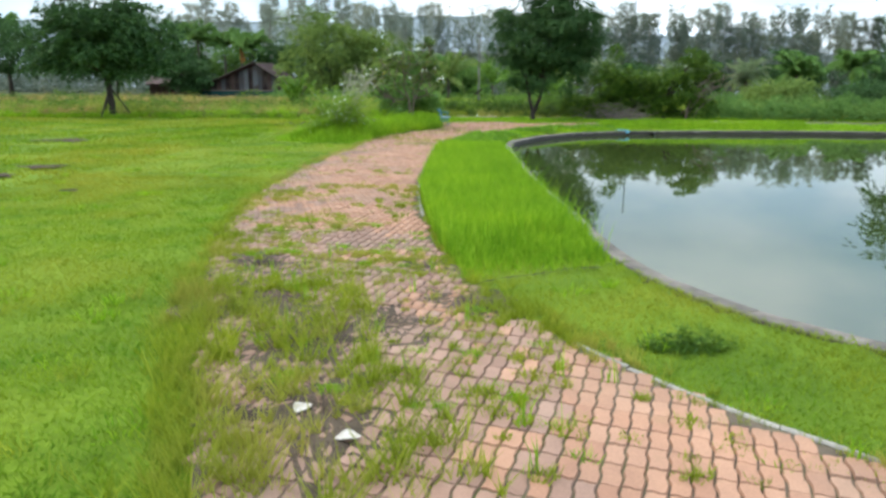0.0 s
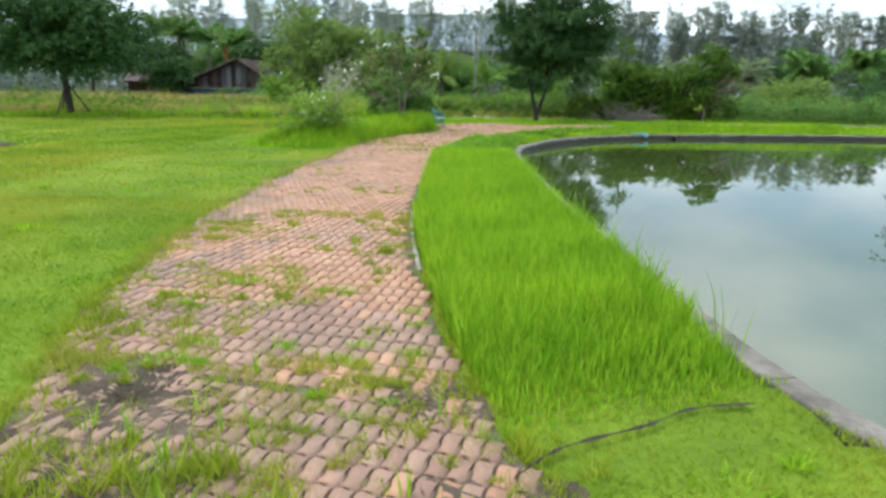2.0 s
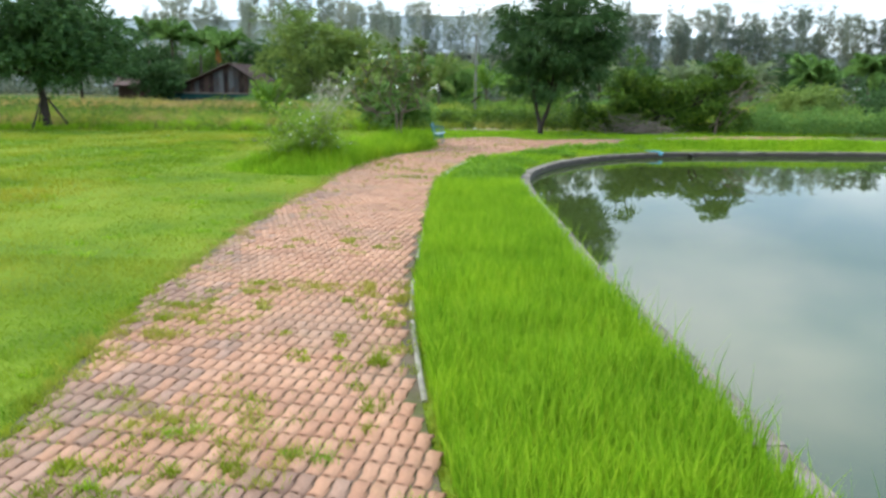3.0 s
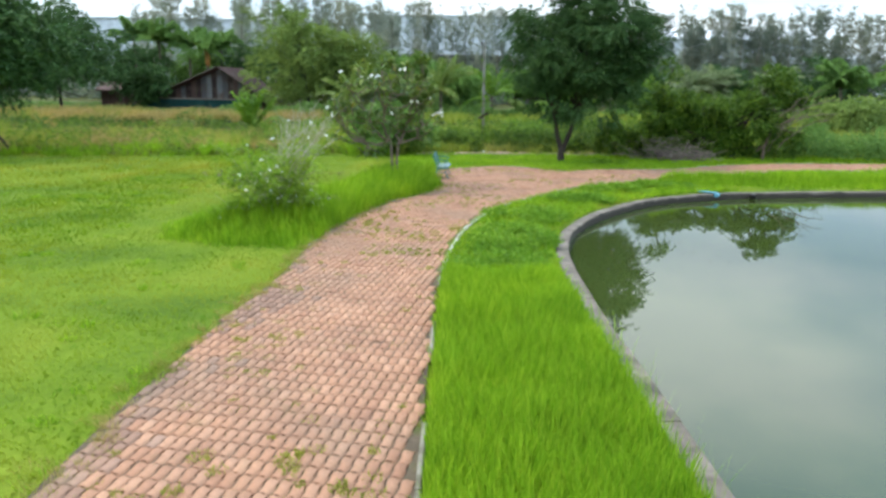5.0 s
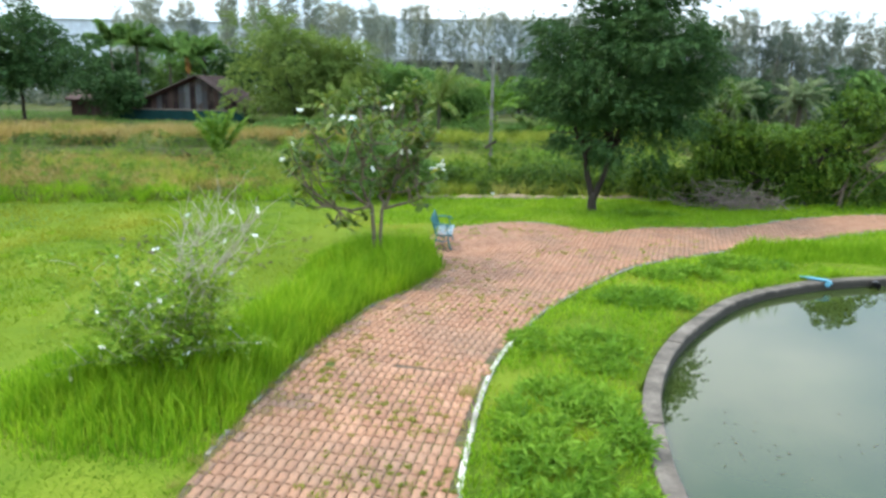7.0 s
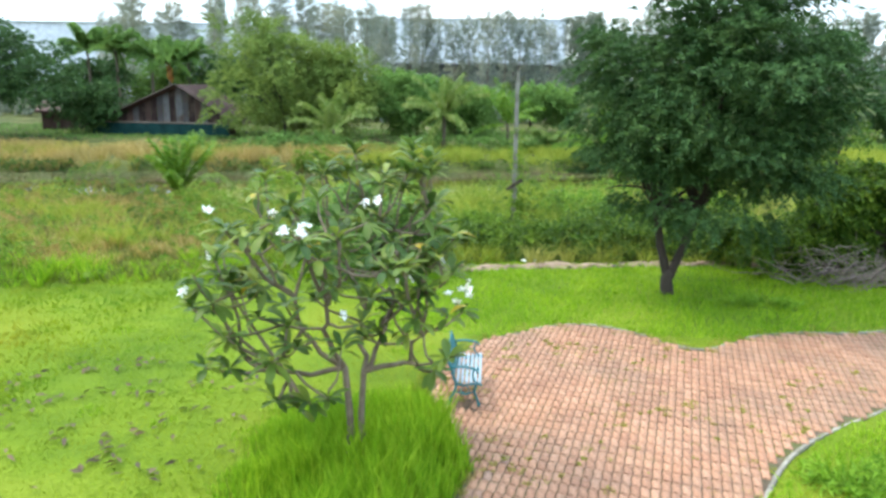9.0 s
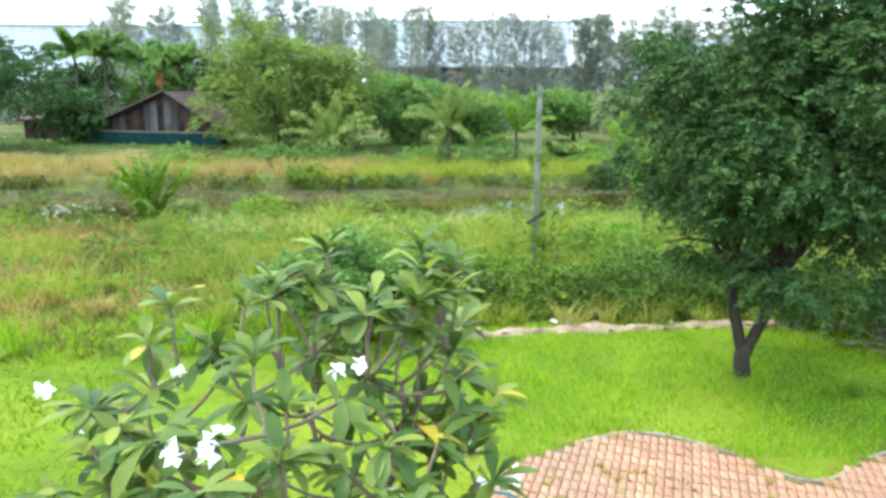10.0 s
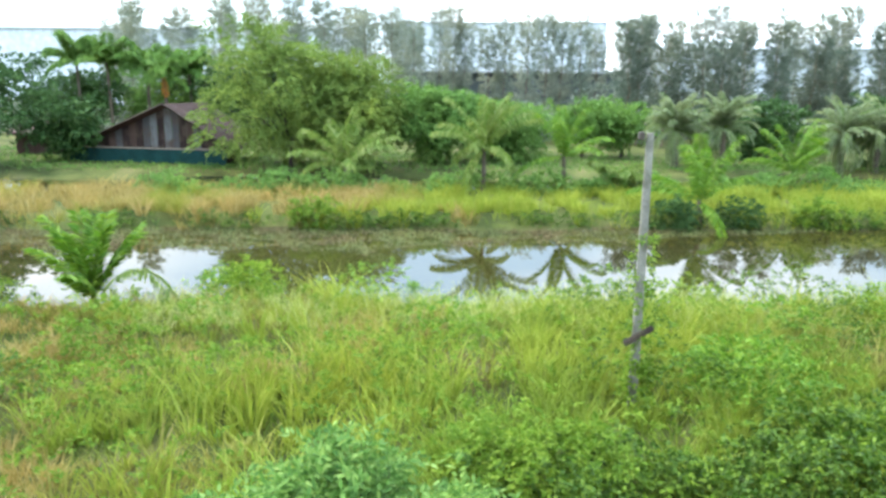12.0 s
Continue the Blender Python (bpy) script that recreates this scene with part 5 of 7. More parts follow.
# ---------------------------------------------------------------- bench
def garden_bench():
    b = thing("garden_bench", (-1.67, 35.02, 0.0), "teal cast-iron garden bench with pale blue seat slats", "bench")
    rng = np.random.default_rng(3)
    for y in (0.03, 1.2):
        legs = [(np.array([(0.0, y, 0.0), (0.03, y, 0.12), (0.1, y, 0.26), (0.12, y, 0.38)]), [0.024, 0.02, 0.019, 0.022]),
                (np.array([(0.47, y, 0.0), (0.44, y, 0.12), (0.39, y, 0.26), (0.43, y, 0.4)]), [0.024, 0.02, 0.019, 0.022]),
                (np.array([(0.12, y, 0.36), (0.06, y, 0.55), (0.0, y, 0.72), (-0.03, y, 0.79)]), [0.022, 0.019, 0.018, 0.016]),
                (np.array([(0.1, y, 0.37), (0.25, y, 0.345), (0.43, y, 0.385), (0.5, y, 0.36)]), [0.02, 0.02, 0.02, 0.018]),
                (np.array([(0.02, y, 0.62), (0.2, y, 0.645), (0.38, y, 0.62), (0.45, y, 0.58), (0.42, y, 0.55)]), [0.018, 0.019, 0.019, 0.016, 0.012]),
                (np.array([(0.4, y, 0.4), (0.36, y, 0.5), (0.38, y, 0.61)]), [0.016, 0.014, 0.014]),
                (np.array([(0.09, y, 0.25), (0.25, y, 0.2), (0.4, y, 0.25)]), [0.013, 0.013, 0.013])]
        ring = np.array([(0.25 + 0.06 * math.cos(a), y, 0.275 + 0.06 * math.sin(a)) for a in np.linspace(0, 6.28, 12)])
        legs.append((ring, np.full(12, 0.011)))
        under(tubes("end_frame", legs, TEAL, 8), b, "teal cast-iron end frame")
    for i in range(6):
        x = 0.12 + i * 0.066
        part("seat_slat", box(bmesh.new(), (x, 0, 0.385 + 0.01 * (i in (0, 5))), (x + 0.04, 1.23, 0.41 + 0.01 * (i in (0, 5))), 0.006), PALE_SLAT, b, "painted slat, pale blue with the reflected sky")
    for i in range(5):
        z = 0.46 + i * 0.075
        m = pose(0.075 - i * 0.022, 0, z, 0, -16, 0)
        part("back_slat", box(bmesh.new(), (-0.012, 0, -0.03), (0.012, 1.23, 0.03), 0.006, m), TEAL, b, "teal painted slat")


garden_bench()

# ---------------------------------------------------------------- buildings
def timber_house():
    h = thing("timber_house", (-30.6, 92.5, -0.8), "old gabled house of patched rusty metal sheets on stilts", "house", turn=-4)
    half, far, eave, top, deep = 5.7, 7.7, 1.75, 5.0, 6.0          # far: the longer side
    rng = np.random.default_rng(131)
    # sheet colours, darkened for the shade the house stands in
    tint = [rough_mat("shaded_gable_sheet_" + nm, [(0.3, tuple(0.75 * c for c in col)), (0.7, col)], 1.5, 0.75, 0.3, 8, stretch=(1, 1, 0.25), stain=(0.12, 0.08, 0.06), stain_scale=1.0)
            for nm, col in (("brown", (0.045, 0.024, 0.021)), ("grey", (0.115, 0.113, 0.116)), ("pale", (0.23, 0.235, 0.24)), ("rust", (0.105, 0.059, 0.05)))]
    seq = [0, 3, 0, 0, 0, 3, 1, 0, 3, 0, 1, 2, 0, 2, 1, 0, 3, 1, 0, 0, 3]
    n = len(seq)
    step = (half + far - 0.6) / n
    for i, s in enumerate(seq):
        x0 = -far + 0.3 + i * step
        x1 = x0 + step - 0.02
        zt = lambda x: max(eave - 0.1, top - 0.25 - ((top - eave) / (half - 0.5) * (x - 0.9) if x > 0.9 else (top - eave + 0.45) / (far + 1.3) * (0.9 - x)))  # noqa: E731
        bm = bmesh.new()
        k = 5
        lo, hi = [], []
        for j in range(k):
            x = x0 + (x1 - x0) * j / (k - 1)
            y = 0.025 * (j % 2)
            lo.append(bm.verts.new((x, y, eave - 0.15 + 0.03 * rng.normal())))
            hi.append(bm.verts.new((x, y, zt(x))))
        for j in range(k - 1):
            bm.faces.new((lo[j], lo[j + 1], hi[j + 1], hi[j]))
        bmesh.ops.solidify(bm, geom=list(bm.faces), thickness=0.02)
        part("gable_sheet", bm, tint[s], h, ("dark brown", "grey", "pale grey", "rusty")[s] + " corrugated sheet")
    for sgn in (-1, 1):
        bm = bmesh.new()
        rows = []
        for j in range(40):
            y = -0.7 + (deep + 1.0) * j / 39
            d = 0.03 * (j % 2)
            rows.append([bm.verts.new(((0.9 if e == 0 else (half if sgn > 0 else -far) + 0.75 * sgn), y, (top if e == 0 else eave - (0.25 if sgn > 0 else 0.7)) + d)) for e in (0, 1)])
        for a, c in zip(rows, rows[1:]):
            bm.faces.new((a[0], a[1], c[1], c[0]))
        bmesh.ops.solidify(bm, geom=list(bm.faces), thickness=0.03)
        bmesh.ops.recalc_face_normals(bm, faces=bm.faces)
        part("roof_slope", bm, RUST, h, "rusty corrugated roof slope")
        q = np.array([(0.9, -0.72, top + 0.03), ((half if sgn > 0 else -far) + 0.75 * sgn, -0.72, eave - (0.22 if sgn > 0 else 0.67))])
        under(tubes("barge_board", [(q, [0.07, 0.07])], DARK_WOOD, 4), h)
    bm = bmesh.new()
    cols = []
    for j in range(60):
        x = -far + (half + far) * j / 59
        cols.append([bm.verts.new((x, -0.35 + 0.04 * math.sin(j * 0.9), z)) for z in (0.35, 0.8, 1.5)])
    for a, c in zip(cols, cols[1:]):
        for j in (0, 1):
            bm.faces.new((a[j], c[j], c[j + 1], a[j + 1]))
    bmesh.ops.solidify(bm, geom=list(bm.faces), thickness=0.02)
    part("net_curtain", bm, NET, h, "teal shade net curtain")
    part("net_rail", box(bmesh.new(), (-far, -0.4, 1.5), (half, -0.3, 1.62), 0.01), TWIG, h, "weathered timber rail")
    part("floor_deck", box(bmesh.new(), (-far, -0.4, 0.05), (half, deep, 0.2), 0.01), DARK_WOOD, h)
    part("rear_wall", box(bmesh.new(), (-far + 0.2, 1.5, 0.2), (half - 0.2, 1.6, eave + 0.2), 0.0), DARK_WOOD, h)
    for x in np.linspace(-far + 0.1, half - 0.1, 6):
        part("post", box(bmesh.new(), (x - 0.07, -0.28, -0.6), (x + 0.07, -0.14, eave), 0.01), DARK_WOOD, h)


def shed(loc, half, deep, wall, top, mat, roof, label, turn=0.0, name="shed"):
    s = thing(name, loc, label, "building", turn=turn)
    n = max(4, int(half * 2 / 6))
    for j in range(n):
        x0, x1 = -half + 2 * half * j / n, -half + 2 * half * (j + 1) / n - 0.05
        part("wall_panel", box(bmesh.new(), (x0, 0, -0.6), (x1, 0.15, wall), 0.02), mat, s)
    part("side_wall", box(bmesh.new(), (-half, 0.15, -0.6), (-half + 0.15, deep, wall)), mat, s)
    part("side_wall", box(bmesh.new(), (half - 0.15, 0.15, -0.6), (half, deep, wall)), mat, s)
    bm = bmesh.new()
    pts = [(-0.5, wall), (deep / 2, top), (deep + 0.5, wall), (deep + 0.5, wall - 0.2), (deep / 2, top - 0.2), (-0.5, wall - 0.2)]
    a = [bm.verts.new((-half - 0.4, y, z)) for y, z in pts]
    c = [bm.verts.new((half + 0.4, y, z)) for y, z in pts]
    for j in range(6):
        i = (j + 1) % 6
        bm.faces.new((a[j], a[i], c[i], c[j]))
    bm.faces.new(a[::-1])
    bm.faces.new(c)
    bmesh.ops.recalc_face_normals(bm, faces=bm.faces)
    part("roof", bm, roof, s)
    return s


timber_house()
shed((-44.0, 97.0, -0.4), 1.7, 3.0, 1.9, 2.8, RUST, RUST, "small rusty sheet-metal hut under the trees", 8, "hut")
shed((-4.0, 150.0, -0.5), 17.5, 12.0, 8.1, 8.5, DARK_SHED, DARK_SHED, "long dark low shed behind the tree row", 0, "long_shed")
shed((-100.0, 215.0, -0.5), 52.0, 60.0, 19.0, 21.0, PALE_HAZED_SHED, PALE_HAZED_SHED, "huge pale flat-roofed warehouse in the distance", 3, "warehouse")
shed((-8.0, 222.0, -0.5), 26.0, 50.0, 21.0, 22.5, PALE_HAZED_SHED, PALE_HAZED_SHED, "huge pale flat-roofed warehouse in the distance", 0, "warehouse")
shed((44.0, 168.0, -0.5), 22.0, 40.0, 12.6, 15.5, PALE_HAZED_SHED, PALE_HAZED_SHED, "pale factory building behind the tree row", 0, "factory")
shed((93.0, 176.0, -0.5), 25.0, 30.0, 9.2, 10.6, PALE_HAZED_SHED, PALE_HAZED_SHED, "long low pale factory hall behind the trees", 0, "factory")
mast = thing("radio_mast", (36.0, 210.0, -0.5), "thin steel lattice mast far behind the trees", "mast")
mm = []
for dx, dy in ((-0.4, 0), (0.4, 0), (0, 0.6)):
    mm.append((np.array([(dx, dy, 0), (dx * 0.3, dy * 0.3, 34)]), [0.09, 0.05]))
for z in range(0, 33, 2):
    w0, w1 = 0.4 * (1 - 0.7 * z / 34), 0.4 * (1 - 0.7 * (z + 2) / 34)
    mm.append((np.array([(-w0, 0, z), (w1, 0, z + 2)]), [0.04, 0.04]))
under(tubes("lattice", mm, DARK_SHED, 5), mast)

# ---------------------------------------------------------------- small things
bm = box(bmesh.new(), (-0.3, -0.06, 0), (0.3, 0.06, 0.045), 0.015)
bmesh.ops.create_cone(bm, cap_ends=True, segments=12, radius1=0.06, radius2=0.06, depth=0.16, matrix=pose(0.3, 0, -0.04, 90, 0, 0))
plank = thing("plastic_offcut", (6.75, 33.42, -0.005), "light blue plastic offcut lying across the pond rim", "plastic scrap", turn=-35)
part("body", bm, BLUE_PLASTIC, plank)
pipe = thing("outlet_pipe", (8.2, 33.72, -0.15), "black plastic outlet pipe set in the pond rim", "pipe", turn=-20)
bm = bmesh.new()
bmesh.ops.create_cone(bm, cap_ends=False, segments=20, radius1=0.1, radius2=0.1, depth=0.34, matrix=pose(0, -0.02, 0, 90, 0, 0))
bmesh.ops.create_cone(bm, cap_ends=True, segments=20, radius1=0.085, radius2=0.085, depth=0.1, matrix=pose(0, 0.05, 0, 90, 0, 0))
part("tube", bm, BLACK_PIPE, pipe)


rngf = np.random.default_rng(145)
a = rngf.uniform(0, 6.28, 46)
p = np.stack([np.where(rngf.uniform(size=46) < 0.6, rngf.normal(3.1, 0.35, 46), rngf.normal(4.2, 0.9, 46)), rngf.normal(25.6, 0.55, 46), np.full(46, WATER_Z + 0.006)], 1)
v, f = leaves(p, unit(np.stack([np.cos(a), np.sin(a), 0 * a], 1)), rngf.uniform(0.02, 0.06, 46), rngf.uniform(0.012, 0.025, 46), rngf, 6.0)
tagged(link_mesh("floating_litter", v, f, LITTER), "dark fallen leaves floating on the pond", "leaves", kind="stuff")


def dead_leaf(loc, turn, size):
    t = thing("dead_leaf", loc, "large bleached curled dead leaf on the pavers", "leaf", turn=turn)
    n = 9
    s = np.linspace(0, 1, n)
    half = 0.42 * np.sin(np.pi * np.clip(s, 0.03, 0.98)) ** 0.8
    rows = [np.stack([s - 0.5, k * half, 0.03 + 0.28 * (k * half * 2) ** 2 * 0.9 + 0.1 * (s - 0.5) ** 2], 1) for k in (-1, -0.5, 0, 0.5, 1)]
    v = np.vstack(rows) * size
    f = np.array([(a * n + i, a * n + i + 1, (a + 1) * n + i + 1, (a + 1) * n + i) for a in range(4) for i in range(n - 1)])
    under(link_mesh("blade", v, f, DEAD_LEAF, True), t)


dead_leaf((0.2, 3.62, 0.03), 70, 0.15)
dead_leaf((0.57, 3.25, 0.03), 15, 0.15)
rngs = np.random.default_rng(141)
# bare sandy strip between lawn and wild field: low uneven heaps
strip = smooth_line([(-3.0, 43.0), (-1.5, 43.3), (0.0, 43.75), (1.6, 44.0), (3.9, 44.5), (6.5, 44.8)], 0.1)
wide = 0.5 + 0.2 * np.sin(strip[:, 0] * 2.3) + 0.13 * np.sin(strip[:, 0] * 6.1 + 1)
wide *= np.clip((strip[:, 0] + 3.1) / 0.6, 0.1, 1)
rows = []
for k in range(9):
    q = strip + np.array([0.0, 1.0]) * (wide * (k / 8 - 0.2))[:, None] + rngs.normal(0, 0.02, strip.shape)
    hump = 0.12 * math.sin(math.pi * k / 8) * (0.7 + 0.6 * wave(q[:, 0], q[:, 1], 3.0, 2.0)) + rngs.normal(0, 0.012, len(q)) * (0 < k < 8)
    rows.append(np.column_stack([q, ground_z(q[:, 0], q[:, 1]) + hump - (0.03 if k in (0, 8) else 0)]))
sn = len(strip)
kk = np.arange(sn - 1)[:, None]
tagged(link_mesh("bare_soil", np.vstack(rows), np.vstack([np.concatenate([kk + a * sn, kk + 1 + a * sn, kk + 1 + (a + 1) * sn, kk + (a + 1) * sn], 1) for a in range(8)]), SAND, True),
       "pale bare sandy soil at the lawn edge", "soil", kind="structure")
for i in range(56):
    s = rngs.uniform(0.02, 0.075)
    k = int(rngs.integers(3, sn))
    x, y = strip[k, 0], strip[k, 1] + wide[k] * rngs.uniform(-0.2, 0.8)
    stone = thing("rubble_stone", (x, y, ground_z(x, y) + 0.03 + 0.06 * rngs.uniform()), "pale broken rubble lump on bare soil", "stone", "rubble along the lawn edge", rngs.uniform(0, 360))
    bm = bmesh.new()
    bmesh.ops.create_cube(bm, size=2 * s)
    bmesh.ops.bevel(bm, geom=list(bm.edges), offset=s * 0.35, segments=1, affect="EDGES")
    for v in bm.verts:
        v.co = Vector((v.co.x * 1.3 + rngs.normal(0, s * 0.2), v.co.y + rngs.normal(0, s * 0.2), v.co.z * 0.5 + rngs.normal(0, s * 0.12)))
    part("lump", bm, SAND if i % 5 else CONCRETE, stone)
# crumpled plastic sheeting thrown on the heap
for x, y, s, mat, lab in ((-0.12, 44.2, 0.09, PETAL, "crumpled white plastic bag on the bare soil"), (0.16, 44.25, 0.07, PALE_SLAT, "crumpled pale blue plastic scrap on the bare soil")):
    bag = thing("plastic_bag", (x, y, ground_z(x, y) + 0.1), lab, "litter", "", rngs.uniform(0, 360))
    bm = bmesh.new()
    bmesh.ops.create_icosphere(bm, subdivisions=2, radius=s)
    for v in bm.verts:
        v.co = Vector((v.co.x * 1.2, v.co.y * 0.7, v.co.z * 0.3)) * rngs.uniform(0.3, 1.5)
    part("sheet", bm, mat, bag)
# settled crack with bare soil across the verge: a flat strip, darkened as a shaded gap
ck = smooth_line([(1.1, 6.6), (1.37, 6.93), (1.87, 7.24), (2.2, 7.5), (2.62, 7.62)], 0.06)
cw = np.random.default_rng(151).uniform(0.6, 1.5, (len(ck), 1)) * 0.015 * (1 + 0.5 * np.sin(ck[:, :1] * 21))
cvv = np.vstack([np.column_stack([ck + (0, 1) * cw, np.full(len(ck), 0.03)]), np.column_stack([ck - (0, 1) * cw, np.full(len(ck), 0.03)])])
kk = np.arange(len(ck) - 1)[:, None]
tagged(link_mesh("soil_crack", cvv, np.concatenate([kk, kk + 1, kk + 1 + len(ck), kk + len(ck)], 1), CRACK), "dark settled crack of bare soil across the verge", "soil", kind="structure")

# ---------------------------------------------------------------- grass
def scatter(x0, x1, y0, y1, per_m2, rng):
    n = int((x1 - x0) * (y1 - y0) * per_m2)
    return rng.uniform(x0, x1, n), rng.uniform(y0, y1, n)


RIM = POND[3:190]


def free(x, y, rim=0.3):
    """Points on open ground: off the path, the rim and the water."""
    ok = ~inside(PATH_POLY, x, y) & ~inside(POND, x, y)
    near = ok & (x > 0) & (y < 37)
    d = np.full(len(x), 9.0)
    if near.any():
        d[near] = dist_to(RIM, x[near], y[near])
    return ok & (d > rim)


def grass(name, x, y, h, w, lean, mat, rng, label, segs=1, dz=0.0, z=None):
    base = np.stack([x, y, (ground_z(x, y) if z is None else np.full_like(x, z)) + dz - 0.01], 1)
    v, f = blades(base, h, w, lean, rng, segs)
    ob = link_mesh(name, v, f, mat)
    return tagged(ob, label, "grass", kind="stuff")


R = np.random.default_rng(201)
VERGE_L = lambda y: np.interp(y, EDGE_L[:, 1], EDGE_L[:, 0])  # noqa: E731
VERGE_R = lambda y: np.interp(y, EDGE_R[:, 1], EDGE_R[:, 0])  # noqa: E731
# mown lawn, thickest along the path
x, y = scatter(-8.2, 5, 0, 15, 1450, R)
k = free(x, y)
x, y = x[k], y[k]
h = R.uniform(0.025, 0.065, len(x)) * (1 + 0.35 * wave(x, y, 1.5))
grass("lawn_grass", x, y, h, R.uniform(0.008, 0.017, len(x)), 1.3, LAWN, R, "short yellow-green mown lawn grass")
x, y = scatter(-12, 9, 15, 44.5, 450, R)
k = free(x, y)
x, y = x[k], y[k]
h = R.uniform(0.025, 0.06, len(x)) * (1 + 0.4 * wave(x, y, 1.2))
lush = (y > 38.3 + 0.35 * wave(x, y, 1.1)) & (x > -3.5 + 0.5 * wave(x, y, 0.9, 2.0))
wd = R.uniform(0.012, 0.026, len(x))
grass("lawn_grass", x[~lush], y[~lush], h[~lush], wd[~lush], 1.5, LAWN, R, "short yellow-green mown lawn grass")
grass("lawn_grass", x[lush], y[lush], h[lush] * 2.5, wd[lush], 0.6, TALL, R, "longer fresh green grass round the shade tree")
x, y = scatter(-36, -8, 4, 43, 110, R)
h = R.uniform(0.04, 0.10, len(x)) * (1 + 0.4 * wave(x, y, 1.0))
grass("lawn_grass", x, y, h, R.uniform(0.03, 0.055, len(x)), 0.8, LAWN, R, "short yellow-green mown lawn grass")
x, y = scatter(9, 34, 35.5, 46, 190, R)
k = free(x, y)
x, y = x[k], y[k]
h = R.uniform(0.06, 0.2, len(x)) * (1 + 0.6 * wave(x, y, 0.8))
grass("lawn_grass", x, y, h, R.uniform(0.02, 0.035, len(x)), 0.6, TALL, R, "rough green grass beyond the pond")

# brown fallen leaves lying in drifts on the lawn
x, y = scatter(-11, -4.4, 30, 38, 12, R)
k = (np.hypot((x + 6.9) / 2.6, (y - 34.2) / 2.4) + 0.3 * wave(x, y, 1.3) < 1) & (wave(x, y, 2.4, 1.0) > -0.1)
x, y = x[k], y[k]
a = R.uniform(0, 6.28, len(x))
p = np.stack([x, y, ground_z(x, y) + R.uniform(0.05, 0.085, len(x))], 1)
v, f = leaves(p, unit(np.stack([np.cos(a), np.sin(a), R.normal(0, 0.15, len(x))], 1)), R.uniform(0.12, 0.22, len(x)), R.uniform(0.05, 0.09, len(x)), R, 1.6)
tagged(link_mesh("leaf_litter", v, f, LITTER), "brown fallen leaves scattered on the mown lawn", "leaves", kind="stuff")

# tall rice-green grass between path and pond
x, y = scatter(-0.8, 3.1, 6.9, 24.6, 2100, R)
k = free(x, y, 0.38) & (x > VERGE_R(y) + 0.08)
front = 7.35 + 0.42 * (x - 1.0) + 0.2 * wave(x, y, 3)
rear = 23.1 + 1.3 * wave(x, y, 2.6) + R.normal(0, 0.4, len(x))
k &= (y > front - 0.35 + 1.1 * R.uniform(0, 1, len(x)) ** 2) & (y < rear)
x, y = x[k], y[k]
h = R.uniform(0.16, 0.42, len(x)) * np.clip((y - (7.3 + 0.42 * (x - 1.0))) / 1.5 + 0.25, 0.2, 1) * (1 + 0.2 * wave(x, y, 2.2)) * np.clip((24.2 - y) / 2.0, 0.4, 1)
grass("tall_grass", x, y, h, R.uniform(0.008, 0.017, len(x)), 0.34, TALL, R, "tall bright green grass strip between path and pond", 2)
# taller stalks with seed heads along the rim
n = 260
y = R.uniform(8.2, 20, n)
px = np.array([RIM[np.argmin((RIM[:, 1] - v) ** 2 + 1e3 * (RIM[:, 0] > 6))][0] for v in y])
x = px - 0.28 - np.abs(R.normal(0.1, 0.1, n))
grass("grass_stalks", x, y, R.uniform(0.35, 0.68, n), R.uniform(0.006, 0.011, n), 0.35, TALL, R, "tall seeding grass stalks leaning over the pond rim", 2)

# grass of the flower bed round shrub and frangipani
x, y = scatter(-7.2, -1.0, 23.2, 37.0, 1050, R)
k = free(x, y)
d1 = np.hypot((x + 4.7) / 1.75, (y - 26.3) / 1.7)
d2 = np.hypot((x + 2.7) / 1.5, (y - 33.2) / 2.0)
d3 = np.abs(x - (VERGE_L(np.minimum(y, 33)) - 0.75)) / 0.95 + 1.1 * np.clip(25.9 + 0.6 * wave(x, y, 2.2) - y, 0, 9) + np.where(y < 34.5, 0, 9)
d = np.minimum(np.minimum(d1, d2), d3) + 0.18 * wave(x, y, 1.9)
k &= d < 1.25 - 0.6 * R.uniform(0, 1, len(d)) ** 1.5
x, y, d = x[k], y[k], d[k]
h = R.uniform(0.25, 0.85, len(x)) * np.clip(1.3 - d, 0.12, 1.0) * (1 + 0.3 * wave(x, y, 2.6))
grass("tall_grass", x, y, h, R.uniform(0.012, 0.028, len(x)), 0.42, TALL, R, "tall green grass round the shrub and frangipani", 2)

# weedy patches on the verge beside the pond and round its far end
def weed_patch(cx, cy, rx, ry, n, hgt, seed, label, mat=VERGE_WEED, ll=0.11):
    r = np.random.default_rng(seed)
    a, q = r.uniform(0, 6.28, n), np.sqrt(r.uniform(0, 1, n))
    px, py = cx + rx * q * np.cos(a), cy + ry * q * np.sin(a)
    ok = free(px, py, 0.3) & (wave(px, py, 3.4, seed) + r.normal(0, 0.15, n) > -0.05)
    px, py, q = px[ok], py[ok], q[ok]
    m = len(px)
    p = np.stack([px, py, ground_z(px, py) + hgt * r.uniform(0.1, 0.9, m) * (1.15 - q * q)], 1)
    w = unit(np.stack([r.normal(0, 0.8, m), r.normal(0, 0.8, m), r.uniform(0.3, 1.3, m)], 1))
    v, f = sprays(p, w, 6, ll * 1.5, ll * 1.4, ll * 0.3, r, 0.35)
    tagged(link_mesh("weed_patch", v, f, mat), label, "weeds", kind="stuff")


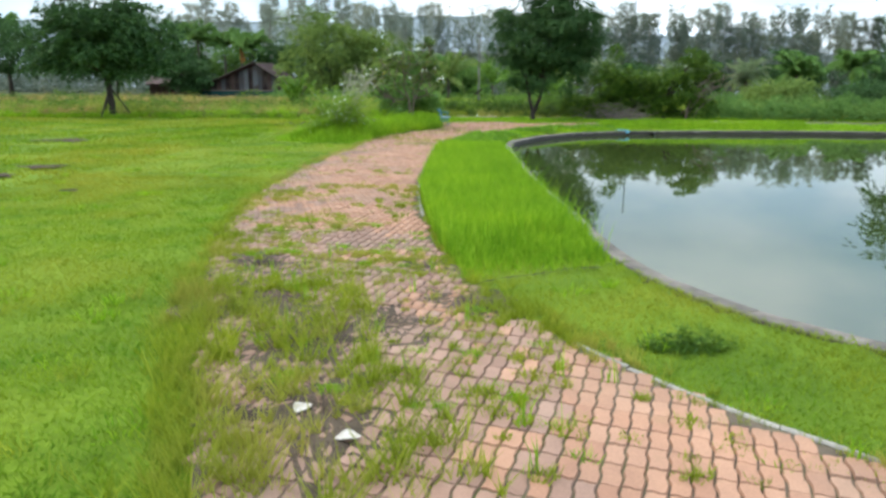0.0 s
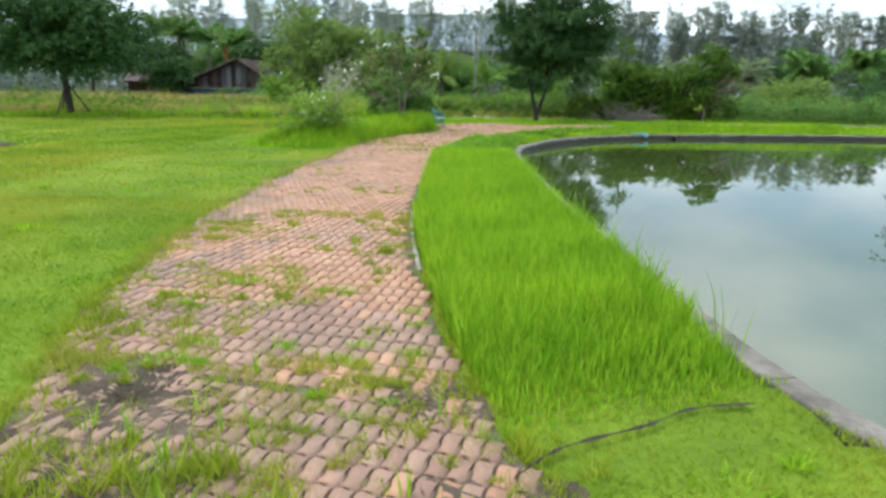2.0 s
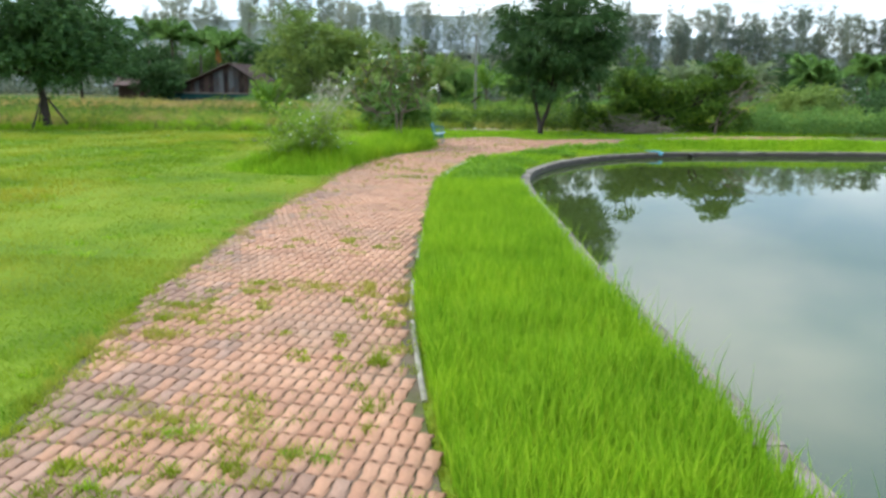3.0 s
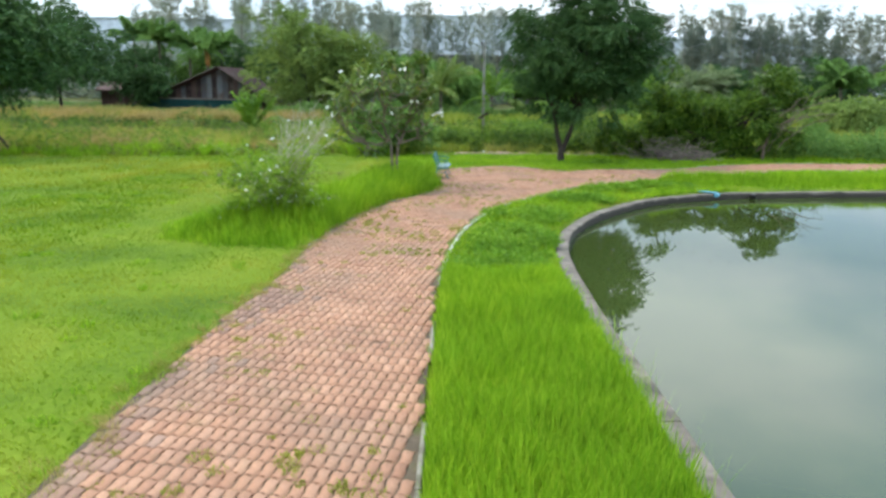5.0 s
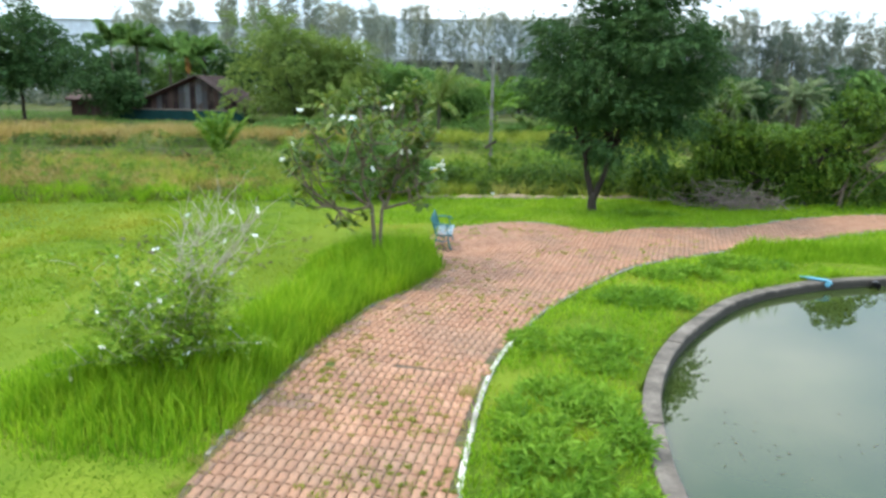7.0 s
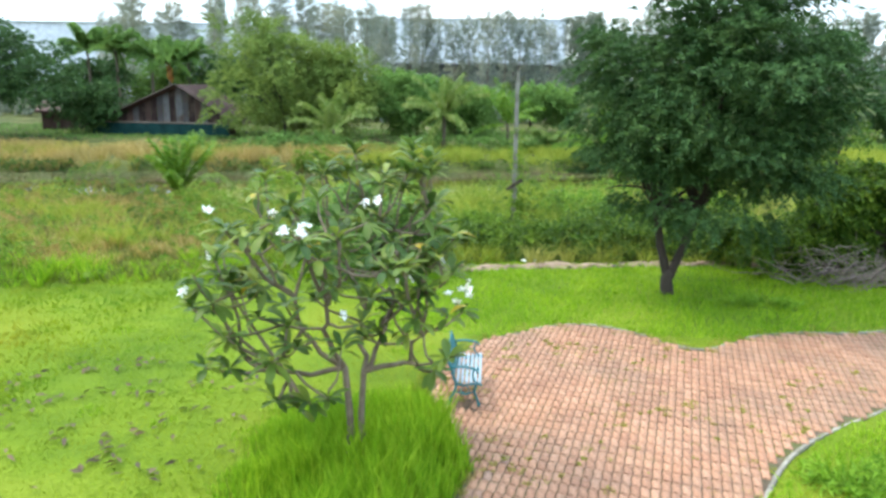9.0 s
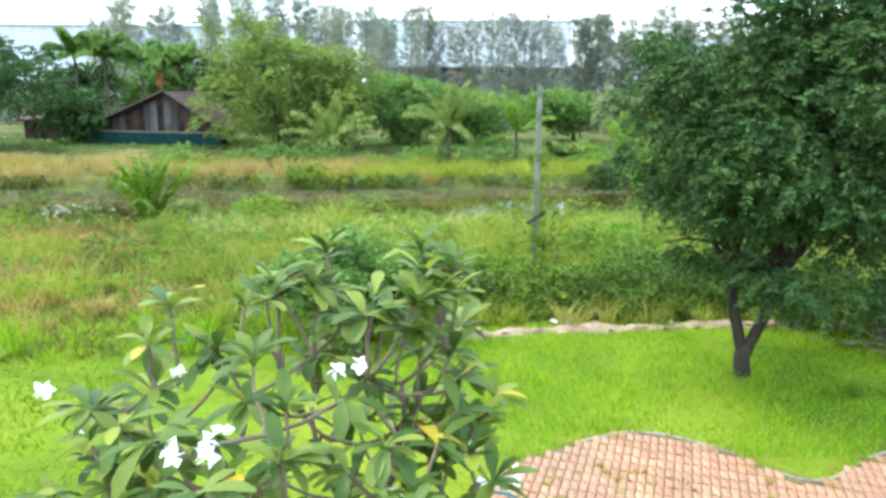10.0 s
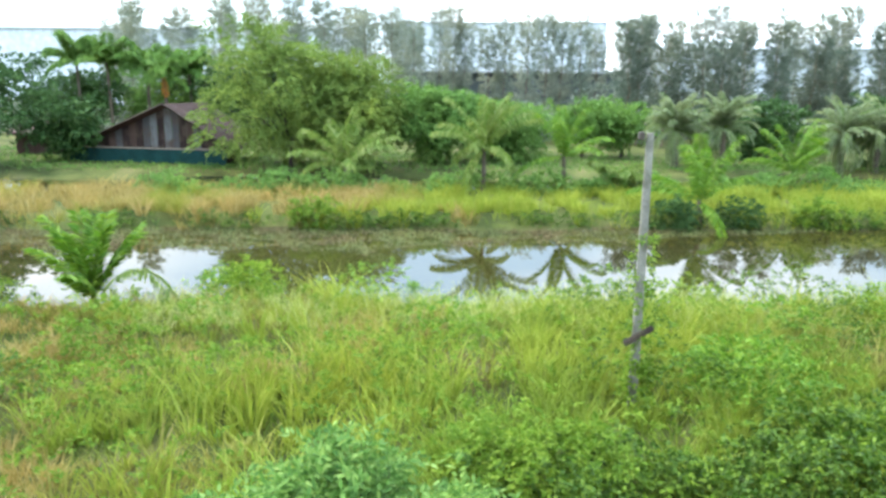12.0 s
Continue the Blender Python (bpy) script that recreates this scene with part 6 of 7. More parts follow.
weed_patch(0.75, 25.4, 0.95, 1.7, 1500, 0.2, 211, "bright green leafy weeds on the verge")
weed_patch(0.35, 23.3, 0.8, 0.9, 600, 0.18, 212, "bright green leafy weeds on the verge")
weed_patch(1.45, 28.3, 0.6, 1.0, 500, 0.15, 213, "bright green leafy weeds on the verge")
weed_patch(0.35, 28.6, 0.28, 0.5, 170, 0.14, 214, "leafy weeds beside the white kerb")
weed_patch(2.7, 31.2, 0.9, 0.7, 520, 0.15, 215, "low leafy weeds near the pond")
weed_patch(3.9, 33.2, 1.0, 0.6, 480, 0.15, 216, "low leafy weeds near the pond")
weed_patch(5.6, 34.4, 1.0, 0.45, 420, 0.14, 217, "low leafy weeds near the pond")
weed_patch(2.95, 5.2, 0.4, 0.28, 420, 0.1, 218, "small patch of dark green broad-leaved weed", VINE_LEAF, 0.045)
weed_patch(4.9, 40.9, 0.9, 0.35, 240, 0.12, 219, "low dark weeds below the shade tree")
x, y = scatter(5.0, 16.0, 34.4, 38.6, 900, R)
d = np.abs(y - (35.95 + 0.12 * np.clip(x - 9, 0, 9))) / 0.85 + np.clip(6.6 - x, 0, 9) + 0.35 * wave(x, y, 2.4)
k = free(x, y) & (d < 1.2)
x, y, d = x[k], y[k], d[k]
grass("tall_grass", x, y, R.uniform(0.2, 0.5, len(x)) * np.clip(1.25 - d, 0.15, 1), R.uniform(0.012, 0.024, len(x)), 0.4, TALL, R, "clump of tall green grass above the pond rim", 2)
# longer soft grass over the verge round the head of the pond
x, y = scatter(-0.8, 7.5, 23.0, 36.0, 420, R)
k = free(x, y) & (dist_to(RIM, x, y) < 2.6) & (wave(x, y, 1.7, 4.0) + R.normal(0, 0.25, len(x)) > -0.25)
x, y = x[k], y[k]
grass("verge_grass", x, y, R.uniform(0.05, 0.17, len(x)), R.uniform(0.012, 0.022, len(x)), 0.9, TALL, R, "soft uneven green grass on the verge round the pond", 2)

# washed silt lying over the pavers
def silt(cx, cy, rx, ry, seed, turn=0.0, z=0.03, label="grey-brown silt washed over the pavers", group="silt patches on the path"):
    r = np.random.default_rng(seed)
    n, m = 60, 14
    a = np.linspace(0, 2 * np.pi, n, endpoint=False)
    edge = 1 + 0.22 * np.sin(3 * a + r.uniform(0, 6)) + 0.16 * np.sin(5 * a + r.uniform(0, 6)) + 0.1 * np.sin(9 * a + r.uniform(0, 6)) + r.normal(0, 0.05, n)
    c, s2 = math.cos(turn), math.sin(turn)
    vs = [(cx, cy, z)]
    for j in range(1, m + 1):
        q = j / m
        for i in range(n):
            ex, ey = rx * q * edge[i] * math.cos(a[i]), ry * q * edge[i] * math.sin(a[i])
            vs.append((cx + ex * c - ey * s2, cy + ex * s2 + ey * c, z - 0.016 * q ** 2 + 0.007 * r.normal()))
    fs = [(0, 1 + i, 1 + (i + 1) % n) for i in range(n)]
    fs += [(1 + (j - 1) * n + i, 1 + j * n + i, 1 + j * n + (i + 1) % n, 1 + (j - 1) * n + (i + 1) % n) for j in range(1, m) for i in range(n)]
    tagged(link_mesh("silt_patch", vs, fs, SILT, True), label, "soil", group, "structure")


for i, (cx, cy, rx, ry, tn) in enumerate(((0.3, 3.7, 0.6, 0.95, 0.3), (-0.15, 4.9, 0.75, 0.9, 0.6), (-0.75, 6.0, 0.7, 1.0, 0.5), (0.4, 5.4, 0.55, 0.6, 0.0), (-1.25, 7.3, 0.6, 0.9, 0.4), (1.15, 6.1, 0.4, 0.6, 0.8), (0.55, 7.4, 0.35, 0.5, 0.3), (-1.45, 35.2, 0.3, 0.5, 0.2))):
    silt(cx, cy, rx, ry, 260 + i, tn)

for i, (cx, cy, rx, ry) in enumerate(((-9.4, 16.0, 0.45, 0.3), (-9.8, 14.3, 0.7, 0.35), (-13.4, 23.4, 0.9, 0.5), (-6.6, 12.4, 0.16, 0.12), (-4.9, 5.9, 0.1, 0.08))):
    silt(cx, cy, rx, ry, 280 + i, 0.2, 0.055, "small bare patch of dark soil in the mown lawn", "bare patches on the lawn")

# ragged fringe and tufts along and on the path
fx, fy, fh, fw = [], [], [], []


def tuft(x, y, r, n, h, w=0.008):
    a, q = R.uniform(0, 6.28, n), r * np.sqrt(R.uniform(0, 1, n))
    fx.append(x + q * np.cos(a))
    fy.append(y + q * np.sin(a))
    fh.append(h * R.uniform(0.4, 1.15, n))
    fw.append(w * R.uniform(0.7, 1.4, n))


for p in EDGE_L[::1]:
    if p[1] > 1.5:
        for _ in range(3):
            near_start = p[1] < 7
            tuft(p[0] + R.normal(0.0, 0.3 if near_start else 0.1), p[1] + R.normal(0, 0.15), R.uniform(0.05, 0.14), int(R.integers(14, 34)), R.uniform(0.12, 0.3) if near_start else R.uniform(0.05, 0.14))
for p in np.vstack([EDGE_R[12:48], EDGE_F[4:60]]):
    for _ in range(2):
        tuft(p[0] + R.normal(-0.02, 0.12), p[1] + R.normal(0, 0.12), R.uniform(0.04, 0.11), int(R.integers(10, 26)), R.uniform(0.05, 0.14))
# overgrown stretch at the start, thinning out along the path
for _ in range(310):
    cy = 2.3 + 4.3 * R.uniform(0, 1)
    cx = VERGE_L(cy) - 0.25 + 1.9 * R.uniform(0, 1) ** 1.4
    tuft(cx, cy, R.uniform(0.03, 0.1), int(R.integers(10, 30)), R.uniform(0.09, 0.34), 0.011)

for _ in range(46):
    tuft(R.normal(1.35, 0.3), R.normal(6.15, 0.45), R.uniform(0.03, 0.1), int(R.integers(10, 30)), R.uniform(0.06, 0.2), 0.011)
for _ in range(64):
    s = R.uniform(0, 1)
    tuft(1.3 + 1.1 * s + R.normal(0, 0.13), 6.3 - 1.6 * s + R.normal(0, 0.13), R.uniform(0.03, 0.09), int(R.integers(10, 28)), R.uniform(0.05, 0.18), 0.011)


def path_tufts(n, y0, y1, side, size):
    """Low flat tufts in the joints, gathered in drifts; side: how firmly they keep to the left edge."""
    got = 0
    while got < n:
        cy = R.uniform(y0, y1)
        lo = VERGE_L(min(cy, 33.0)) - (0.6 if cy > 33 else 0)
        hi = VERGE_R(cy)
        cx = lo + (min(hi, lo + 7.5) - lo) * R.uniform(0, 1) ** side
        if not inside(PATH_POLY, np.array([cx]), np.array([cy]))[0] or wave(np.array([cx]), np.array([cy]), 1.1, 3.0)[0] + R.normal(0, 0.3) < 0.05:
            continue
        got += 1
        tuft(cx, cy, size * R.uniform(0.4, 1.2), int(R.integers(24, 60)), R.uniform(0.03, 0.1) if cy < 14 else R.uniform(0.018, 0.06), 0.014)


path_tufts(300, 2.8, 8.0, 1.15, 0.1)
path_tufts(460, 7.0, 15.0, 1.25, 0.12)
path_tufts(230, 15.0, 28.0, 1.25, 0.1)
path_tufts(130, 28.0, 39.0, 1.0, 0.11)
path_tufts(480, 24.0, 39.0, 0.9, 0.05)
tuft(-0.24, 11.42, 0.1, 90, 0.2)
tuft(-0.53, 26.5, 0.13, 120, 0.2)
fx, fy, fh, fw = (np.concatenate(q) for q in (fx, fy, fh, fw))
open_spot = (np.hypot(fx - 0.22, fy - 3.62) > 0.2) & (np.hypot(fx - 0.58, fy - 3.26) > 0.2)
fx, fy, fh, fw = fx[open_spot], fy[open_spot], fh[open_spot], fw[open_spot]
rear = fy > 14.0
grass("path_weeds", fx[~rear], fy[~rear], fh[~rear], fw[~rear], 0.8, JOINT_GRASS, R, "yellow-green grass tufts sprouting between the pavers", 1, 0.02)
grass("path_weeds", fx[rear], fy[rear], fh[rear], fw[rear], 0.9, THIN_GRASS, R, "thin yellowish grass creeping along the joints", 1, 0.02)
# compact green cushions and thin upright shoots standing on the near end of the path
r = np.random.default_rng(307)
n = 46
cy = r.uniform(3.0, 10.5, n)
cx = VERGE_L(cy) + (VERGE_R(cy) - VERGE_L(cy)) * r.uniform(0.12, 0.97, n)
m = r.integers(35, 110, n)
q = np.repeat(np.arange(n), m)
rad = np.repeat(r.uniform(0.035, 0.08, n), m)
x, y = cx[q] + r.normal(0, 1, len(q)) * rad, cy[q] + r.normal(0, 0.7, len(q)) * rad
grass("grass_cushions", x, y, r.uniform(0.03, 0.075, len(q)), r.uniform(0.006, 0.011, len(q)), 0.9, TALL, r, "small bright green grass cushions rooted between the pavers", 1, 0.03)
n = 34
cy = r.uniform(2.9, 8.5, n)
cx = VERGE_L(cy) + (VERGE_R(cy) - VERGE_L(cy)) * r.uniform(0.15, 1.0, n)
q = np.repeat(np.arange(n), r.integers(3, 10, n))
x, y = cx[q] + r.normal(0, 0.025, len(q)), cy[q] + r.normal(0, 0.025, len(q))
grass("grass_shoots", x, y, r.uniform(0.1, 0.26, len(q)), r.uniform(0.007, 0.013, len(q)), 0.3, TALL, r, "thin upright yellow-green grass shoots growing through the paving", 2, 0.02)

# wild field before the canal
EDGE_W = lambda x: np.where(x < -2.5, 42.9 + 0.26 * np.clip(x + 2.5, -30, 0), 44.15 + 0.12 * np.clip(x, -2.5, 30))  # noqa: E731
def clumps(name, cx, cy, size, n, hgt, wid, mat, label):
    """Bunches of blades that fan out from a common foot."""
    k = len(cx)
    a = R.uniform(0, 2 * np.pi, k * n)
    q = np.repeat(size, n) * np.sqrt(R.uniform(0, 1, k * n))
    x, y = np.repeat(cx, n) + q * np.cos(a), np.repeat(cy, n) + q * np.sin(a)
    h = np.repeat(hgt, n) * R.uniform(0.45, 1.1, k * n)
    base = np.stack([x, y, ground_z(x, y) - 0.02], 1)
    v, f = blades(base, h, wid * R.uniform(0.7, 1.5, k * n), 0.85, R, 2, None, a + R.normal(0, 0.5, k * n))
    tagged(link_mesh(name, v, f, mat), label, "grass", kind="stuff")


cx, cy = scatter(-13, 4, 3, 38, 0.7, R)
k = free(cx, cy, 0.5) & (wave(cx, cy, 0.7, 8.0) > -0.15)
cx, cy = cx[k], cy[k]
clumps("lawn_tufts", cx, cy, R.uniform(0.05, 0.22, len(cx)), 44, R.uniform(0.06, 0.13, len(cx)), 0.013, TALL, "darker green tufts standing in the mown lawn")


def field_points(per):
    x, y = scatter(-30, 15, 38, 60, per, R)
    k = (y > EDGE_W(x) + 0.25 * wave(x, y, 2)) & (y < near_bank(x) - 0.9)
    return x[k], y[k]


cx, cy = field_points(4.6)
hollow = wave(cx, cy, 1.35, 6.0) + R.normal(0, 0.12, len(cx)) > -0.5
cx, cy = cx[hollow], cy[hollow]
tall = (0.55 + 0.35 * R.uniform(-1, 1, len(cx)) + 0.3 * wave(cx, cy, 0.9, 1.0)) * np.where(cx < -9, 0.8, 1.1) * np.clip((cy - EDGE_W(cx)) / 5.0 + 0.45, 0.45, 1)
tall = np.clip(tall * 1.15 + 0.3 * wave(cx, cy, 0.45, 2.0) * (cx > -12), 0.25, 1.45)
green = (wave(cx, cy, 0.55, 7.0) + R.normal(0, 0.25, len(cx)) > 0.3) | ((cx < -4) & (cy - EDGE_W(cx) + 0.6 * wave(cx, cy, 0.8, 3.0) < 2.0))
gold = ~green & (cx + 6 * wave(cx, cy, 0.5, 9.0) + R.normal(0, 1.5, len(cx)) < -8.5)
clumps("field_grass", cx[gold], cy[gold], R.uniform(0.08, 0.3, gold.sum()), 34, tall[gold] * 0.9, 0.024, GOLD, "golden brown dry bunches of wild grass in the field")
olive = ~green & ~gold
clumps("field_grass", cx[olive], cy[olive], R.uniform(0.08, 0.3, olive.sum()), 36, tall[olive] * 1.1, 0.025, FIELD, "tall tangled yellow-green wild grass of the field")
edge = green & (cx < -4) & (cy - EDGE_W(cx) < 3.0)
rest = green & ~edge
clumps("field_grass", cx[edge], cy[edge], R.uniform(0.08, 0.3, edge.sum()), 48, tall[edge], 0.02, TALL, "lush bright green grass along the lawn edge")
clumps("field_grass", cx[rest], cy[rest], R.uniform(0.08, 0.3, rest.sum()), 36, tall[rest] * 1.1, 0.026, BANK, "yellow-green bunches of wild grass in the field")
x, y = scatter(-30, 15, 38, 59, 5, R)
k = (y > EDGE_W(x)) & (y < near_bank(x) - 1.4) & (wave(x, y, 0.8, 4.0) > -0.05)
x, y = x[k], y[k]
p = np.stack([x, y, ground_z(x, y) + R.uniform(0.15, 0.8, len(x))], 1)
w = unit(np.stack([R.normal(0, 0.8, len(x)), R.normal(0, 0.8, len(x)), R.uniform(0.1, 1.0, len(x))], 1))
v, f = sprays(p, w, 12, 0.4, 0.14, 0.05, R, 0.35)
tagged(link_mesh("field_weeds", v, f, WEED), "leafy green weeds tangled through the wild grass", "weeds", kind="stuff")
x, y = scatter(-60, -30, 36, 57, 34, R)
h = R.uniform(0.4, 0.9, len(x))
grass("field_grass", x, y, h, R.uniform(0.04, 0.08, len(x)), 0.7, FIELD, R, "tall tangled yellow-green wild grass of the field", 2)
x, y = scatter(15, 50, 45.5, 60, 44, R)
k = y > 46.5
x, y = x[k], y[k]
grass("field_grass", x, y, R.uniform(0.5, 1.1, len(x)), R.uniform(0.03, 0.06, len(x)), 0.6, FIELD, R, "tall tangled yellow-green wild grass of the field", 2)
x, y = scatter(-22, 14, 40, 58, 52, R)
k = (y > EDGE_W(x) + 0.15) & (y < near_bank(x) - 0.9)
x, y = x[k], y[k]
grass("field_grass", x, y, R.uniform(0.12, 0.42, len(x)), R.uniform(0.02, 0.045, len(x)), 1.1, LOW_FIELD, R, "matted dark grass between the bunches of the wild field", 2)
# golden grass on the far bank, aquatic weeds along its foot
x, y = scatter(-48, 36, 66, 86, 1.35, R)
k = (y > far_bank(x) + 0.5) & (y < far_bank(x) + 9.3)
x, y = x[k], y[k]
size, tall = R.uniform(0.2, 0.6, len(x)), np.clip(0.75 + 0.3 * wave(x, y, 0.7) + R.normal(0, 0.15, len(x)), 0.35, 1.2)
gold = x + 7 * wave(x, y, 0.35, 3.0) + R.normal(0, 2.0, len(x)) < -10
clumps("bank_grass", x[~gold], y[~gold], size[~gold], 58, tall[~gold], 0.032, BANK, "yellow-green tall grass on the far canal bank")
clumps("bank_grass", x[gold], y[gold], size[gold], 58, tall[gold], 0.032, GOLD, "golden dry tall grass on the far canal bank")
# pale feathery seed grass along the near bank
x, y = scatter(-12, 14, 50, 59, 3.2, R)
k = (y < near_bank(x) - 1.0) & (y > near_bank(x) - 4.5 + wave(x, y, 0.8))
x, y = x[k], y[k]
clumps("seed_grass", x, y, R.uniform(0.1, 0.35, len(x)), 30, R.uniform(0.5, 1.0, len(x)), 0.018, REED, "pale feathery seeding grass along the canal")
x, y = scatter(-36, 12, 60, 75, 110, R)
reach = np.clip(5.5 - 0.28 * np.clip(x + 6, 0, 40), 0.6, 6) * (0.75 + 0.25 * wave(x, y * 0.3, 0.8))
k = (y > far_bank(x) - reach) & (y < far_bank(x) + 0.8)
k &= (wave(x, y, 1.9, 6.0) > -0.25) | (y > far_bank(x) - 1.0)
x, y = x[k], y[k]
grass("water_weeds", x, y, R.uniform(0.05, 0.2, len(x)), R.uniform(0.02, 0.05, len(x)), 1.6, MAT_WEED, R, "floating green and brown water weeds along the bank", 1, z=CANAL_Z)
x, y = scatter(-70, 50, 84, 104, 12, R)
k = y > far_bank(x) + 21.0
x, y = x[k], y[k]
grass("orchard_grass", x, y, R.uniform(0.1, 0.3, len(x)), R.uniform(0.06, 0.14, len(x)), 0.8, ORCHARD_LEAF, R, "dark green grass below the orchard trees", 1)
# low leafy growth at the foot of the orchard trees and along the far waterline
r = np.random.default_rng(232)
n = 2600
px = r.uniform(-24, 34, n)
py = far_bank(px) + 8.2 + r.normal(0, 0.7, n) + 1.4 * wave(px, px * 0.3, 0.7)
p = np.stack([px, py, ground_z(px, py) + r.uniform(0.1, 1.0, n) * np.clip(0.95 + 0.8 * wave(px, py * 0.2, 0.9, 5.0), 0.2, 1.8)], 1)
v, f = sprays(p, unit(r.normal(0, 1, (n, 3)) + np.array([0, 0, 0.6])), 8, 0.45, 0.28, 0.1, r, 0.4)
tagged(link_mesh("bank_shrubs", v, f, ORCHARD_LEAF), "low leafy shrubs along the top of the far bank", "shrubs", kind="stuff")
n = 2200
px = r.uniform(-40, 30, n)
py = far_bank(px) + 0.5 + r.normal(0, 0.25, n)
k = wave(px, px * 0.2, 0.6, 2.0) + r.normal(0, 0.2, n) > -0.1
px, py = px[k], py[k]
p = np.stack([px, py, CANAL_Z + r.uniform(0.1, 0.75, len(px))], 1)
v, f = sprays(p, unit(r.normal(0, 1, (len(px), 3)) + np.array([0, 0, 0.5])), 7, 0.35, 0.22, 0.07, r, 0.4)
tagged(link_mesh("bank_weeds", v, f, CREEPER_LEAF), "dark leafy weeds along the foot of the far bank", "weeds", kind="stuff")
# mounds of creepers and weeds that make the wild field uneven
for count, mat, seed, lab in ((24, WEED, 241, "mounds of leafy green weeds in the wild field"), (10, LUSH_LEAF, 242, "pale green creepers heaped over the wild grass"), (20, VINE_LEAF, 243, "dark green tangled creepers in the wild field"),
                              (26, VINE_LEAF, 244, "dark green weeds scattered along the canal side of the field")):
    r = np.random.default_rng(seed)
    lob = []
    while len(lob) < count:
        mx, my = (r.uniform(-32, -9), r.uniform(46, 55)) if seed == 244 else (r.uniform(-13, 11), r.uniform(44.8, 57))
        if my > EDGE_W(np.array(mx)) + 0.8 and my < near_bank(mx) - 2.0 and (seed != 243 or mx > -1):
            s = r.uniform(0.5, 1.15)
            lob.append((mx, my, float(ground_z(np.array(mx), np.array(my))) + 0.5 * s, s, 0.8 * s, 0.85 * s))
    p, w = lobes_points(lob, count * 85, r, 0.75, -0.4)
    v, f = sprays(p, w, 10, 0.32, 0.105, 0.045, r, 0.45)
    tagged(link_mesh("field_creepers", v, f, mat), lab, "weeds", kind="stuff")
r = np.random.default_rng(246)
lob = []
while len(lob) < 105:
    mx, my = r.uniform(-5.5, 9.5), r.uniform(44.6, 50.2)
    if my < 47.2 + 0.35 * mx and my > EDGE_W(np.array(mx)) + 0.7:
        q = r.uniform(0.35, 0.8)
        lob.append((mx, my, float(ground_z(np.array(mx), np.array(my))) + 0.55 * q, q, 0.85 * q, 0.8 * q))
c, w = lobes_points(lob, 1500, r, 0.8, -0.4)
p = c.repeat(7, 0) + r.normal(0, 0.09, (7 * len(c), 3))
v, f = sprays(p, unit(w.repeat(7, 0) + r.normal(0, 0.5, (7 * len(c), 3))), 6, 0.2, 0.095, 0.055, r, 0.6)
tagged(link_mesh("field_creepers", v, f, CREEPER_LEAF), "dark green leafy creepers smothering the edge of the wild field", "weeds", kind="stuff")
# rank weeds between thicket and pond, and a fringe that hangs over the far rim
r = np.random.default_rng(251)
n = 5200
px, py = r.uniform(13, 34, n), r.uniform(43.4, 48.5, n)
k = (wave(px, py, 0.9, 1.0) > -0.35) & (py > EDGE_F[-1, 1] - 0.6)
px, py = px[k], py[k]
p = np.stack([px, py, ground_z(px, py) + r.uniform(0.1, 1.15, len(px)) * (1 + 0.6 * wave(px, py, 1.2))], 1)
v, f = sprays(p, unit(r.normal(0, 0.6, (len(px), 3)) + np.array([0, 0, 0.8])), 8, 0.4, 0.22, 0.05, r, 0.45)
tagged(link_mesh("rank_weeds", v, f, ORCHARD_LEAF), "rank dark green weeds between thicket and path", "weeds", kind="stuff")
sel = RIM[(RIM[:, 1] > 31) & (RIM[:, 0] > 4.5) & (RIM[:, 0] < 27)]
q = sel[r.integers(0, len(sel), 2600)] + np.stack([r.normal(0, 0.12, 2600), 0.32 + np.abs(r.normal(0, 0.12, 2600))], 1)
k = wave(q[:, 0], q[:, 1], 1.7, 2.0) + r.normal(0, 0.2, len(q)) > -0.1
q = q[k]
v, f = blades(np.column_stack([q, np.full(len(q), 0.0)]), r.uniform(0.1, 0.3, len(q)), r.uniform(0.012, 0.022, len(q)), 0.9, r, 2, None, r.normal(-1.57, 0.6, len(q)))
tagged(link_mesh("rim_grass", v, f, TALL), "ragged grass hanging over the far pond rim", "grass", kind="stuff")
# dense understorey that closes the view below the tree row
r = np.random.default_rng(231)
n = 6500
px, py = r.uniform(-95, 110, n), r.uniform(118, 138, n)
p = np.stack([px, py, -0.5 + r.uniform(0.0, 1.0, n) * (np.where(px > 6, 5.6, 3.8) + 1.2 * wave(px, py, 0.25))], 1)
v, f = sprays(p, unit(r.normal(0, 1, (n, 3))), 7, 1.0, 0.75, 0.36, r, 0.3)
tagged(link_mesh("undergrowth", v, f, DARK_PINE), "dark green undergrowth below the tall tree row", "undergrowth", kind="stuff")

# ---------------------------------------------------------------- pavers
PW, PL, JOINT = 0.118, 0.236, 0.0085


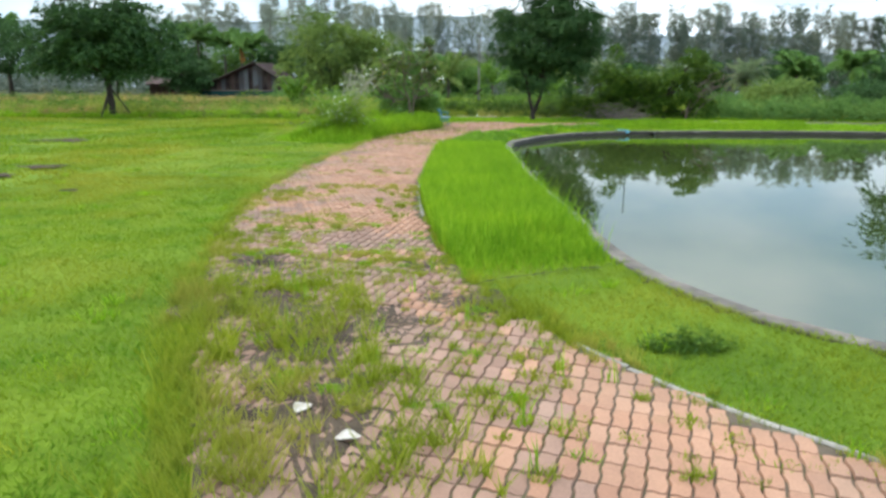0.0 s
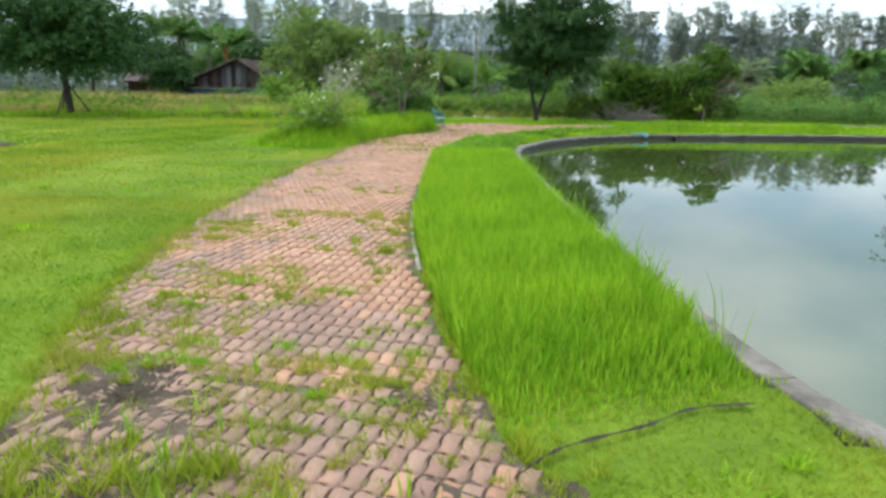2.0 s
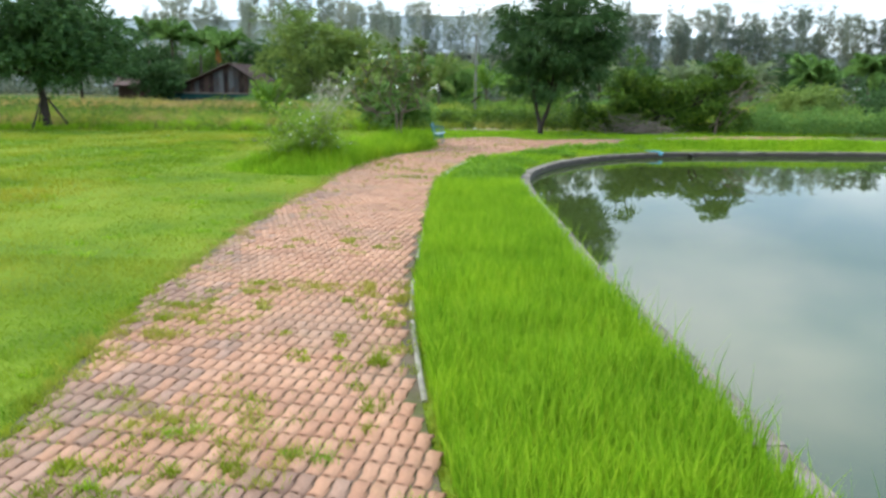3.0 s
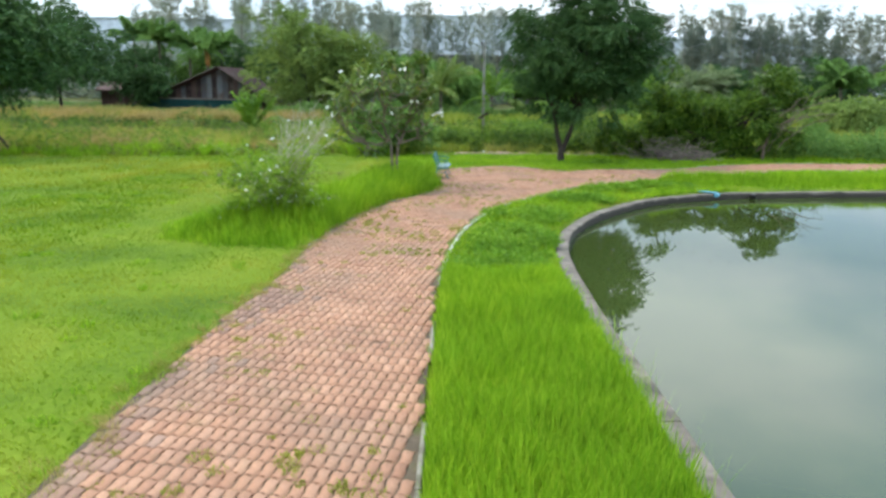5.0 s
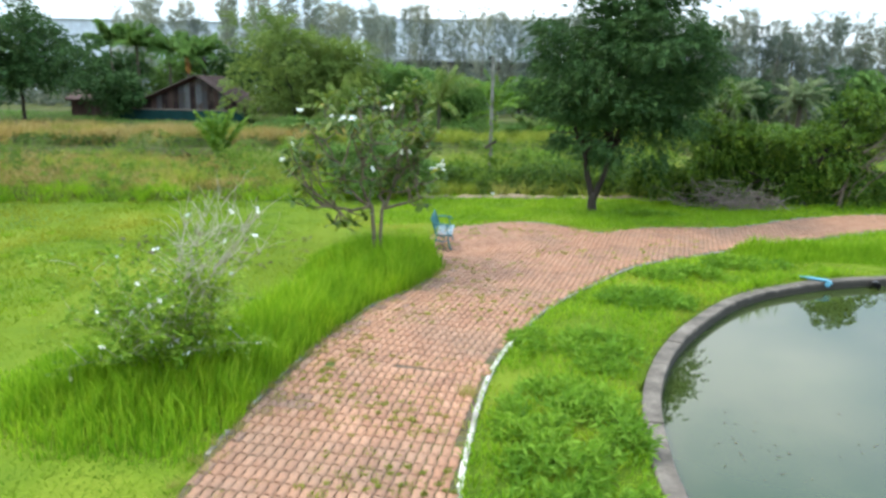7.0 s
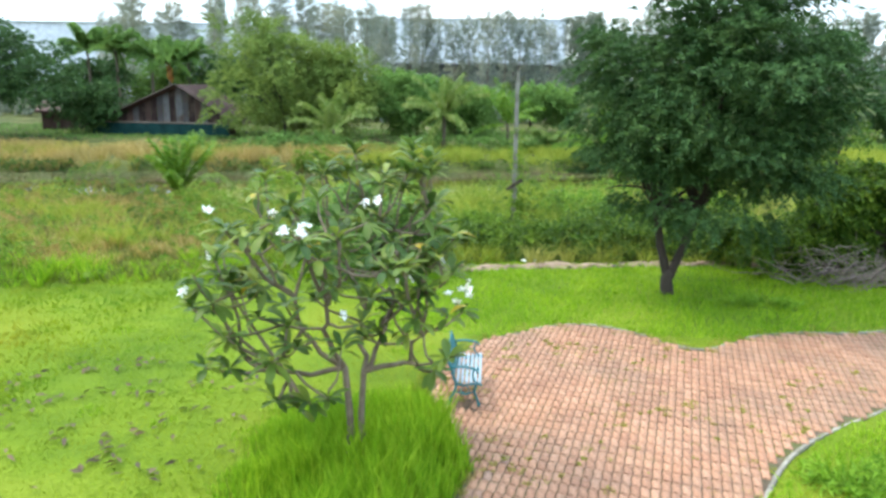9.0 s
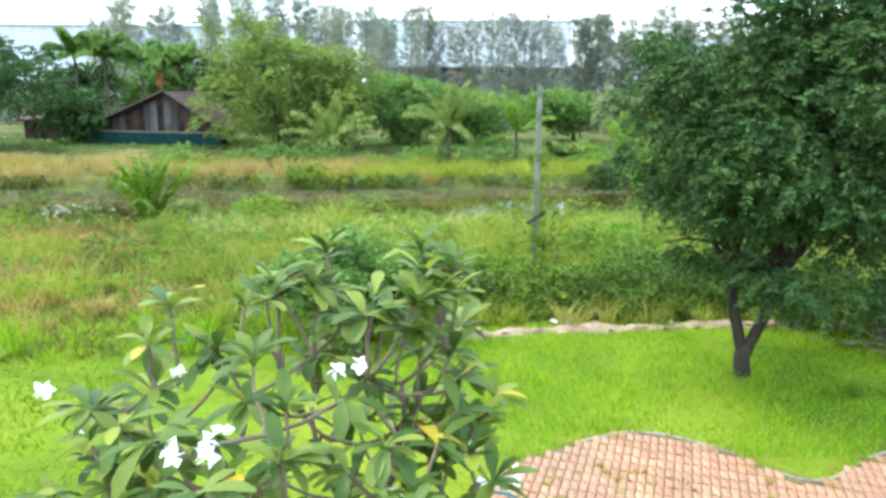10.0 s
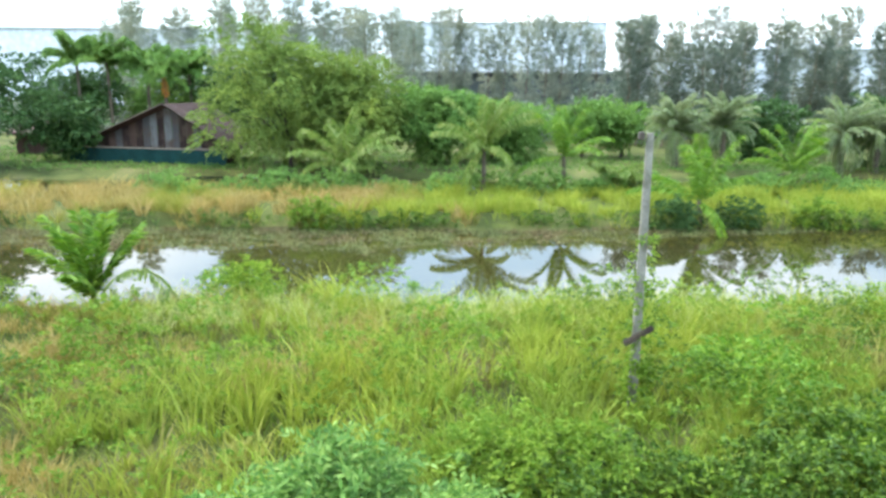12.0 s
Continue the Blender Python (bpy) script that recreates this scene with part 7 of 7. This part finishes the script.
def paver_mesh():
    """A wavy paver: long sides in a zigzag that fits its neighbour, rounded top edge."""
    vs = np.array([0.0, 0.27, 0.45, 0.66, 0.84, 1.0])
    off = np.array([0.0, 0.007, 0.007, -0.007, -0.007, 0.0])
    us = np.array([-0.5, -0.18, 0.18, 0.5])
    eo = np.array([0.0, 0.007, -0.007, 0.0])
    w, ln = PW - JOINT, PL - JOINT * 1.1
    right = [(w / 2 + o, (v - 0.5) * ln) for v, o in zip(vs, off)]
    top = [(u * w, ln / 2 + e) for u, e in zip(us, eo)][1:-1][::-1]
    left = [(-w / 2 + o, (v - 0.5) * ln) for v, o in zip(vs, off)][::-1]
    bot = [(u * w, -ln / 2 + e) for u, e in zip(us, eo)][1:-1]
    ring = np.array(right + top + left + bot)
    inner = ring * np.array([1 - 0.012 / w, 1 - 0.012 / ln])
    n = len(ring)
    v = np.vstack([np.column_stack([inner, np.full(n, 0.024)]), np.column_stack([ring, np.full(n, 0.002)])])
    f = [list(range(n))]
    for a in (0,):
        f += [[a * n + i, a * n + n + i, a * n + n + (i + 1) % n, a * n + (i + 1) % n] for i in range(n)]
    return v, f, n


def lay_pavers():
    rng = np.random.default_rng(301)
    v, f, n = paver_mesh()
    proto = link_mesh("paver", v, f, PAVER)
    worn = link_mesh("paver", v, f, OLD_PAVER)
    tri = []
    for q in f:
        tri += [(q[0], q[i], q[i + 1]) for i in range(1, len(q) - 1)]
    tri = np.array(tri)
    mats = []
    for y0, y1, deg in ((-6.0, 7.6, 12.6), (7.6, 27.35, 8.0), (27.35, 46.0, 14.6)):
        a = radians(deg)
        c, s = math.cos(a), math.sin(a)
        ox, oy = 0.0, (y0 + y1) / 2
        far = int((y1 - y0) / PL / 2) + 22
        gi, gj = np.meshgrid(np.arange(-60, 160), np.arange(-far, far))
        lx, ly = gi.ravel() * PW, gj.ravel() * PL
        x, y = ox + lx * c + ly * s, oy - lx * s + ly * c
        k = (y >= y0) & (y < y1) & inside(PATH_POLY, x, y) & (x < 17)
        x, y = x[k], y[k]
        k = np.minimum(np.minimum(dist_to(EDGE_L, x, y), dist_to(EDGE_R, x, y)), dist_to(EDGE_F, x, y)) > 0.07
        mats += [(px, py, deg) for px, py in zip(x[k], y[k])]
    arr = np.array(mats)
    m = len(arr)
    sink = 0.006 * wave(arr[:, 0], arr[:, 1], 1.3, 2.0) + rng.normal(0, 0.003, m)
    yaw = -np.radians(arr[:, 2]) + rng.normal(0, 0.018, m)
    tx, ty = rng.normal(0, 0.018, m), rng.normal(0, 0.012, m)
    near = (arr[:, 1] > 2.6) & (arr[:, 1] < 5.6) & (arr[:, 0] > 0.2)
    pick = np.flatnonzero(near)
    pick = pick[np.argsort(np.hypot(arr[pick, 0] - 2.0, arr[pick, 1] - 3.2))][:300]
    left = dist_to(EDGE_L, arr[:, 0], arr[:, 1])
    grime = 0.85 - left / np.where(arr[:, 1] < 12, 2.0, 1.1) + 0.55 * wave(arr[:, 0], arr[:, 1], 1.4, 5.0) + np.where((arr[:, 1] > 5.0) & (arr[:, 1] < 9.5), 0.7, 0) + np.where(arr[:, 1] <= 5.0, 0.3, 0) + np.where((arr[:, 1] < 5.3) & (arr[:, 0] < 2.0), 0.45, 0) - np.where(arr[:, 1] > 22, 0.4, np.where(arr[:, 1] > 9, 0.2, 0))
    dirty = grime + rng.normal(0, 0.17, m) > 0.32
    single = np.zeros(m, bool)
    single[pick] = True
    for i in pick:
        ob = bpy.data.objects.new("paver", worn.data if dirty[i] else proto.data)
        scene.collection.objects.link(ob)
        ob.parent = path
        ob.matrix_basis = Matrix.LocRotScale((arr[i, 0], arr[i, 1], sink[i]), Euler((tx[i], ty[i], yaw[i])), None)
    bpy.data.objects.remove(proto)
    bpy.data.objects.remove(worn)
    r = np.flatnonzero(~single)
    c, s = np.cos(yaw[r])[:, None], np.sin(yaw[r])[:, None]
    X = v[None, :, 0] * c - v[None, :, 1] * s
    Y = v[None, :, 0] * s + v[None, :, 1] * c
    Z = v[None, :, 2] + X * -ty[r][:, None] + Y * tx[r][:, None] + sink[r][:, None]
    V = np.stack([X + arr[r, 0][:, None], Y + arr[r, 1][:, None], Z], -1).reshape(-1, 3)
    F = (tri[None] + (np.arange(len(r)) * len(v))[:, None, None]).reshape(-1, 3)
    ob = link_mesh("paving", V, F, PAVER)
    ob.data.materials.append(OLD_PAVER)
    ob.data.polygons.foreach_set("material_index", np.repeat(dirty[r].astype(np.int32), len(tri)))
    tagged(under(ob, path), "rows of wavy terracotta pavers", kind="stuff")


lay_pavers()
